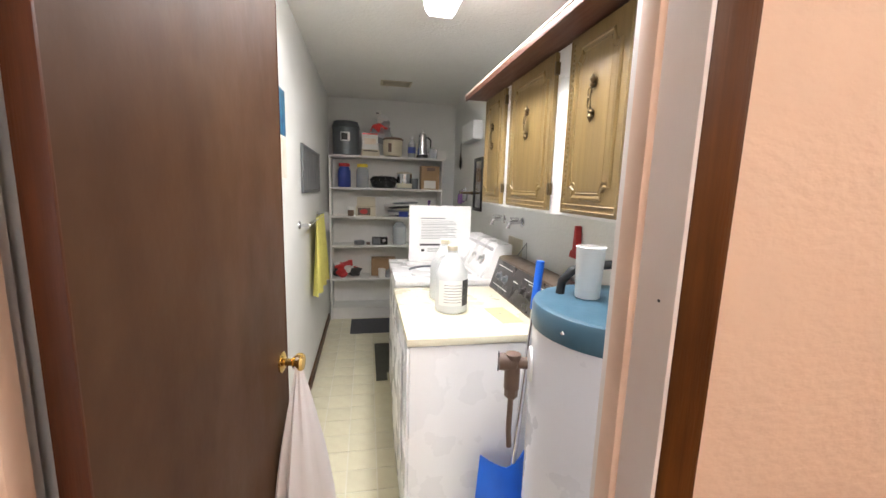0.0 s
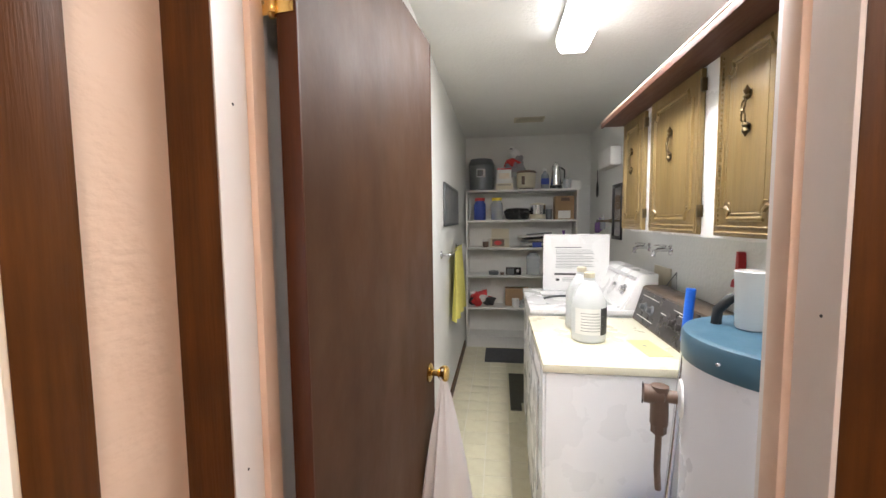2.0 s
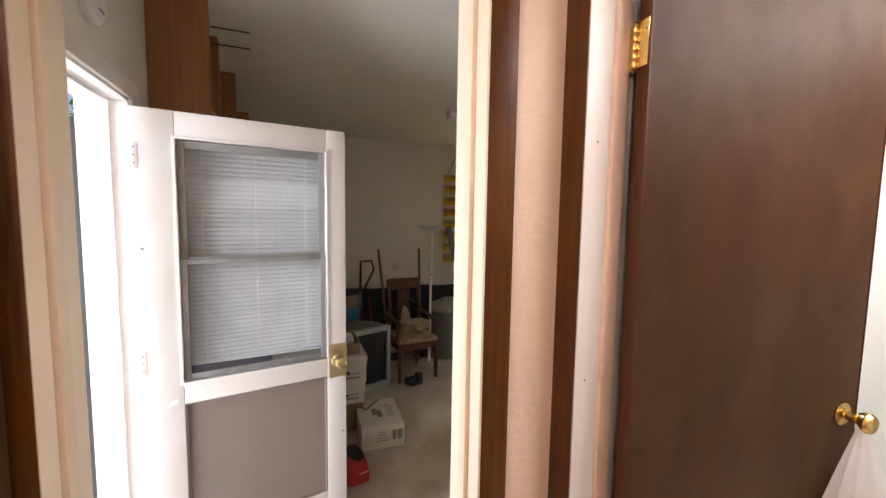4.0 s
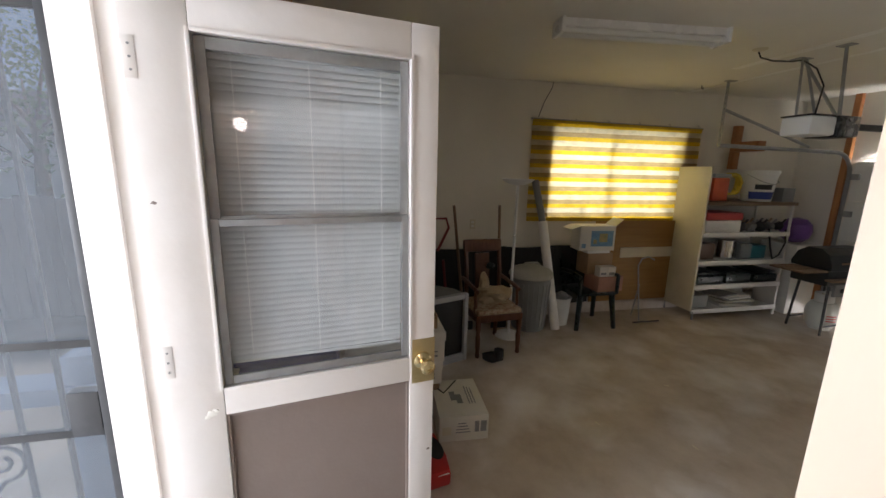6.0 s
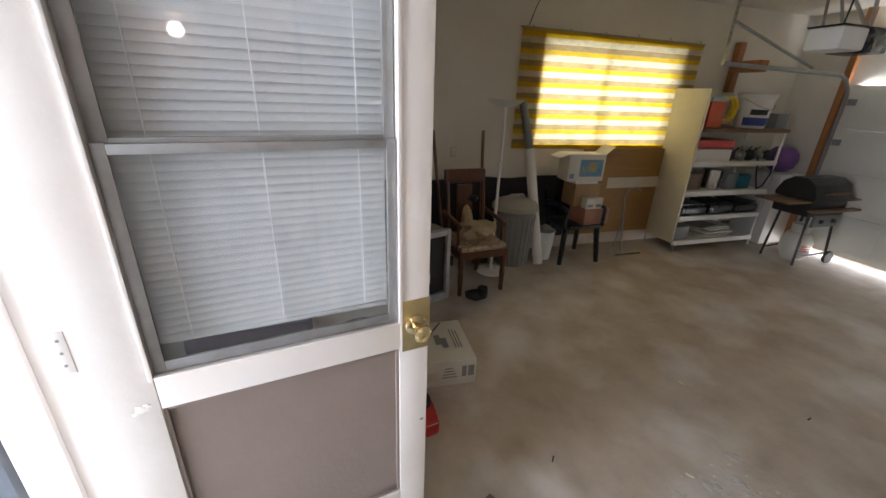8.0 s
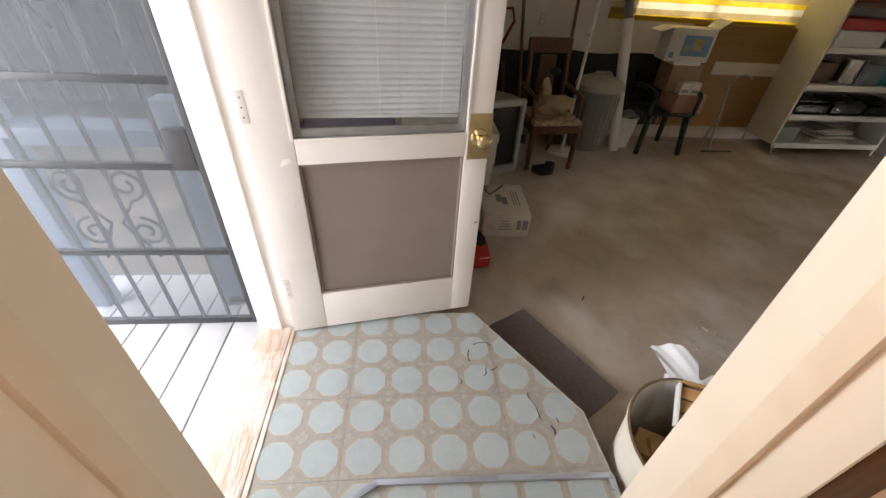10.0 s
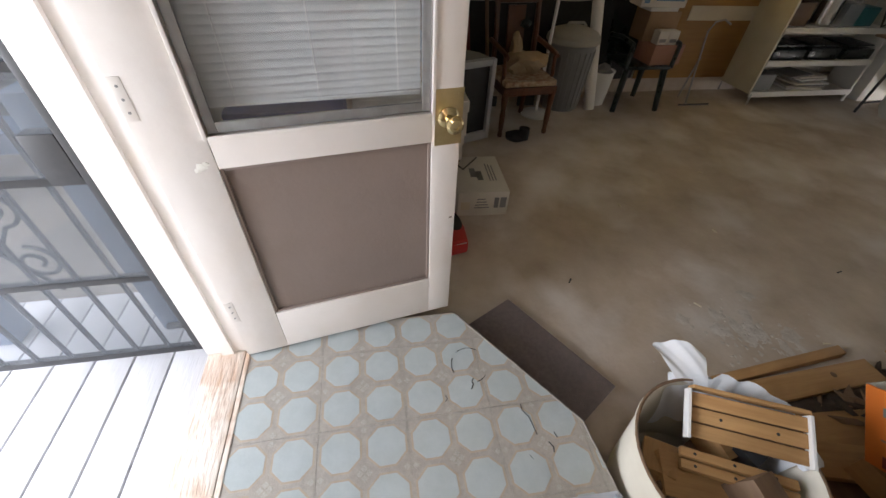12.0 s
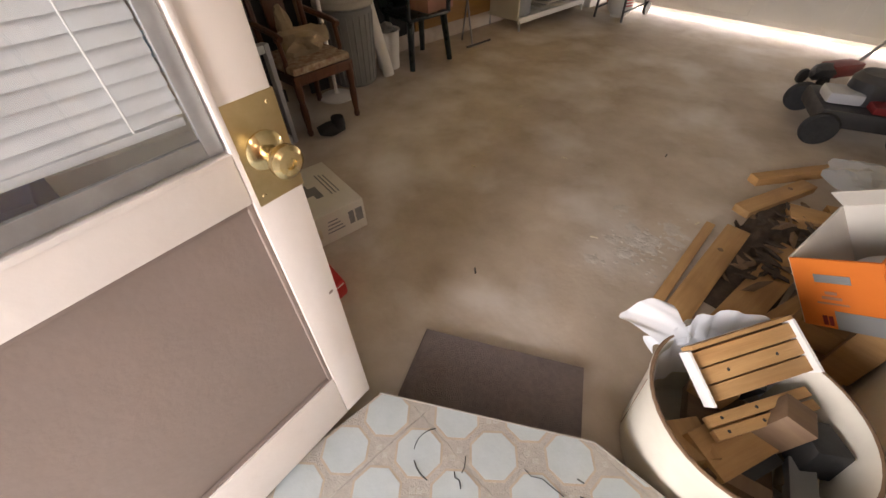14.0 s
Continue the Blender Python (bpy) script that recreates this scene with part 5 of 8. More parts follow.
# two-part aluminium sash
sash = part("upper_sash", bx(0.152, 0.020, 1.255, 0.180, 0.030, 1.744, bevel=0.002).box(0.712, 0.020, 1.255, 0.738, 0.030, 1.744, bevel=0.002).box(0.180, 0.020, 1.255, 0.712, 0.030, 1.270, bevel=0.002).box(0.180, 0.020, 1.712, 0.712, 0.030, 1.744, bevel=0.002), M_ALU, wd, "grey aluminium upper sash")
pane = part("pane", bx(0.180, 0.0245, 1.270, 0.712, 0.0265, 1.712), M_GREYED, sash)
pane.visible_shadow = False
sash2 = part("lower_sash", bx(0.152, 0.008, 0.747, 0.176, 0.018, 1.262, bevel=0.002).box(0.714, 0.008, 0.747, 0.738, 0.018, 1.262, bevel=0.002).box(0.176, 0.008, 0.747, 0.714, 0.018, 0.775, bevel=0.002).box(0.176, 0.006, 1.240, 0.714, 0.019, 1.260, bevel=0.002), M_ALU, wd, "grey aluminium lower sash")
pane = part("pane", bx(0.176, 0.0115, 0.775, 0.714, 0.0135, 1.240), M_GREYED, sash2)
pane.visible_shadow = False
bl = part("blind", bx(0.16, 0.046, 1.715, 0.73, 0.07, 1.745, bevel=0.002).box(0.165, 0.05, 0.790, 0.72, 0.066, 0.802, bevel=0.002, m=pose(0, 0, 0) @ pose(0.44, 0, 0.796, 0, 1.2, 0) @ pose(-0.44, 0, -0.796)), M_BLIND, wd, "lowered white venetian blind")
sl = Mesh().grid(1, 3, lambda u, v: Vector((0.166 + 0.558 * u, (v - 0.5) * 0.025, 0.0022 * math.sin(math.pi * v))), thick=0.0008).data("slat", M_BLIND)
for k in range(46):
    z = 0.812 + k * 0.0199
    ob = part("slat", sl, None, bl)
    tilt = 64 if k < 34 else (60 if k > 39 else 82)
    ob.matrix_local = pose(0, 0.058, z, tilt, 0.0, 0) @ pose(0.44, 0, 0, 0, 1.2 * (1 - k / 46), 0) @ pose(-0.44, 0, 0)
for x in (0.235, 0.44, 0.655):
    part("cord", bar((x, 0.046, 0.80), (x, 0.046, 1.72), 0.0012, 6), M_PAPER, bl)
pl = part("lock_plate", bx(0.750, -0.0022, 0.640, DW + 0.0015, -0.0002, 0.812, bevel=0.0008).box(DW + 0.0002, -0.002, 0.640, DW + 0.0022, 0.040, 0.812), M_OLDBRASS, wd, "dull brass lock cover plate")
part("knob", Mesh().lathe([(0.033, 0), (0.033, 0.003), (0.025, 0.010), (0.014, 0.014), (0.013, 0.034), (0.022, 0.040), (0.027, 0.050), (0.0265, 0.060), (0.019, 0.066), (0.009, 0.067), (0.008, 0.063)], 28, m=pose(0.792, -0.002, 0.727, 90, 0, 0)), M_PALEBRASS, pl, "polished brass door knob with keyhole")
part("knob", Mesh().lathe(KNOB, 24, m=pose(0.792, DT, 0.727, -90, 0, 0)), M_BRASS, wd)
for x, z in ((0.763, 0.656), (0.822, 0.796)):
    part("screw", Mesh().lathe([(0.0045, 0), (0.003, 0.0015)], 10, m=pose(x, -0.002, z, 90, 0, 0)), M_OLDBRASS, pl)
for z in (0.05, 0.80, 1.62):
    b = bx(0.002, -0.0014, z, 0.030, 0.0004, z + 0.10, bevel=0.0006)
    hg = part("hinge", b, M_WDOOR, wd, "white painted hinge leaf")
    for zz in (0.02, 0.05, 0.08):
        part("screw", Mesh().lathe([(0.0035, 0), (0.003, 0.001)], 8, m=pose(0.017, -0.0013, z + zz, 90, 0, 0)), M_GALV, hg)

for cx, cz, r in ((0.112, 0.665, 0.014), (0.124, 0.672, 0.009), (0.100, 0.655, 0.008), (0.03, 1.31, 0.006), (0.818, 0.35, 0.006)):
    part("paint_chip", Mesh().blob((cx, -0.0003, cz), (r, 0.0012, r * 0.7), 2, 0.8, cz * 9), M_BROWNPANEL if r < 0.007 else M_TAPE, wd, "chipped paint spot")

# black iron security door, standing open
sd = thing("security_door", (-1.562, -0.985, 0, 0, 0, -90), "black iron security door with insect mesh, standing open", "security door")
SW, SZ0, SZ1 = 0.80, -0.135, 1.80
b = bx(0, -0.0125, SZ0, 0.028, 0.0125, SZ1, bevel=0.002).box(SW - 0.028, -0.0125, SZ0, SW, 0.0125, SZ1, bevel=0.002)
for z in (SZ0, 0.255, 0.62, 0.90, SZ1 - 0.028):
    b.box(0.028, -0.0115, z, SW - 0.028, 0.0115, z + 0.022 if z != SZ0 else z + 0.028, bevel=0.0015)
part("frame", b, M_IRON, sd, "black iron door frame")
part("mesh_screen", Mesh().grid(1, 1, lambda u, v: Vector((0.029 + u * (SW - 0.058), 0.0085, SZ0 + 0.03 + v * (SZ1 - SZ0 - 0.06)))), M_SCREEN, sd, "fine dark insect mesh")
for k in range(1, 7):
    x = 0.014 + k * (SW - 0.028) / 7
    part("bar", bx(x - 0.005, -0.006, SZ0 + 0.02, x + 0.005, 0.006, SZ1 - 0.02), M_IRON, sd)


def spiral(cx, cz, r, turns, start, flip, n=26):
    return [(cx + flip * r * (1 - 0.75 * k / n) * math.cos(start + turns * 2 * math.pi * k / n), -0.012, cz + r * (1 - 0.75 * k / n) * math.sin(start + turns * 2 * math.pi * k / n)) for k in range(n + 1)]


for cz in (0.45, 1.25):
    for fx in (-1, 1):
        for dz in (-0.10, 0.10):
            part("scroll", Mesh().tube(spiral(SW / 2 + fx * 0.09, cz + dz, 0.065, 1.4, -math.pi / 2 if dz > 0 else math.pi / 2, fx if dz > 0 else -fx), 0.006, 6), M_IRON, sd)
        part("scroll", Mesh().tube([(SW / 2 + fx * 0.09, -0.012, cz + 0.035), (SW / 2 + fx * 0.02, -0.012, cz - 0.06), (SW / 2 + fx * 0.10, -0.012, cz - 0.22)], 0.006, 6), M_IRON, sd)
part("lock_box", bx(0.03, -0.03, 0.62, 0.11, 0.012, 0.76, bevel=0.004), M_IRON, sd)
part("lever", Mesh().tube([(0.07, -0.03, 0.70), (0.07, -0.06, 0.70), (0.14, -0.062, 0.70)], 0.008, 8), M_GALV, sd)
for z in (0.0, 0.78, 1.5):
    part("hinge", Mesh().lathe([(0.010, 0), (0.011, 0.003), (0.011, 0.09), (0.010, 0.093)], 10, m=pose(-0.008, 0, z)), M_IRON, sd)
for y, w in ((0.0, 0.004), (0.012, 0.006)):
    part("jamb_angle", bx(-0.030, -0.006 + y, SZ0, -0.018, -0.006 + y + w, SZ1 + 0.02), M_IRON, sd, "black iron hinge jamb")
part("closer_cylinder", Mesh().tube([(0.04, -0.05, -0.05), (0.12, -0.05, -0.05)], 0.014, 10), M_IRON, sd)

# white deck, railing, yard fence
dk = thing("deck", (0, 0, 0), "white painted plank deck outside the door", "deck")
for k in range(9):
    y1 = GY0 - 0.160 - k * 0.143
    part("plank", bx(-1.95, y1 - 0.134, LF - 0.045, 0.4, y1, LF - 0.015, bevel=0.002), M_DECK, dk)
part("joist", bx(-1.93, GY0 - 1.42, LF - 0.41, -1.87, GY0 - 0.2, LF - 0.047), M_BLUEGREY, dk)
part("joist", bx(0.3, GY0 - 1.42, LF - 0.41, 0.36, GY0 - 0.2, LF - 0.047), M_BLUEGREY, dk)
rl = thing("deck_railing", (-1.76, 0, 0), "blue-grey wooden railing along the deck", "railing")
for y in (-1.16, -1.78):
    part("post", bx(-0.045, y - 0.045, LF - 0.0145, 0.045, y + 0.045, 0.80, bevel=0.004), M_BLUEGREY, rl)
part("rail", bx(-0.06, -2.0, 0.66, 0.06, -1.02, 0.70, bevel=0.004), M_BLUEGREY, rl)
part("rail", bx(-0.02, -2.0, 0.62, 0.02, -1.02, 0.655), M_BLUEGREY, rl)

fn = thing("yard_fence", (-6.1, 0, 0), "weathered grey board fence beyond the yard", "fence")
fb = bx(-0.012, 0.002, GF - 0.22, 0.012, 0.138, 0.98, bevel=0.003).data("fence_board", M_FENCE)
random.seed(5)
for k in range(60):
    ob = part("fence_board", fb, None, fn)
    ob.location = (random.uniform(-0.006, 0.006), -8.6 + k * 0.142, random.uniform(-0.03, 0.02))
for z in (0.0, 0.7):
    part("fence_rail", bx(-0.05, -8.6, z, -0.014, -0.1, z + 0.08), M_FENCE, fn)

# ---- garage fittings ----
# curtained window
M_CURT = bpy.data.materials.new("yellow_striped_curtain")
M_CURT.use_nodes = True
_n, _l = M_CURT.node_tree.nodes, M_CURT.node_tree.links
_tc = _n.new("ShaderNodeTexCoord")
_sp = _n.new("ShaderNodeSeparateXYZ")
_l.new(_tc.outputs["Object"], _sp.inputs[0])
_md = _n.new("ShaderNodeMath")
_md.operation = "FRACT"
_ml = _n.new("ShaderNodeMath")
_ml.operation = "MULTIPLY"
_ml.inputs[1].default_value = 1 / 0.158
_of = _n.new("ShaderNodeMath")
_of.operation = "SUBTRACT"
_of.inputs[1].default_value = 0.03
_l.new(_sp.outputs[2], _of.inputs[0])
_l.new(_of.outputs[0], _ml.inputs[0])
_l.new(_ml.outputs[0], _md.inputs[0])
_rp = _n.new("ShaderNodeValToRGB")
_rp.color_ramp.interpolation = "CONSTANT"
_rp.color_ramp.elements[0].color = (0.46, 0.34, 0.15, 1)
_rp.color_ramp.elements[1].position, _rp.color_ramp.elements[1].color = 0.33, (0.80, 0.73, 0.50, 1)
e = _rp.color_ramp.elements.new(0.70)
e.color = (0.80, 0.55, 0.02, 1)
_l.new(_md.outputs[0], _rp.inputs[0])
_wv = _n.new("ShaderNodeTexNoise")
_wv.inputs["Scale"].default_value, _wv.inputs["Detail"].default_value, _wv.inputs["Roughness"].default_value = 9, 10, 0.75
_mpc = _n.new("ShaderNodeMapping")
_mpc.inputs["Scale"].default_value = (1, 1, 2.6)
_l.new(_tc.outputs["Object"], _mpc.inputs[0])
_l.new(_mpc.outputs[0], _wv.inputs["Vector"])
_hs = _n.new("ShaderNodeHueSaturation")
_mr = _n.new("ShaderNodeMapRange")
_mr.inputs[1].default_value, _mr.inputs[2].default_value, _mr.inputs[3].default_value, _mr.inputs[4].default_value = 0.3, 0.7, 0.72, 1.18
_l.new(_wv.outputs[0], _mr.inputs[0])
_l.new(_mr.outputs[0], _hs.inputs["Value"])
_l.new(_rp.outputs[0], _hs.inputs["Color"])
_p = _n["Principled BSDF"]
_p.inputs["Roughness"].default_value = 0.9
_l.new(_hs.outputs[0], _p.inputs["Base Color"])
_tl = _n.new("ShaderNodeBsdfTranslucent")
_l.new(_hs.outputs[0], _tl.inputs[0])
_mx = _n.new("ShaderNodeMixShader")
_mx.inputs[0].default_value = 0.68
_l.new(_p.outputs[0], _mx.inputs[1])
_l.new(_tl.outputs[0], _mx.inputs[2])
_tr = _n.new("ShaderNodeBsdfTransparent")
_mx2 = _n.new("ShaderNodeMixShader")
_mx2.inputs[0].default_value = 0.985
_l.new(_tr.outputs[0], _mx2.inputs[1])
_l.new(_mx.outputs[0], _mx2.inputs[2])
_l.new(_mx2.outputs[0], _n["Material Output"].inputs[0])

w1 = thing("window_1", (GX0, 0, 0), "sliding garage window behind a curtain", "window")
tagged(w1, kind="structure")
b = bx(-0.10, WY0, WZ0, -0.05, WY0 + 0.03, WZ1).box(-0.10, WY1 - 0.03, WZ0, -0.05, WY1, WZ1).box(-0.10, WY0 + 0.03, WZ0, -0.05, WY1 - 0.03, WZ0 + 0.03).box(-0.10, WY0 + 0.03, WZ1 - 0.03, -0.05, WY1 - 0.03, WZ1).box(-0.09, 2.86, WZ0 + 0.03, -0.055, 2.90, WZ1 - 0.03)
part("window_frame", b, M_ALU, w1)
for y0, y1 in ((WY0 + 0.03, 2.86), (2.90, WY1 - 0.03)):
    pn = part("pane", bx(-0.078, y0, WZ0 + 0.03, -0.074, y1, WZ1 - 0.03), M_PANE, w1)
    pn.visible_shadow = False
part("window_sill", bx(-0.05, WY0, WZ0 - 0.02, 0.015, WY1, WZ0 - 0.0005, bevel=0.003), M_WDOOR, w1)


def curtain_sheet(u, v):
    y = 1.72 + 2.32 * u
    return Vector((0.030 + 0.006 * math.sin(u * 46) + 0.004 * math.sin(u * 19 + 2 * v), y, 1.16 * v - 0.02 * u))


M_HEM = mat("yellow_hem_cloth", (0.52, 0.34, 0.02), (0.46, 0.29, 0.015), 30, 0.9, bump=0.2, bscale=200)
ct = thing("window_curtain", (GX0, 0, 0.845), "yellow, cream and brown striped curtain lit from behind", "curtain")
part("cloth", Mesh().grid(90, 6, curtain_sheet), M_CURT, ct, "thin striped cloth")
part("hem", bx(0.027, 1.722, 1.125, 0.041, 4.04, 1.16, bevel=0.004, m=pose(0, 0, 0, -0.5, 0, 0) @ pose(0, 0, 0.02)), M_HEM, ct, "folded yellow top hem")
part("hem", bx(0.027, 1.722, -0.022, 0.041, 4.04, 0.022, bevel=0.004, m=pose(0, 0, 0, -0.5, 0, 0) @ pose(0, 0, 0.02)), M_HEM, ct, "folded yellow bottom hem")
part("rod", bar((0.035, 1.70, 1.165), (0.035, 4.06, 1.145), 0.008, 8), M_GALV, ct)
for k in range(6):
    part("hook", Mesh().tube([(0.035, 1.85 + k * 0.43, 1.155), (0.02, 1.85 + k * 0.43, 1.18), (0.001, 1.85 + k * 0.43, 1.185)], 0.004, 6), M_GALV, ct)
solo("hanging_cable", Mesh().tube([(GX0 + 0.01, 1.80, 2.03), (GX0 + 0.012, 1.86, 2.2), (GX0 + 0.01, 1.95, 2.36), (GX0 + 0.02, 1.95, CEIL)], 0.004, 6), M_RUBBER, "thin dark cable hanging above the curtain", "cable")

# tube lamp on the garage ceiling, switched off
gl = thing("tube_lamp", (-2.93, 1.69, CEIL), "unlit fluorescent batten lamp with bare tubes", "ceiling lamp")
gl.rotation_euler = (0, 0, radians(-6))
part("body", bx(-0.06, -0.61, -0.05, 0.06, 0.61, -0.0005, bevel=0.003), M_WHITE, gl, "white metal lamp channel")
for s in (-1, 1):
    part("tube", bar((s * 0.055, -0.585, -0.075), (s * 0.055, 0.585, -0.075), 0.0165, 14), M_PLASTIC_W, gl, "unlit fluorescent tube")
for y in (-0.6, 0.6):
    part("end_holder", bx(-0.085, y - 0.012, -0.098, 0.085, y + 0.012, -0.0005, bevel=0.003), M_WHITE, gl)

# garage door, rails and opener
gdo = thing("garage_door", (0, GY1 - 0.065, 0), "closed pale sectional garage door with gap underneath", "garage door")
hh = (GDZ + 0.04 - (GF + 0.055)) / 4
for k in range(4):
    z0 = GF + 0.055 + k * hh
    s = part("section", bx(GDX0 - 0.05, 0.0, z0 + 0.002, GDX1 + 0.05, 0.04, z0 + hh - 0.002, bevel=0.004), M_GDOOR, gdo, "pale door section")
    for q in range(4):
        x0 = GDX0 + 0.06 + q * 0.80
        part("inset_panel", bx(x0, -0.003, z0 + 0.06, x0 + 0.66, 0.002, z0 + hh - 0.06, bevel=0.004), M_GDOOR, s)
for z in (0.0, 0.46, 0.95, 1.40):
    part("roller_hinge", bx(GDX0 - 0.045, -0.04, z, GDX0 + 0.03, -0.002, z + 0.07, bevel=0.004), M_GALV, gdo)


def rail_path(x):
    pts = [(x, 5.68, GF + 0.1), (x, 5.68, 1.45)]
    for k in range(1, 7):
        a = math.pi / 2 * k / 6
        pts.append((x, 5.68 - 0.27 * (1 - math.cos(a)), 1.45 + 0.27 * math.sin(a)))
    return pts + [(x, 3.67, 1.745)]


for x in (-4.06, -0.68):
    tk = thing("door_track", (0, 0, 0), "galvanised garage door track bending under the ceiling", "track", "garage door tracks")
    part("rail", Mesh().tube(rail_path(x), 0.022, 8), M_GALV, tk)
    hb_ = bx(x - 0.018, 3.67, 1.74, x + 0.018, 3.674, CEIL).box(x - 0.018, 3.674, 1.74, x - 0.014, 3.705, CEIL)
    part("hanger", hb_, M_GALV, tk, "punched angle iron hanger")
    b = Mesh()
    for k in range(11):
        b.lathe([(0.006, 0), (0.0055, 0.0006)], 8, m=pose(x, 3.6698, 1.80 + k * 0.055, 90, 0, 0))
    tagged(part("bolt_hole", b, M_INKD, tk), kind="stuff")
    part("brace", Mesh().tube([(x, 3.68, 2.12), (x, 4.95, 1.77)], 0.016, 6), M_GALV, tk)
    part("bracket", bx(x - 0.03, 3.64, CEIL - 0.006, x + 0.03, 3.76, CEIL - 0.0005), M_GALV, tk)
solo("wall_stud", bx(-4.16, 5.66, GF + 0.001, -4.09, 5.715, CEIL, bevel=0.003), M_STUD, "reddish timber upright beside the garage door", "timber", "timber uprights")
solo("wall_stud", bx(-4.715, 4.55, 1.50, -4.64, 4.64, 2.05, bevel=0.003), M_STUD, "short reddish timber block on the wall", "timber", "timber uprights")
solo("brace_block", bx(-4.64, 4.50, 1.72, -4.30, 4.62, 1.84, bevel=0.004), M_STUD, "dark timber bracket under the track brace", "timber")
op = thing("garage_door_opener", (-2.78, 3.25, 1.80), "white and black ceiling garage door opener", "door opener")
part("housing", bx(-0.11, -0.27, -0.075, 0.11, -0.02, 0.065, bevel=0.025), M_PLASTIC_W, op, "white plastic lamp housing")
part("motor", bx(-0.12, -0.02, -0.08, 0.12, 0.20, 0.075, bevel=0.02), M_DKENAMEL, op, "dark motor case")
part("rail", bx(-0.025, 0.2, -0.01, 0.025, 2.42, 0.035, bevel=0.003), M_IRON, op, "dark drive rail")
for p0, p1 in (((0.02, 0.10, 0.07), (-0.44, 0.27, CEIL - 1.801)), ((0.02, 0.12, 0.07), (-0.07, 0.18, CEIL - 1.801)), ((-0.13, -0.10, 0.06), (-0.42, 0.24, CEIL - 1.801)), ((-0.10, 0.06, 0.07), (-0.43, 0.29, CEIL - 1.801))):
    part("strap", Mesh().tube([p0, p1], 0.012, 4), M_GALV, op, "punched steel hanging strap")
part("mount_plate", bx(-0.50, 0.20, CEIL - 1.806, -0.40, 0.33, CEIL - 1.8005), M_GALV, op)
part("mount_plate", bx(-0.12, 0.14, CEIL - 1.806, -0.02, 0.22, CEIL - 1.8005), M_GALV, op)
part("top_cover", bx(-0.125, -0.26, 0.066, 0.10, -0.03, 0.078, bevel=0.004), M_DKENAMEL, op, "dark metal top cover")
part("cord", Mesh().tube([(-0.34, -0.33, 0.60), (-0.33, -0.31, 0.555), (-0.30, -0.22, 0.53), (-0.36, 0.05, 0.56), (-0.42, 0.24, 0.60), (-0.28, 0.22, 0.50), (-0.16, 0.16, 0.34), (-0.10, 0.04, 0.08)], 0.006, 8), M_RUBBER, op)
solo("ceiling_socket", Mesh().lathe([(0.055, -0.012), (0.05, -0.02), (0.02, -0.022)], 16, m=pose(-3.115, 2.928, CEIL + 0.011)), M_CREAMCARD, "cream ceiling socket with plugged cord", "socket")
solo("ceiling_hook", Mesh().tube([(0, 0, 0), (0, 0, -0.03), (0.02, 0, -0.045), (0.02, 0, -0.025)], 0.005, 6), M_RUBBER, "small dark ceiling hook", "hook", m=pose(-4.35, 3.62, CEIL))
solo("smoke_alarm", Mesh().lathe([(0.068, 0.0005), (0.07, 0.006), (0.068, 0.022), (0.055, 0.034), (0.02, 0.037)], 28, m=pose(-1.25, GY0, 2.10, -90, 0, 0)).box(-1.27, GY0 + 0.037, 2.07, -1.23, GY0 + 0.039, 2.076, mi=1), [M_PLASTIC_W, M_INK], "round white smoke alarm above the door", "smoke alarm")
wc = thing("open_wood_rack", (-1.80, GY0, 0), "brown timber wall rack above the door", "rack")
part("side", bx(-0.04, 0.001, 1.90, 0.0, 0.24, CEIL - 0.001, bevel=0.003), M_STUD, wc)
part("side", bx(-1.04, 0.001, 1.90, -1.0, 0.24, CEIL - 0.001, bevel=0.003), M_STUD, wc)
part("shelf", bx(-1.0, 0.001, 1.95, -0.04, 0.22, 1.975), M_STUD, wc)
part("upright", bx(-0.48, 0.18, 1.975, -0.42, 0.22, CEIL - 0.001), M_STUD, wc)
for z in (2.30, 2.38):
    part("peg", bar((-0.2, 0.22, z), (-0.2, 0.40, z), 0.004, 6), M_IRON, wc)
solo("flat_plank", bx(-3.9, GY0 + 0.02, 2.18, -3.0, GY0 + 0.30, 2.205, bevel=0.003).box(-3.86, GY0 + 0.001, 2.10, -3.82, GY0 + 0.28, 2.179).box(-3.08, GY0 + 0.001, 2.10, -3.04, GY0 + 0.28, 2.179), M_STUD, "brown wall shelf near the ceiling", "shelf")

# plywood and boards under the window
solo("plywood_sheet", bx(GX0 + 0.095, 2.62, GF + 0.151, GX0 + 0.11, 4.0, 0.83, bevel=0.002), M_PLY, "orange-brown plywood sheet under the window", "plywood")
solo("cream_board", bx(0, 0, 0, 0.012, 0.80, 0.13, bevel=0.002), M_CREAMCARD, "cream painted board on the plywood", "board", m=pose(GX0 + 0.112, 3.0, 0.36))
solo("black_sheet", Mesh().grid(40, 8, lambda u, v: Vector((GX0 + 0.10 + 0.012 * math.sin(u * 23) + 0.02 * v * math.sin(9 * u), 0.1 + 2.5 * u, GF + 0.152 + (0.74 + 0.012 * math.sin(u * 17)) * v)), thick=0.004), M_RUBBER, "black plastic sheet along the garage wall", "plastic sheet")
so = thing("wall_socket", (GX0, 1.06, 0.79), "cream wall socket plate", "socket")
part("plate", bx(0.0005, -0.035, -0.057, 0.006, 0.035, 0.057, bevel=0.002), M_CREAMCARD, so)
for z in (-0.022, 0.022):
    part("outlet", bx(0.0055, -0.016, z - 0.013, 0.0075, 0.016, z + 0.013, bevel=0.001), M_PAPER, so)

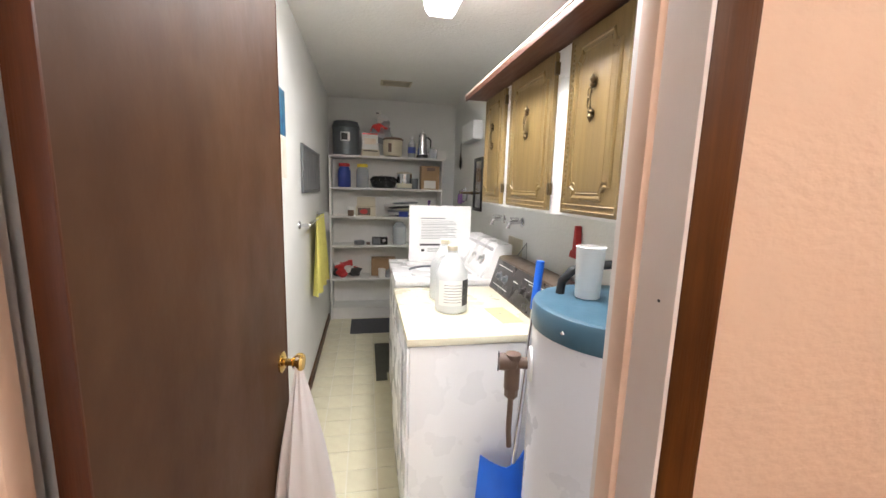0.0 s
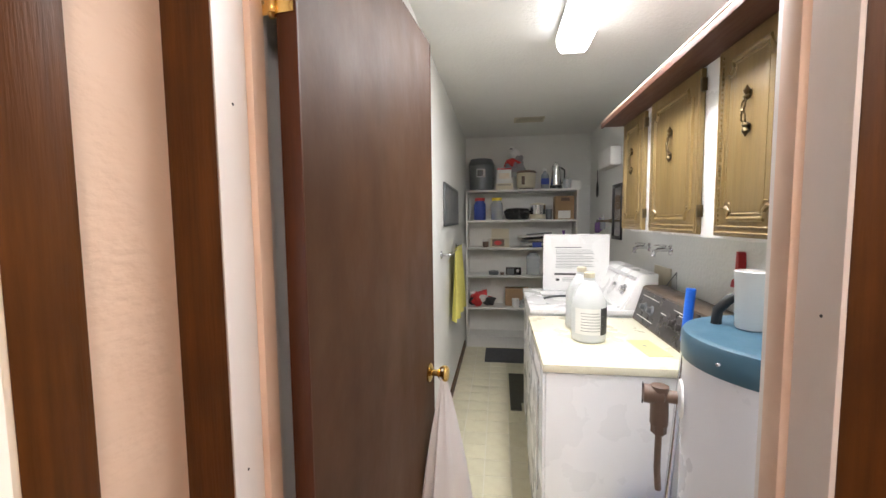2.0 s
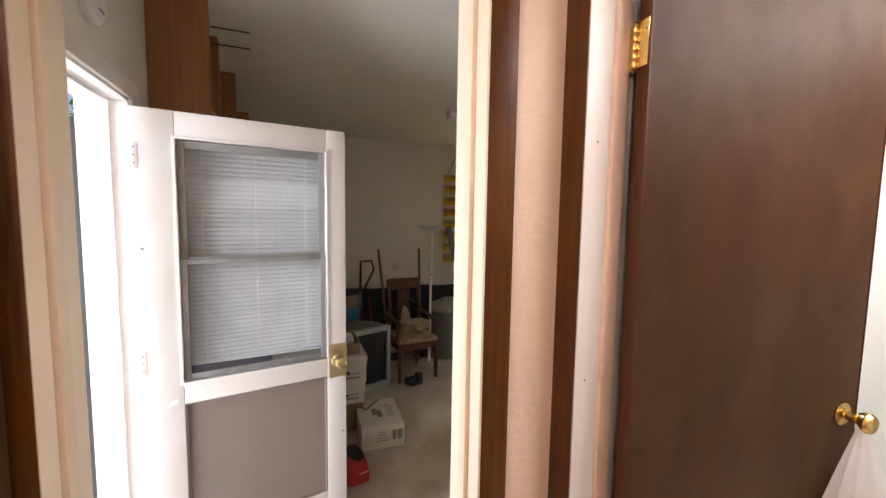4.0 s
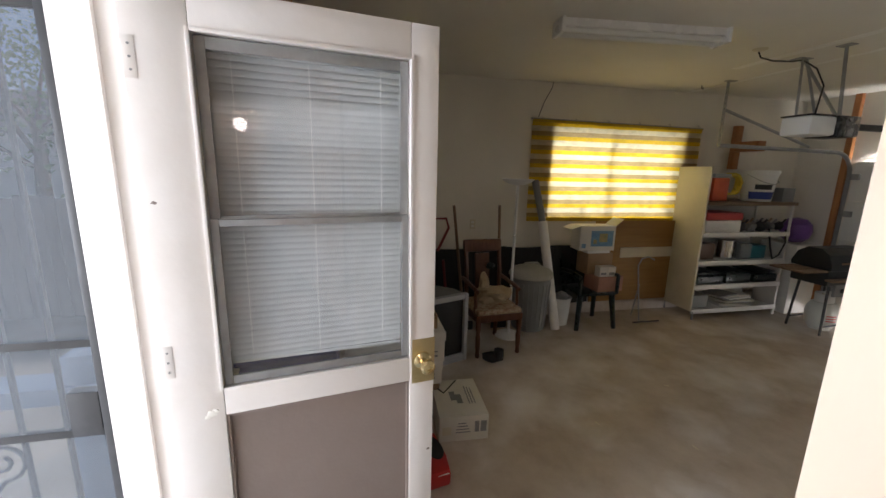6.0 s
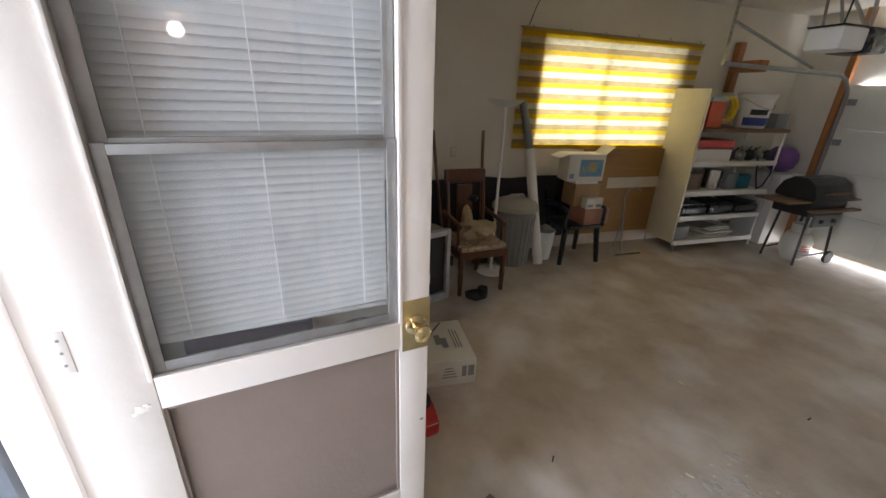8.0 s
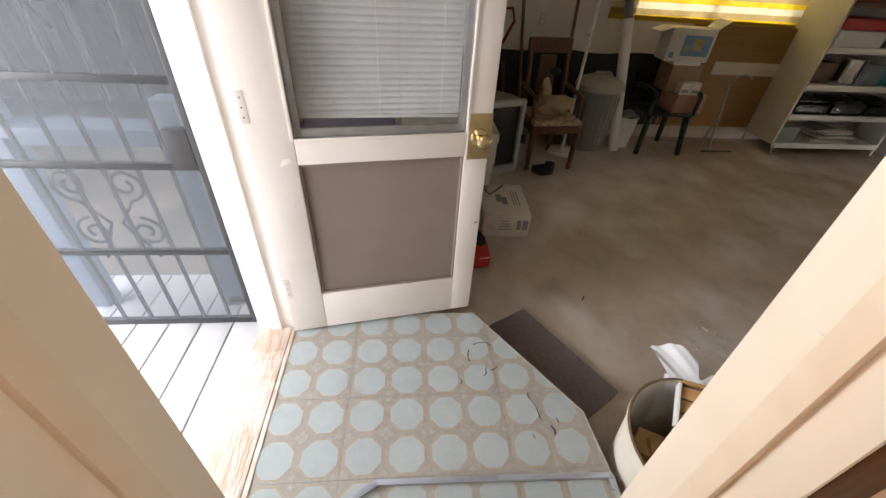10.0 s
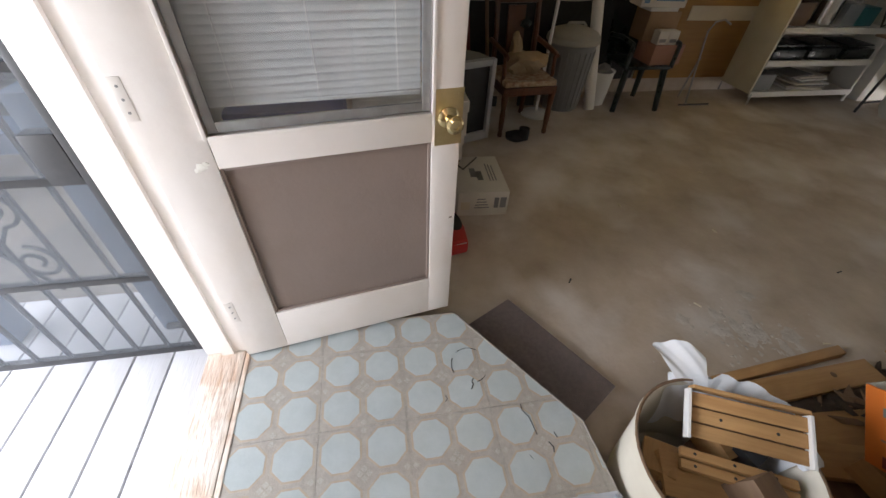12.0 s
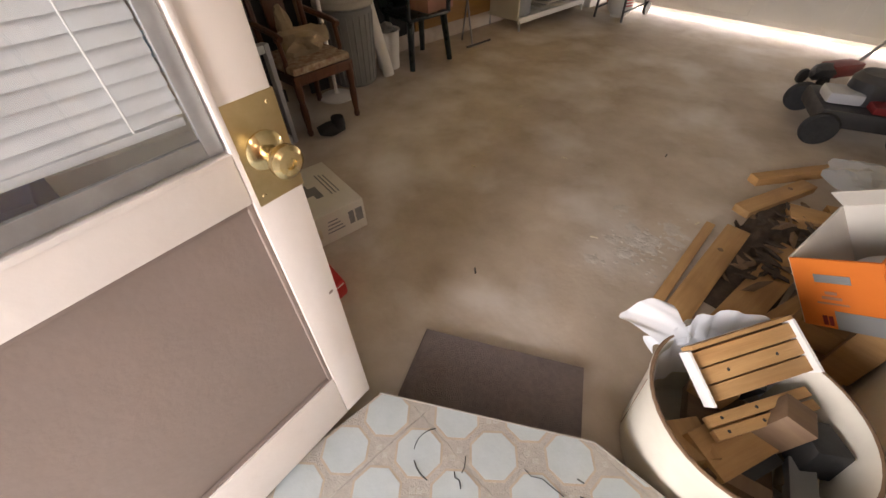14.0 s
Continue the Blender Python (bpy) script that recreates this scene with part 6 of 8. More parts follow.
# ---- loose things in the garage ----
M_CHAIRW = mat("reddish_brown_chair_wood", (0.13, 0.042, 0.016), (0.075, 0.024, 0.009), 8, 0.35, stretch=(4, 4, 0.6), bump=0.08, bscale=50, coat=0.2)
M_TAPESTRY = mat("floral_seat_cloth", (0.34, 0.22, 0.13), (0.50, 0.42, 0.30), 30, 0.9, bump=0.3, bscale=200, c3=(0.22, 0.08, 0.05), s3=22, w3=0.8)
M_TAN = mat("tan_canvas", (0.46, 0.36, 0.23), (0.38, 0.29, 0.18), 10, 0.85, bump=0.2, bscale=90)
M_BIN = mat("grey_bin_plastic", (0.22, 0.225, 0.22), (0.19, 0.195, 0.19), 6, 0.55)
M_BINLID = mat("dusty_bin_lid", (0.40, 0.38, 0.32), (0.34, 0.32, 0.27), 7, 0.65)
M_GREENPL = mat("dark_green_plastic", (0.010, 0.019, 0.017), (0.008, 0.015, 0.013), 8, 0.3)
M_TVSILVER = mat("silver_tv_case", (0.42, 0.43, 0.45), (0.38, 0.39, 0.41), 8, 0.4)
M_TVGLASS = mat("dark_tv_glass", (0.022, 0.024, 0.027), (0.028, 0.03, 0.033), 4, 0.12)
M_BOXW = mat("white_carton_board", (0.70, 0.67, 0.60), (0.64, 0.61, 0.54), 5, 0.75, bump=0.04)
M_BOXPINK = mat("pinkish_carton", (0.42, 0.22, 0.15), (0.36, 0.18, 0.12), 6, 0.75)
M_PICB = mat("blue_print", (0.10, 0.22, 0.40), (0.22, 0.38, 0.48), 25, 0.6)
M_PICG = mat("green_print", (0.22, 0.26, 0.12), (0.46, 0.34, 0.16), 30, 0.6)
M_BEIGE = mat("cream_cabinet_metal", (0.66, 0.62, 0.48), (0.60, 0.56, 0.43), 4, 0.45, c3=(0.50, 0.45, 0.33), s3=3, w3=0.4)
M_ORANGE = mat("orange_printed_carton", (0.72, 0.19, 0.025), (0.66, 0.16, 0.02), 5, 0.55, bump=0.03)
M_GRILLBLK = mat("black_grill_enamel", (0.011, 0.012, 0.012), (0.017, 0.018, 0.018), 6, 0.4)
M_WOODSLAT = mat("grey_brown_wood", (0.22, 0.14, 0.08), (0.17, 0.10, 0.06), 8, 0.7, stretch=(3, 0.5, 3))
M_TANKW = mat("white_tank_paint", (0.70, 0.70, 0.66), (0.62, 0.61, 0.57), 5, 0.45)
M_DRUM = mat("cream_fibre_drum", (0.70, 0.66, 0.56), (0.62, 0.58, 0.48), 5, 0.6, bump=0.06, bscale=40, c3=(0.55, 0.49, 0.40), s3=6, w3=0.3)
M_CARPET = mat("purple_grey_carpet", (0.215, 0.175, 0.17), (0.16, 0.13, 0.127), 60, 0.98, bump=0.8, bscale=300, c3=(0.26, 0.215, 0.195), s3=7, w3=0.4)
M_MAROON = mat("dark_red_paint", (0.20, 0.018, 0.02), (0.15, 0.014, 0.016), 6, 0.35)
M_TYRE = mat("black_tyre", (0.018, 0.018, 0.019), (0.03, 0.03, 0.03), 18, 0.75)
M_LINER = see_through("white_bag_plastic", (0.84, 0.87, 0.90), 0.96, 0.3, 0.25)
M_STRIP = mat("blue_grey_metal_strip", (0.52, 0.55, 0.62), (0.44, 0.47, 0.54), 9, 0.35, metal=0.6)

# octagon vinyl tiles on the landing
TS = 0.305
ORX, ORY = -1.475 - TS, -0.845


def octagon(cx, cy, r):
    return [(cx + r * math.cos(math.pi / 8 + k * math.pi / 4), cy + r * math.sin(math.pi / 8 + k * math.pi / 4)) for k in range(8)]


def landing_tile(i, j):
    x0, y0 = ORX + i * TS, ORY + j * TS
    b = Mesh().box(x0 + 0.0006, y0 + 0.0006, LF - 0.0045, x0 + TS - 0.0006, y0 + TS - 0.0006, LF - 0.0008)
    for di in (0.25, 0.75):
        for dj in (0.25, 0.75):
            b.prism(octagon(x0 + TS * di, y0 + TS * dj, 0.0745), LF - 0.001, LF - 0.0003, mi=2)
            b.prism(octagon(x0 + TS * di, y0 + TS * dj, 0.0675), LF - 0.001, LF + 0.0004, mi=1)
    for di in (0.0, 0.5, 1.0):
        for dj in (0.0, 0.5, 1.0):
            cx, cy = x0 + TS * di, y0 + TS * dj
            for q in range(4):
                dx_, dy_ = ((1, 0), (-1, 0), (0, 1), (0, -1))[q]
                ex, ey = cx + 0.0145 * dx_, cy + 0.0145 * dy_
                if x0 + 0.002 < ex < x0 + TS - 0.002 and y0 + 0.002 < ey < y0 + TS - 0.002:
                    b.prism([(ex - 0.011, ey), (ex, ey - 0.011), (ex + 0.011, ey), (ex, ey + 0.011)], LF - 0.001, LF + 0.0002, mi=3)
    n = len(LAND)
    for k in range(n):
        (ax, ay), (bx_, by_) = LAND[k], LAND[(k + 1) % n]
        nrm = Vector((by_ - ay, -(bx_ - ax), 0))
        mid = Vector((-1.0, -0.2, 0)) - Vector((ax, ay, 0))
        if nrm.dot(mid) > 0:
            nrm = -nrm
        r = bmesh.ops.bisect_plane(b.bm, geom=b.bm.verts[:] + b.bm.edges[:] + b.bm.faces[:], plane_co=(ax, ay, 0), plane_no=nrm, clear_outer=True)
        if not b.bm.faces:
            return
        cut = [e for e in r["geom_cut"] if isinstance(e, bmesh.types.BMEdge)]
        if cut:
            bmesh.ops.contextual_create(b.bm, geom=cut)
    ob = part("vinyl_tile", b, [M_TBASE, M_TOCT, M_TLINE, M_TROS], landing)
    return ob


M_TROS = mat("landing_vinyl_grey_rosette", (0.30, 0.29, 0.26), (0.42, 0.40, 0.36), 260, 0.45, bump=0.4, bscale=400)
M_TLINE = mat("landing_vinyl_tan_line", (0.40, 0.335, 0.26), (0.34, 0.28, 0.215), 30, 0.45)
for i in range(5):
    for j in range(5):
        landing_tile(i, j)
b = Mesh()
n = len(LAND)
for k in range(1, n - 1):
    p, q = Vector((*LAND[k], 0)), Vector((*LAND[k + 1], 0))
    if k in (2, 3, 4):
        d = (q - p).normalized()
        o = Vector((d.y, -d.x, 0)) * 0.004
        if o.dot(Vector((-1.0, -0.2, 0)) - p) > 0:
            o = -o
        b.prism([(p.x, p.y), (q.x, q.y), (q.x + o.x, q.y + o.y), (p.x + o.x, p.y + o.y)], LF - 0.035, LF + 0.002)
struct("trim_landing_edge", b, M_TBASE, "curling vinyl edge round the landing", "edge")
RING = [(-1.352 + 0.078 * math.cos(radians(a)), 0.032 + 0.072 * math.sin(radians(a))) for a in range(0, 360, 12)]
CRACKS = (RING[12:19], RING[20:25], RING[1:5], [(-1.25, 0.018), (-1.268, 0.03), (-1.28, 0.025), (-1.292, 0.034)], [(-1.164, 0.184), (-1.14, 0.182), (-1.115, 0.20), (-1.085, 0.203), (-1.049, 0.208)],
          [(-1.02, 0.24), (-1.0, 0.25), (-0.985, 0.245)], [(-1.24, -0.085), (-1.225, -0.08), (-1.215, -0.088)], [(-1.05, 0.27), (-1.03, 0.275)], [(-0.99, 0.16), (-0.975, 0.168)])
for k, pts in enumerate(CRACKS):
    solo("floor_scuff", Mesh().tube([(x, y, LF + 0.0006) for x, y in pts], 0.0013 + 0.0007 * (k % 2), 5), M_BLACK, "thin dark crack in the landing vinyl", "scuff", "cracks in the vinyl")
b = Mesh()
SPTS = [(-0.69, -0.665), (-0.849, -0.414), (-0.842, 0.0), (-0.831, 0.40), (-0.785, 0.395)]
for (xa, ya), (xb, yb) in zip(SPTS, SPTS[1:]):
    l = math.hypot(xb - xa, yb - ya)
    mm = pose(xa, ya, LF + 0.0015, 0, 0, math.degrees(math.atan2(yb - ya, xb - xa)))
    b.box(-0.002, -0.011, 0, l + 0.002, 0.011, 0.003, bevel=0.0008, m=mm).box(-0.001, -0.011, 0.003, l + 0.001, -0.008, 0.012, m=mm)
solo("metal_strip", b, M_STRIP, "loose blue-grey edging strip lying on the landing", "edging strip")

st = thing("carpeted_step", (0, 0, GF), "low step covered in worn purple-grey carpet", "step")
STEP = [(-1.785, 0.345), (-1.625, 0.055), (-1.09, 0.405), (-1.25, 0.665)]
part("board", Mesh().prism(STEP, 0.0005, 0.030), M_WOODSLAT, st)
part("carpet", Mesh().prism([(-1.788, 0.347), (-1.626, 0.052), (-1.087, 0.403), (-1.248, 0.668)], 0.0305, 0.042, bevel=0.004), M_CARPET, st, "worn purple-grey carpet")

# armchair with things on the seat
ch = thing("wooden_armchair", (-3.90, 1.03, GF, 0, 0, 5), "carved reddish-brown wooden armchair with floral seat", "chair")
for x, y in ((0.21, -0.21), (0.21, 0.22)):
    part("leg", Mesh().lathe([(0.018, 0), (0.024, 0.02), (0.018, 0.05), (0.024, 0.12), (0.026, 0.2), (0.02, 0.24), (0.028, 0.3), (0.028, 0.40)], 12, m=pose(x, y, 0)), M_CHAIRW, ch)
for y in (-0.18, 0.19):
    part("leg", Mesh().tube([(-0.26, y, 0), (-0.22, y, 0.42)], 0.022, 8), M_CHAIRW, ch)
    part("back_post", Mesh().tube([(-0.21, y, 0.42), (-0.22, y, 0.75), (-0.28, y, 1.06)], 0.022, 8), M_CHAIRW, ch)
part("seat_frame", bx(-0.24, -0.235, 0.36, 0.235, 0.245, 0.425, bevel=0.006), M_CHAIRW, ch)
part("seat", bx(-0.225, -0.225, 0.4255, 0.23, 0.235, 0.475, bevel=0.018), M_TAPESTRY, ch, "floral patterned seat cushion")
part("crest_rail", bx(-0.03, -0.205, 0, 0.03, 0.215, 0.13, bevel=0.02, m=pose(-0.265, 0, 0.945, 0, -8, 0)), M_CHAIRW, ch)
part("splat", bx(-0.012, -0.075, 0, 0.012, 0.085, 0.42, bevel=0.008, m=pose(-0.225, 0, 0.51, 0, -7, 0)), M_CHAIRW, ch, "carved chair back splat")
for y in (-0.215, 0.225):
    part("arm", Mesh().tube([(-0.235, y, 0.68), (0.0, y, 0.665), (0.12, y, 0.655), (0.16, y, 0.64)], 0.021, 8), M_CHAIRW, ch)
    part("arm_post", Mesh().tube([(0.12, y, 0.42), (0.14, y, 0.5), (0.12, y, 0.65)], 0.016, 8), M_CHAIRW, ch)
solo("canvas_bag", Mesh().blob((0, 0.03, 0.085), (0.14, 0.17, 0.085), 3, 0.5, 4.0).blob((-0.06, -0.06, 0.19), (0.06, 0.05, 0.10), 3, 0.4, 6.0), M_TAN, "slumped tan canvas bag on the chair seat", "bag", m=pose(-3.92, 1.04, GF + 0.47))
solo("green_cloth", Mesh().blob((0, 0, 0), (0.03, 0.05, 0.035), 2, 0.4, 1.0), M_GREENPL, "small green cloth on the chair back", "cloth", m=pose(-4.12, 1.09, GF + 0.80))
solo("black_boot", Mesh().blob((0, 0, 0.05), (0.05, 0.10, 0.05), 3, 0.25, 3.0).lathe([(0.045, 0.05), (0.05, 0.08), (0.045, 0.13), (0.02, 0.128)], 14, m=pose(0, 0.06, 0)), M_RUBBER, "small black shoe lying on the concrete", "shoe", m=pose(-3.57, 0.955, GF, 0, 0, -20))

tl = thing("torchiere_lamp", (-4.12, 1.335, GF), "white floor lamp with shallow bowl shade", "floor lamp")
part("base", Mesh().lathe([(0.145, 0), (0.145, 0.012), (0.12, 0.025), (0.03, 0.035), (0.015, 0.05)], 28), M_PLASTIC_W, tl)
part("pole", bar((0, 0, 0.04), (-0.02, 0.02, 1.64), 0.0145, 12), M_PLASTIC_W, tl)
for z in (0.55, 1.1):
    part("joint", Mesh().lathe([(0.0165, z), (0.018, z + 0.01), (0.0165, z + 0.02)], 12, m=pose(-0.0125 * z, 0.0125 * z, 0)), M_CHROME, tl)
part("shade", Mesh().lathe([(0.02, 1.635), (0.06, 1.64), (0.13, 1.665), (0.17, 1.70), (0.165, 1.70), (0.12, 1.672), (0.05, 1.65), (0.01, 1.648)], 30, m=pose(-0.02, 0.02, 0)), M_PLASTIC_W, tl, "shallow white bowl shade")

bn = thing("trash_can", (-4.32, 1.655, GF), "grey ribbed plastic trash can with dusty lid", "trash can")
part("body", Mesh().lathe([(0.175, 0), (0.185, 0.01), (0.225, 0.60), (0.235, 0.61), (0.235, 0.63), (0.222, 0.632)], 36), M_BIN, bn)
for k in range(24):
    a = 2 * math.pi * k / 24
    part("rib", Mesh().tube([(0.186 * math.cos(a), 0.186 * math.sin(a), 0.03), (0.222 * math.cos(a), 0.222 * math.sin(a), 0.56)], 0.008, 6), M_BIN, bn)
part("lid", Mesh().lathe([(0.245, 0.615), (0.25, 0.625), (0.245, 0.66), (0.21, 0.70), (0.10, 0.735), (0.02, 0.74)], 36), M_BINLID, bn, "dusty domed lid")
part("handle", Mesh().tube([(0.0, -0.10, 0.735), (0, -0.07, 0.765), (0, 0.07, 0.765), (0, 0.10, 0.735)], 0.012, 8), M_BINLID, bn)

rt = thing("cardboard_tube", (0, 0, 0), "long white tube roll leaning on the wall", "tube")
part("roll", bar((-4.19, 1.94, GF + 0.004), (-4.42, 1.80, 0.86), 0.052, 16), M_PAPER, rt)
part("sleeve", bar((-4.42, 1.80, 0.86), (-4.545, 1.735, 1.31), 0.04, 16), M_BIN, rt, "dark grey tube end")
wb = thing("white_pail", (-4.36, 2.07, GF), "small white pail behind the tube", "bucket")
part("body", Mesh().lathe([(0.095, 0), (0.10, 0.005), (0.125, 0.32), (0.132, 0.325), (0.132, 0.335), (0.115, 0.33), (0.095, 0.05), (0.01, 0.05)], 24), M_PLASTIC_W, wb)
part("contents", Mesh().blob((0, 0, 0.33), (0.09, 0.09, 0.05), 2, 0.6, 2.0), M_BIN, wb)

gc = thing("plastic_chair", (-4.31, 2.40, GF, 0, 0, 0), "dark green plastic garden chair stacked with boxes", "chair")
for x, y, x2, y2 in ((0.20, -0.24, 0.16, -0.20), (0.21, 0.235, 0.16, 0.20), (-0.2, -0.22, -0.17, -0.2), (-0.2, 0.22, -0.17, 0.2)):
    part("leg", Mesh().tube([(x, y, 0), (x2, y2, 0.42)], 0.026, 8, r2=0.034), M_GREENPL, gc)
part("seat", bx(-0.22, -0.23, 0.405, 0.21, 0.23, 0.435, bevel=0.01), M_GREENPL, gc)
for y in (-0.24, 0.24):
    part("arm", Mesh().tube([(-0.22, y, 0.62), (0.0, y, 0.645), (0.19, y, 0.63), (0.20, y, 0.60)], 0.022, 8), M_GREENPL, gc)
    part("arm_post", Mesh().tube([(0.19, y, 0.42), (0.195, y, 0.61)], 0.022, 8), M_GREENPL, gc)
part("backrest", Mesh().grid(8, 6, lambda u, v: Vector((-0.225 - 0.09 * v - 0.03 * (1 - (2 * u - 1) ** 2), -0.24 + 0.48 * u, 0.43 + 0.46 * v)), thick=0.018), M_GREENPL, gc)
solo("pinkish_carton", bx(-0.16, -0.195, 0, 0.17, 0.195, 0.175, bevel=0.003), M_BOXPINK, "pinkish-brown carton on the plastic chair", "box", m=pose(-4.285, 2.565, GF + 0.436, 0, 0, 4) @ Matrix.Diagonal((0.8, 0.85, 1, 1)))
for k in range(2):
    cbx = thing("small_carton", (-4.21, 2.475 + 0.105 * k, GF + 0.612), "small white carton with grey print", "box", "small cartons on the chair")
    part("body", bx(-0.05, -0.05, 0, 0.05, 0.05, 0.115, bevel=0.002), M_BOXW, cbx)
    part("print", bx(0.0502, -0.035, 0.02, 0.0512, 0.035, 0.05), M_INK, cbx)
solo("brown_carton", bx(-0.12, -0.16, 0, 0.12, 0.16, 0.25, bevel=0.003), M_CARDBOARD, "brown carton on the chair behind small cartons", "box", m=pose(-4.40, 2.50, GF + 0.612))
solo("paper_stack", bx(-0.10, -0.14, 0, 0.10, 0.14, 0.03, bevel=0.002).box(-0.09, -0.11, 0.0305, 0.11, 0.13, 0.035, m=pose(0, 0, 0, 0, 0, 8)), M_PAPER, "small stack of papers on a carton", "papers", m=pose(-4.38, 2.47, GF + 0.863))
ib = thing("printed_carton", (-4.37, 2.43, GF + 0.90, 0, 0, -4), "white carton with colourful product picture and open flaps", "box")
part("body", bx(-0.11, -0.215, 0, 0.11, 0.215, 0.285, bevel=0.003), M_BOXW, ib)
part("picture", bx(0.1105, -0.08, 0.05, 0.1115, 0.19, 0.23).box(0.1105, -0.19, 0.03, 0.1117, -0.14, 0.08), M_PICB, ib, "blue product picture")
part("picture", bx(0.112, 0.02, 0.10, 0.1128, 0.12, 0.20).box(0.112, -0.05, 0.08, 0.1128, -0.01, 0.13), M_PICG, ib, "green and brown product picture")
part("flap", bx(-0.11, 0, 0, 0.11, 0.12, 0.004, m=pose(0, 0.215, 0.285, 40, 0, 0)), M_BOXW, ib)
part("flap", bx(-0.11, -0.12, 0, 0.11, 0, 0.004, m=pose(0, -0.215, 0.285, 20, 0, 0)), M_BOXW, ib)

sn = thing("folding_stand", (-4.30, 3.22, GF), "thin bent metal folding stand", "stand")
part("frame", Mesh().tube([(0.10, -0.16, 0.008), (0.02, -0.15, 0.35), (-0.05, -0.14, 0.68), (-0.07, -0.08, 0.76), (-0.08, 0.02, 0.78), (-0.07, 0.10, 0.74)], 0.009, 8), M_GALV, sn)
part("foot", Mesh().tube([(0.10, -0.24, 0.01), (0.10, 0.12, 0.01)], 0.01, 8), M_IRON, sn)
part("leg", Mesh().tube([(-0.12, -0.10, 0.01), (-0.02, -0.12, 0.45)], 0.009, 8), M_GALV, sn)

# hand truck, tub, tools by the wall
ht = thing("hand_truck", (-4.45, 0.63, GF, 0, 0, 0), "dark red two-wheeled hand truck against the wall", "hand truck")
part("frame", Mesh().tube([(0.12, -0.08, 0.05), (-0.02, -0.08, 1.0), (-0.05, -0.07, 1.25), (-0.05, 0.06, 1.25), (-0.04, 0.09, 1.15), (0.0, -0.04, 0.90)], 0.016, 8), M_MAROON, ht)
part("frame", Mesh().tube([(0.12, 0.08, 0.05), (0.02, 0.02, 0.80)], 0.016, 8), M_MAROON, ht)
part("toe_plate", bx(0.08, -0.12, 0.005, 0.26, 0.12, 0.012), M_MAROON, ht)
for y in (-0.14, 0.14):
    part("wheel", Mesh().lathe([(0.04, -0.02), (0.095, -0.018), (0.105, 0), (0.095, 0.018), (0.04, 0.02)], 20, m=pose(0.02, y, 0.106, 90, 0, 0)), M_TYRE, ht)
tb = thing("blue_tub", (-4.22, 0.26, GF), "blue plastic tub with dark rim and brown contents", "tub")
part("body", Mesh().lathe([(0.20, 0), (0.205, 0.01), (0.245, 0.78), (0.235, 0.78)], 28), mat("blue_tub_plastic", (0.03, 0.16, 0.30), (0.025, 0.13, 0.25), 6, 0.45), tb)
part("rim", Mesh().lathe([(0.25, 0.78), (0.262, 0.79), (0.262, 0.82), (0.25, 0.93), (0.235, 0.93), (0.23, 0.79)], 28, closed=True), M_BROWNVALVE, tb)
for y0, y1, x1 in ((0.90, 0.80, -4.60), (1.30, 1.35, -4.62)):
    gt = thing("garden_tool", (0, 0, 0), "long wooden garden tool handle leaning on the wall", "garden tool", "garden tools")
    part("handle", bar((-4.36, y0, GF + 0.03), (x1, y1, 1.02), 0.0165, 10), M_WOODSLAT, gt)
    part("blade", bx(-0.09, -0.012, 0, 0.09, 0.012, 0.10, bevel=0.004, m=pose(-4.34, y0, GF + 0.002, 0, 0, 90)), M_IRON, gt)

# television and cartons
tv = thing("television", (-3.60, 0.40, GF, 0, 0, 20), "old silver tube television standing on the floor", "television")
b = Mesh()
for x0, z0, x1, z1 in ((-0.33, 0.0, -0.29, 0.66), (0.29, 0.0, 0.33, 0.66), (-0.29, 0.0, 0.29, 0.07), (-0.29, 0.61, 0.29, 0.66)):
    b.box(0.0, x0, z0, 0.06, x1, z1, bevel=0.010)
part("bezel", b, M_TVSILVER, tv, "silver plastic screen surround")
part("screen", Mesh().grid(12, 10, lambda u, v: Vector((0.025 + 0.03 * (1 - (2 * u - 1) ** 2) * (1 - (2 * v - 1) ** 2), -0.292 + 0.584 * u, 0.068 + 0.544 * v)), thick=0.004), M_TVGLASS, tv, "dark curved screen")
part("case", Mesh().prism([(-0.002, -0.32), (-0.002, 0.32), (-0.16, 0.31), (-0.40, 0.18), (-0.40, -0.18), (-0.16, -0.31)], 0.012, 0.65, bevel=0.006), M_BIN, tv)
fbx = thing("flat_carton", (-2.79, 0.415, GF, 0, 0, -3), "large flat white carton with printed picture", "box")
part("body", bx(-0.225, -0.17, 0, 0.235, 0.165, 0.183, bevel=0.003), M_BOXW, fbx)
part("print", bx(-0.06, -0.06, 0.1835, 0.05, -0.02, 0.1842).box(-0.02, -0.02, 0.1835, 0.09, 0.02, 0.1842), M_BIN, fbx, "dark printed picture")
b = Mesh()
for k in range(3):
    b.box(-0.12 + 0.012 * k, 0.06 + 0.02 * k, 0.1835, 0.10, 0.068 + 0.02 * k, 0.1842)
for k in range(4):
    b.box(0.2355, -0.06 + 0.005 * k, 0.06 + 0.022 * k, 0.2362, 0.04 - 0.01 * k, 0.068 + 0.022 * k)
b.box(0.2355, 0.07, 0.06, 0.2362, 0.10, 0.14).box(0.2355, 0.11, 0.06, 0.2362, 0.15, 0.14)
part("lettering", b, M_INK, fbx)
part("label", bx(0.2355, -0.15, 0.05, 0.2362, -0.09, 0.11), M_CREAMCARD, fbx)
part("cable", Mesh().tube([(-0.2, -0.1, 0.19), (-0.1, -0.13, 0.189), (-0.04, -0.10, 0.19), (-0.12, -0.04, 0.189), (-0.2, 0.02, 0.189)], 0.005, 6), M_RUBBER, fbx)
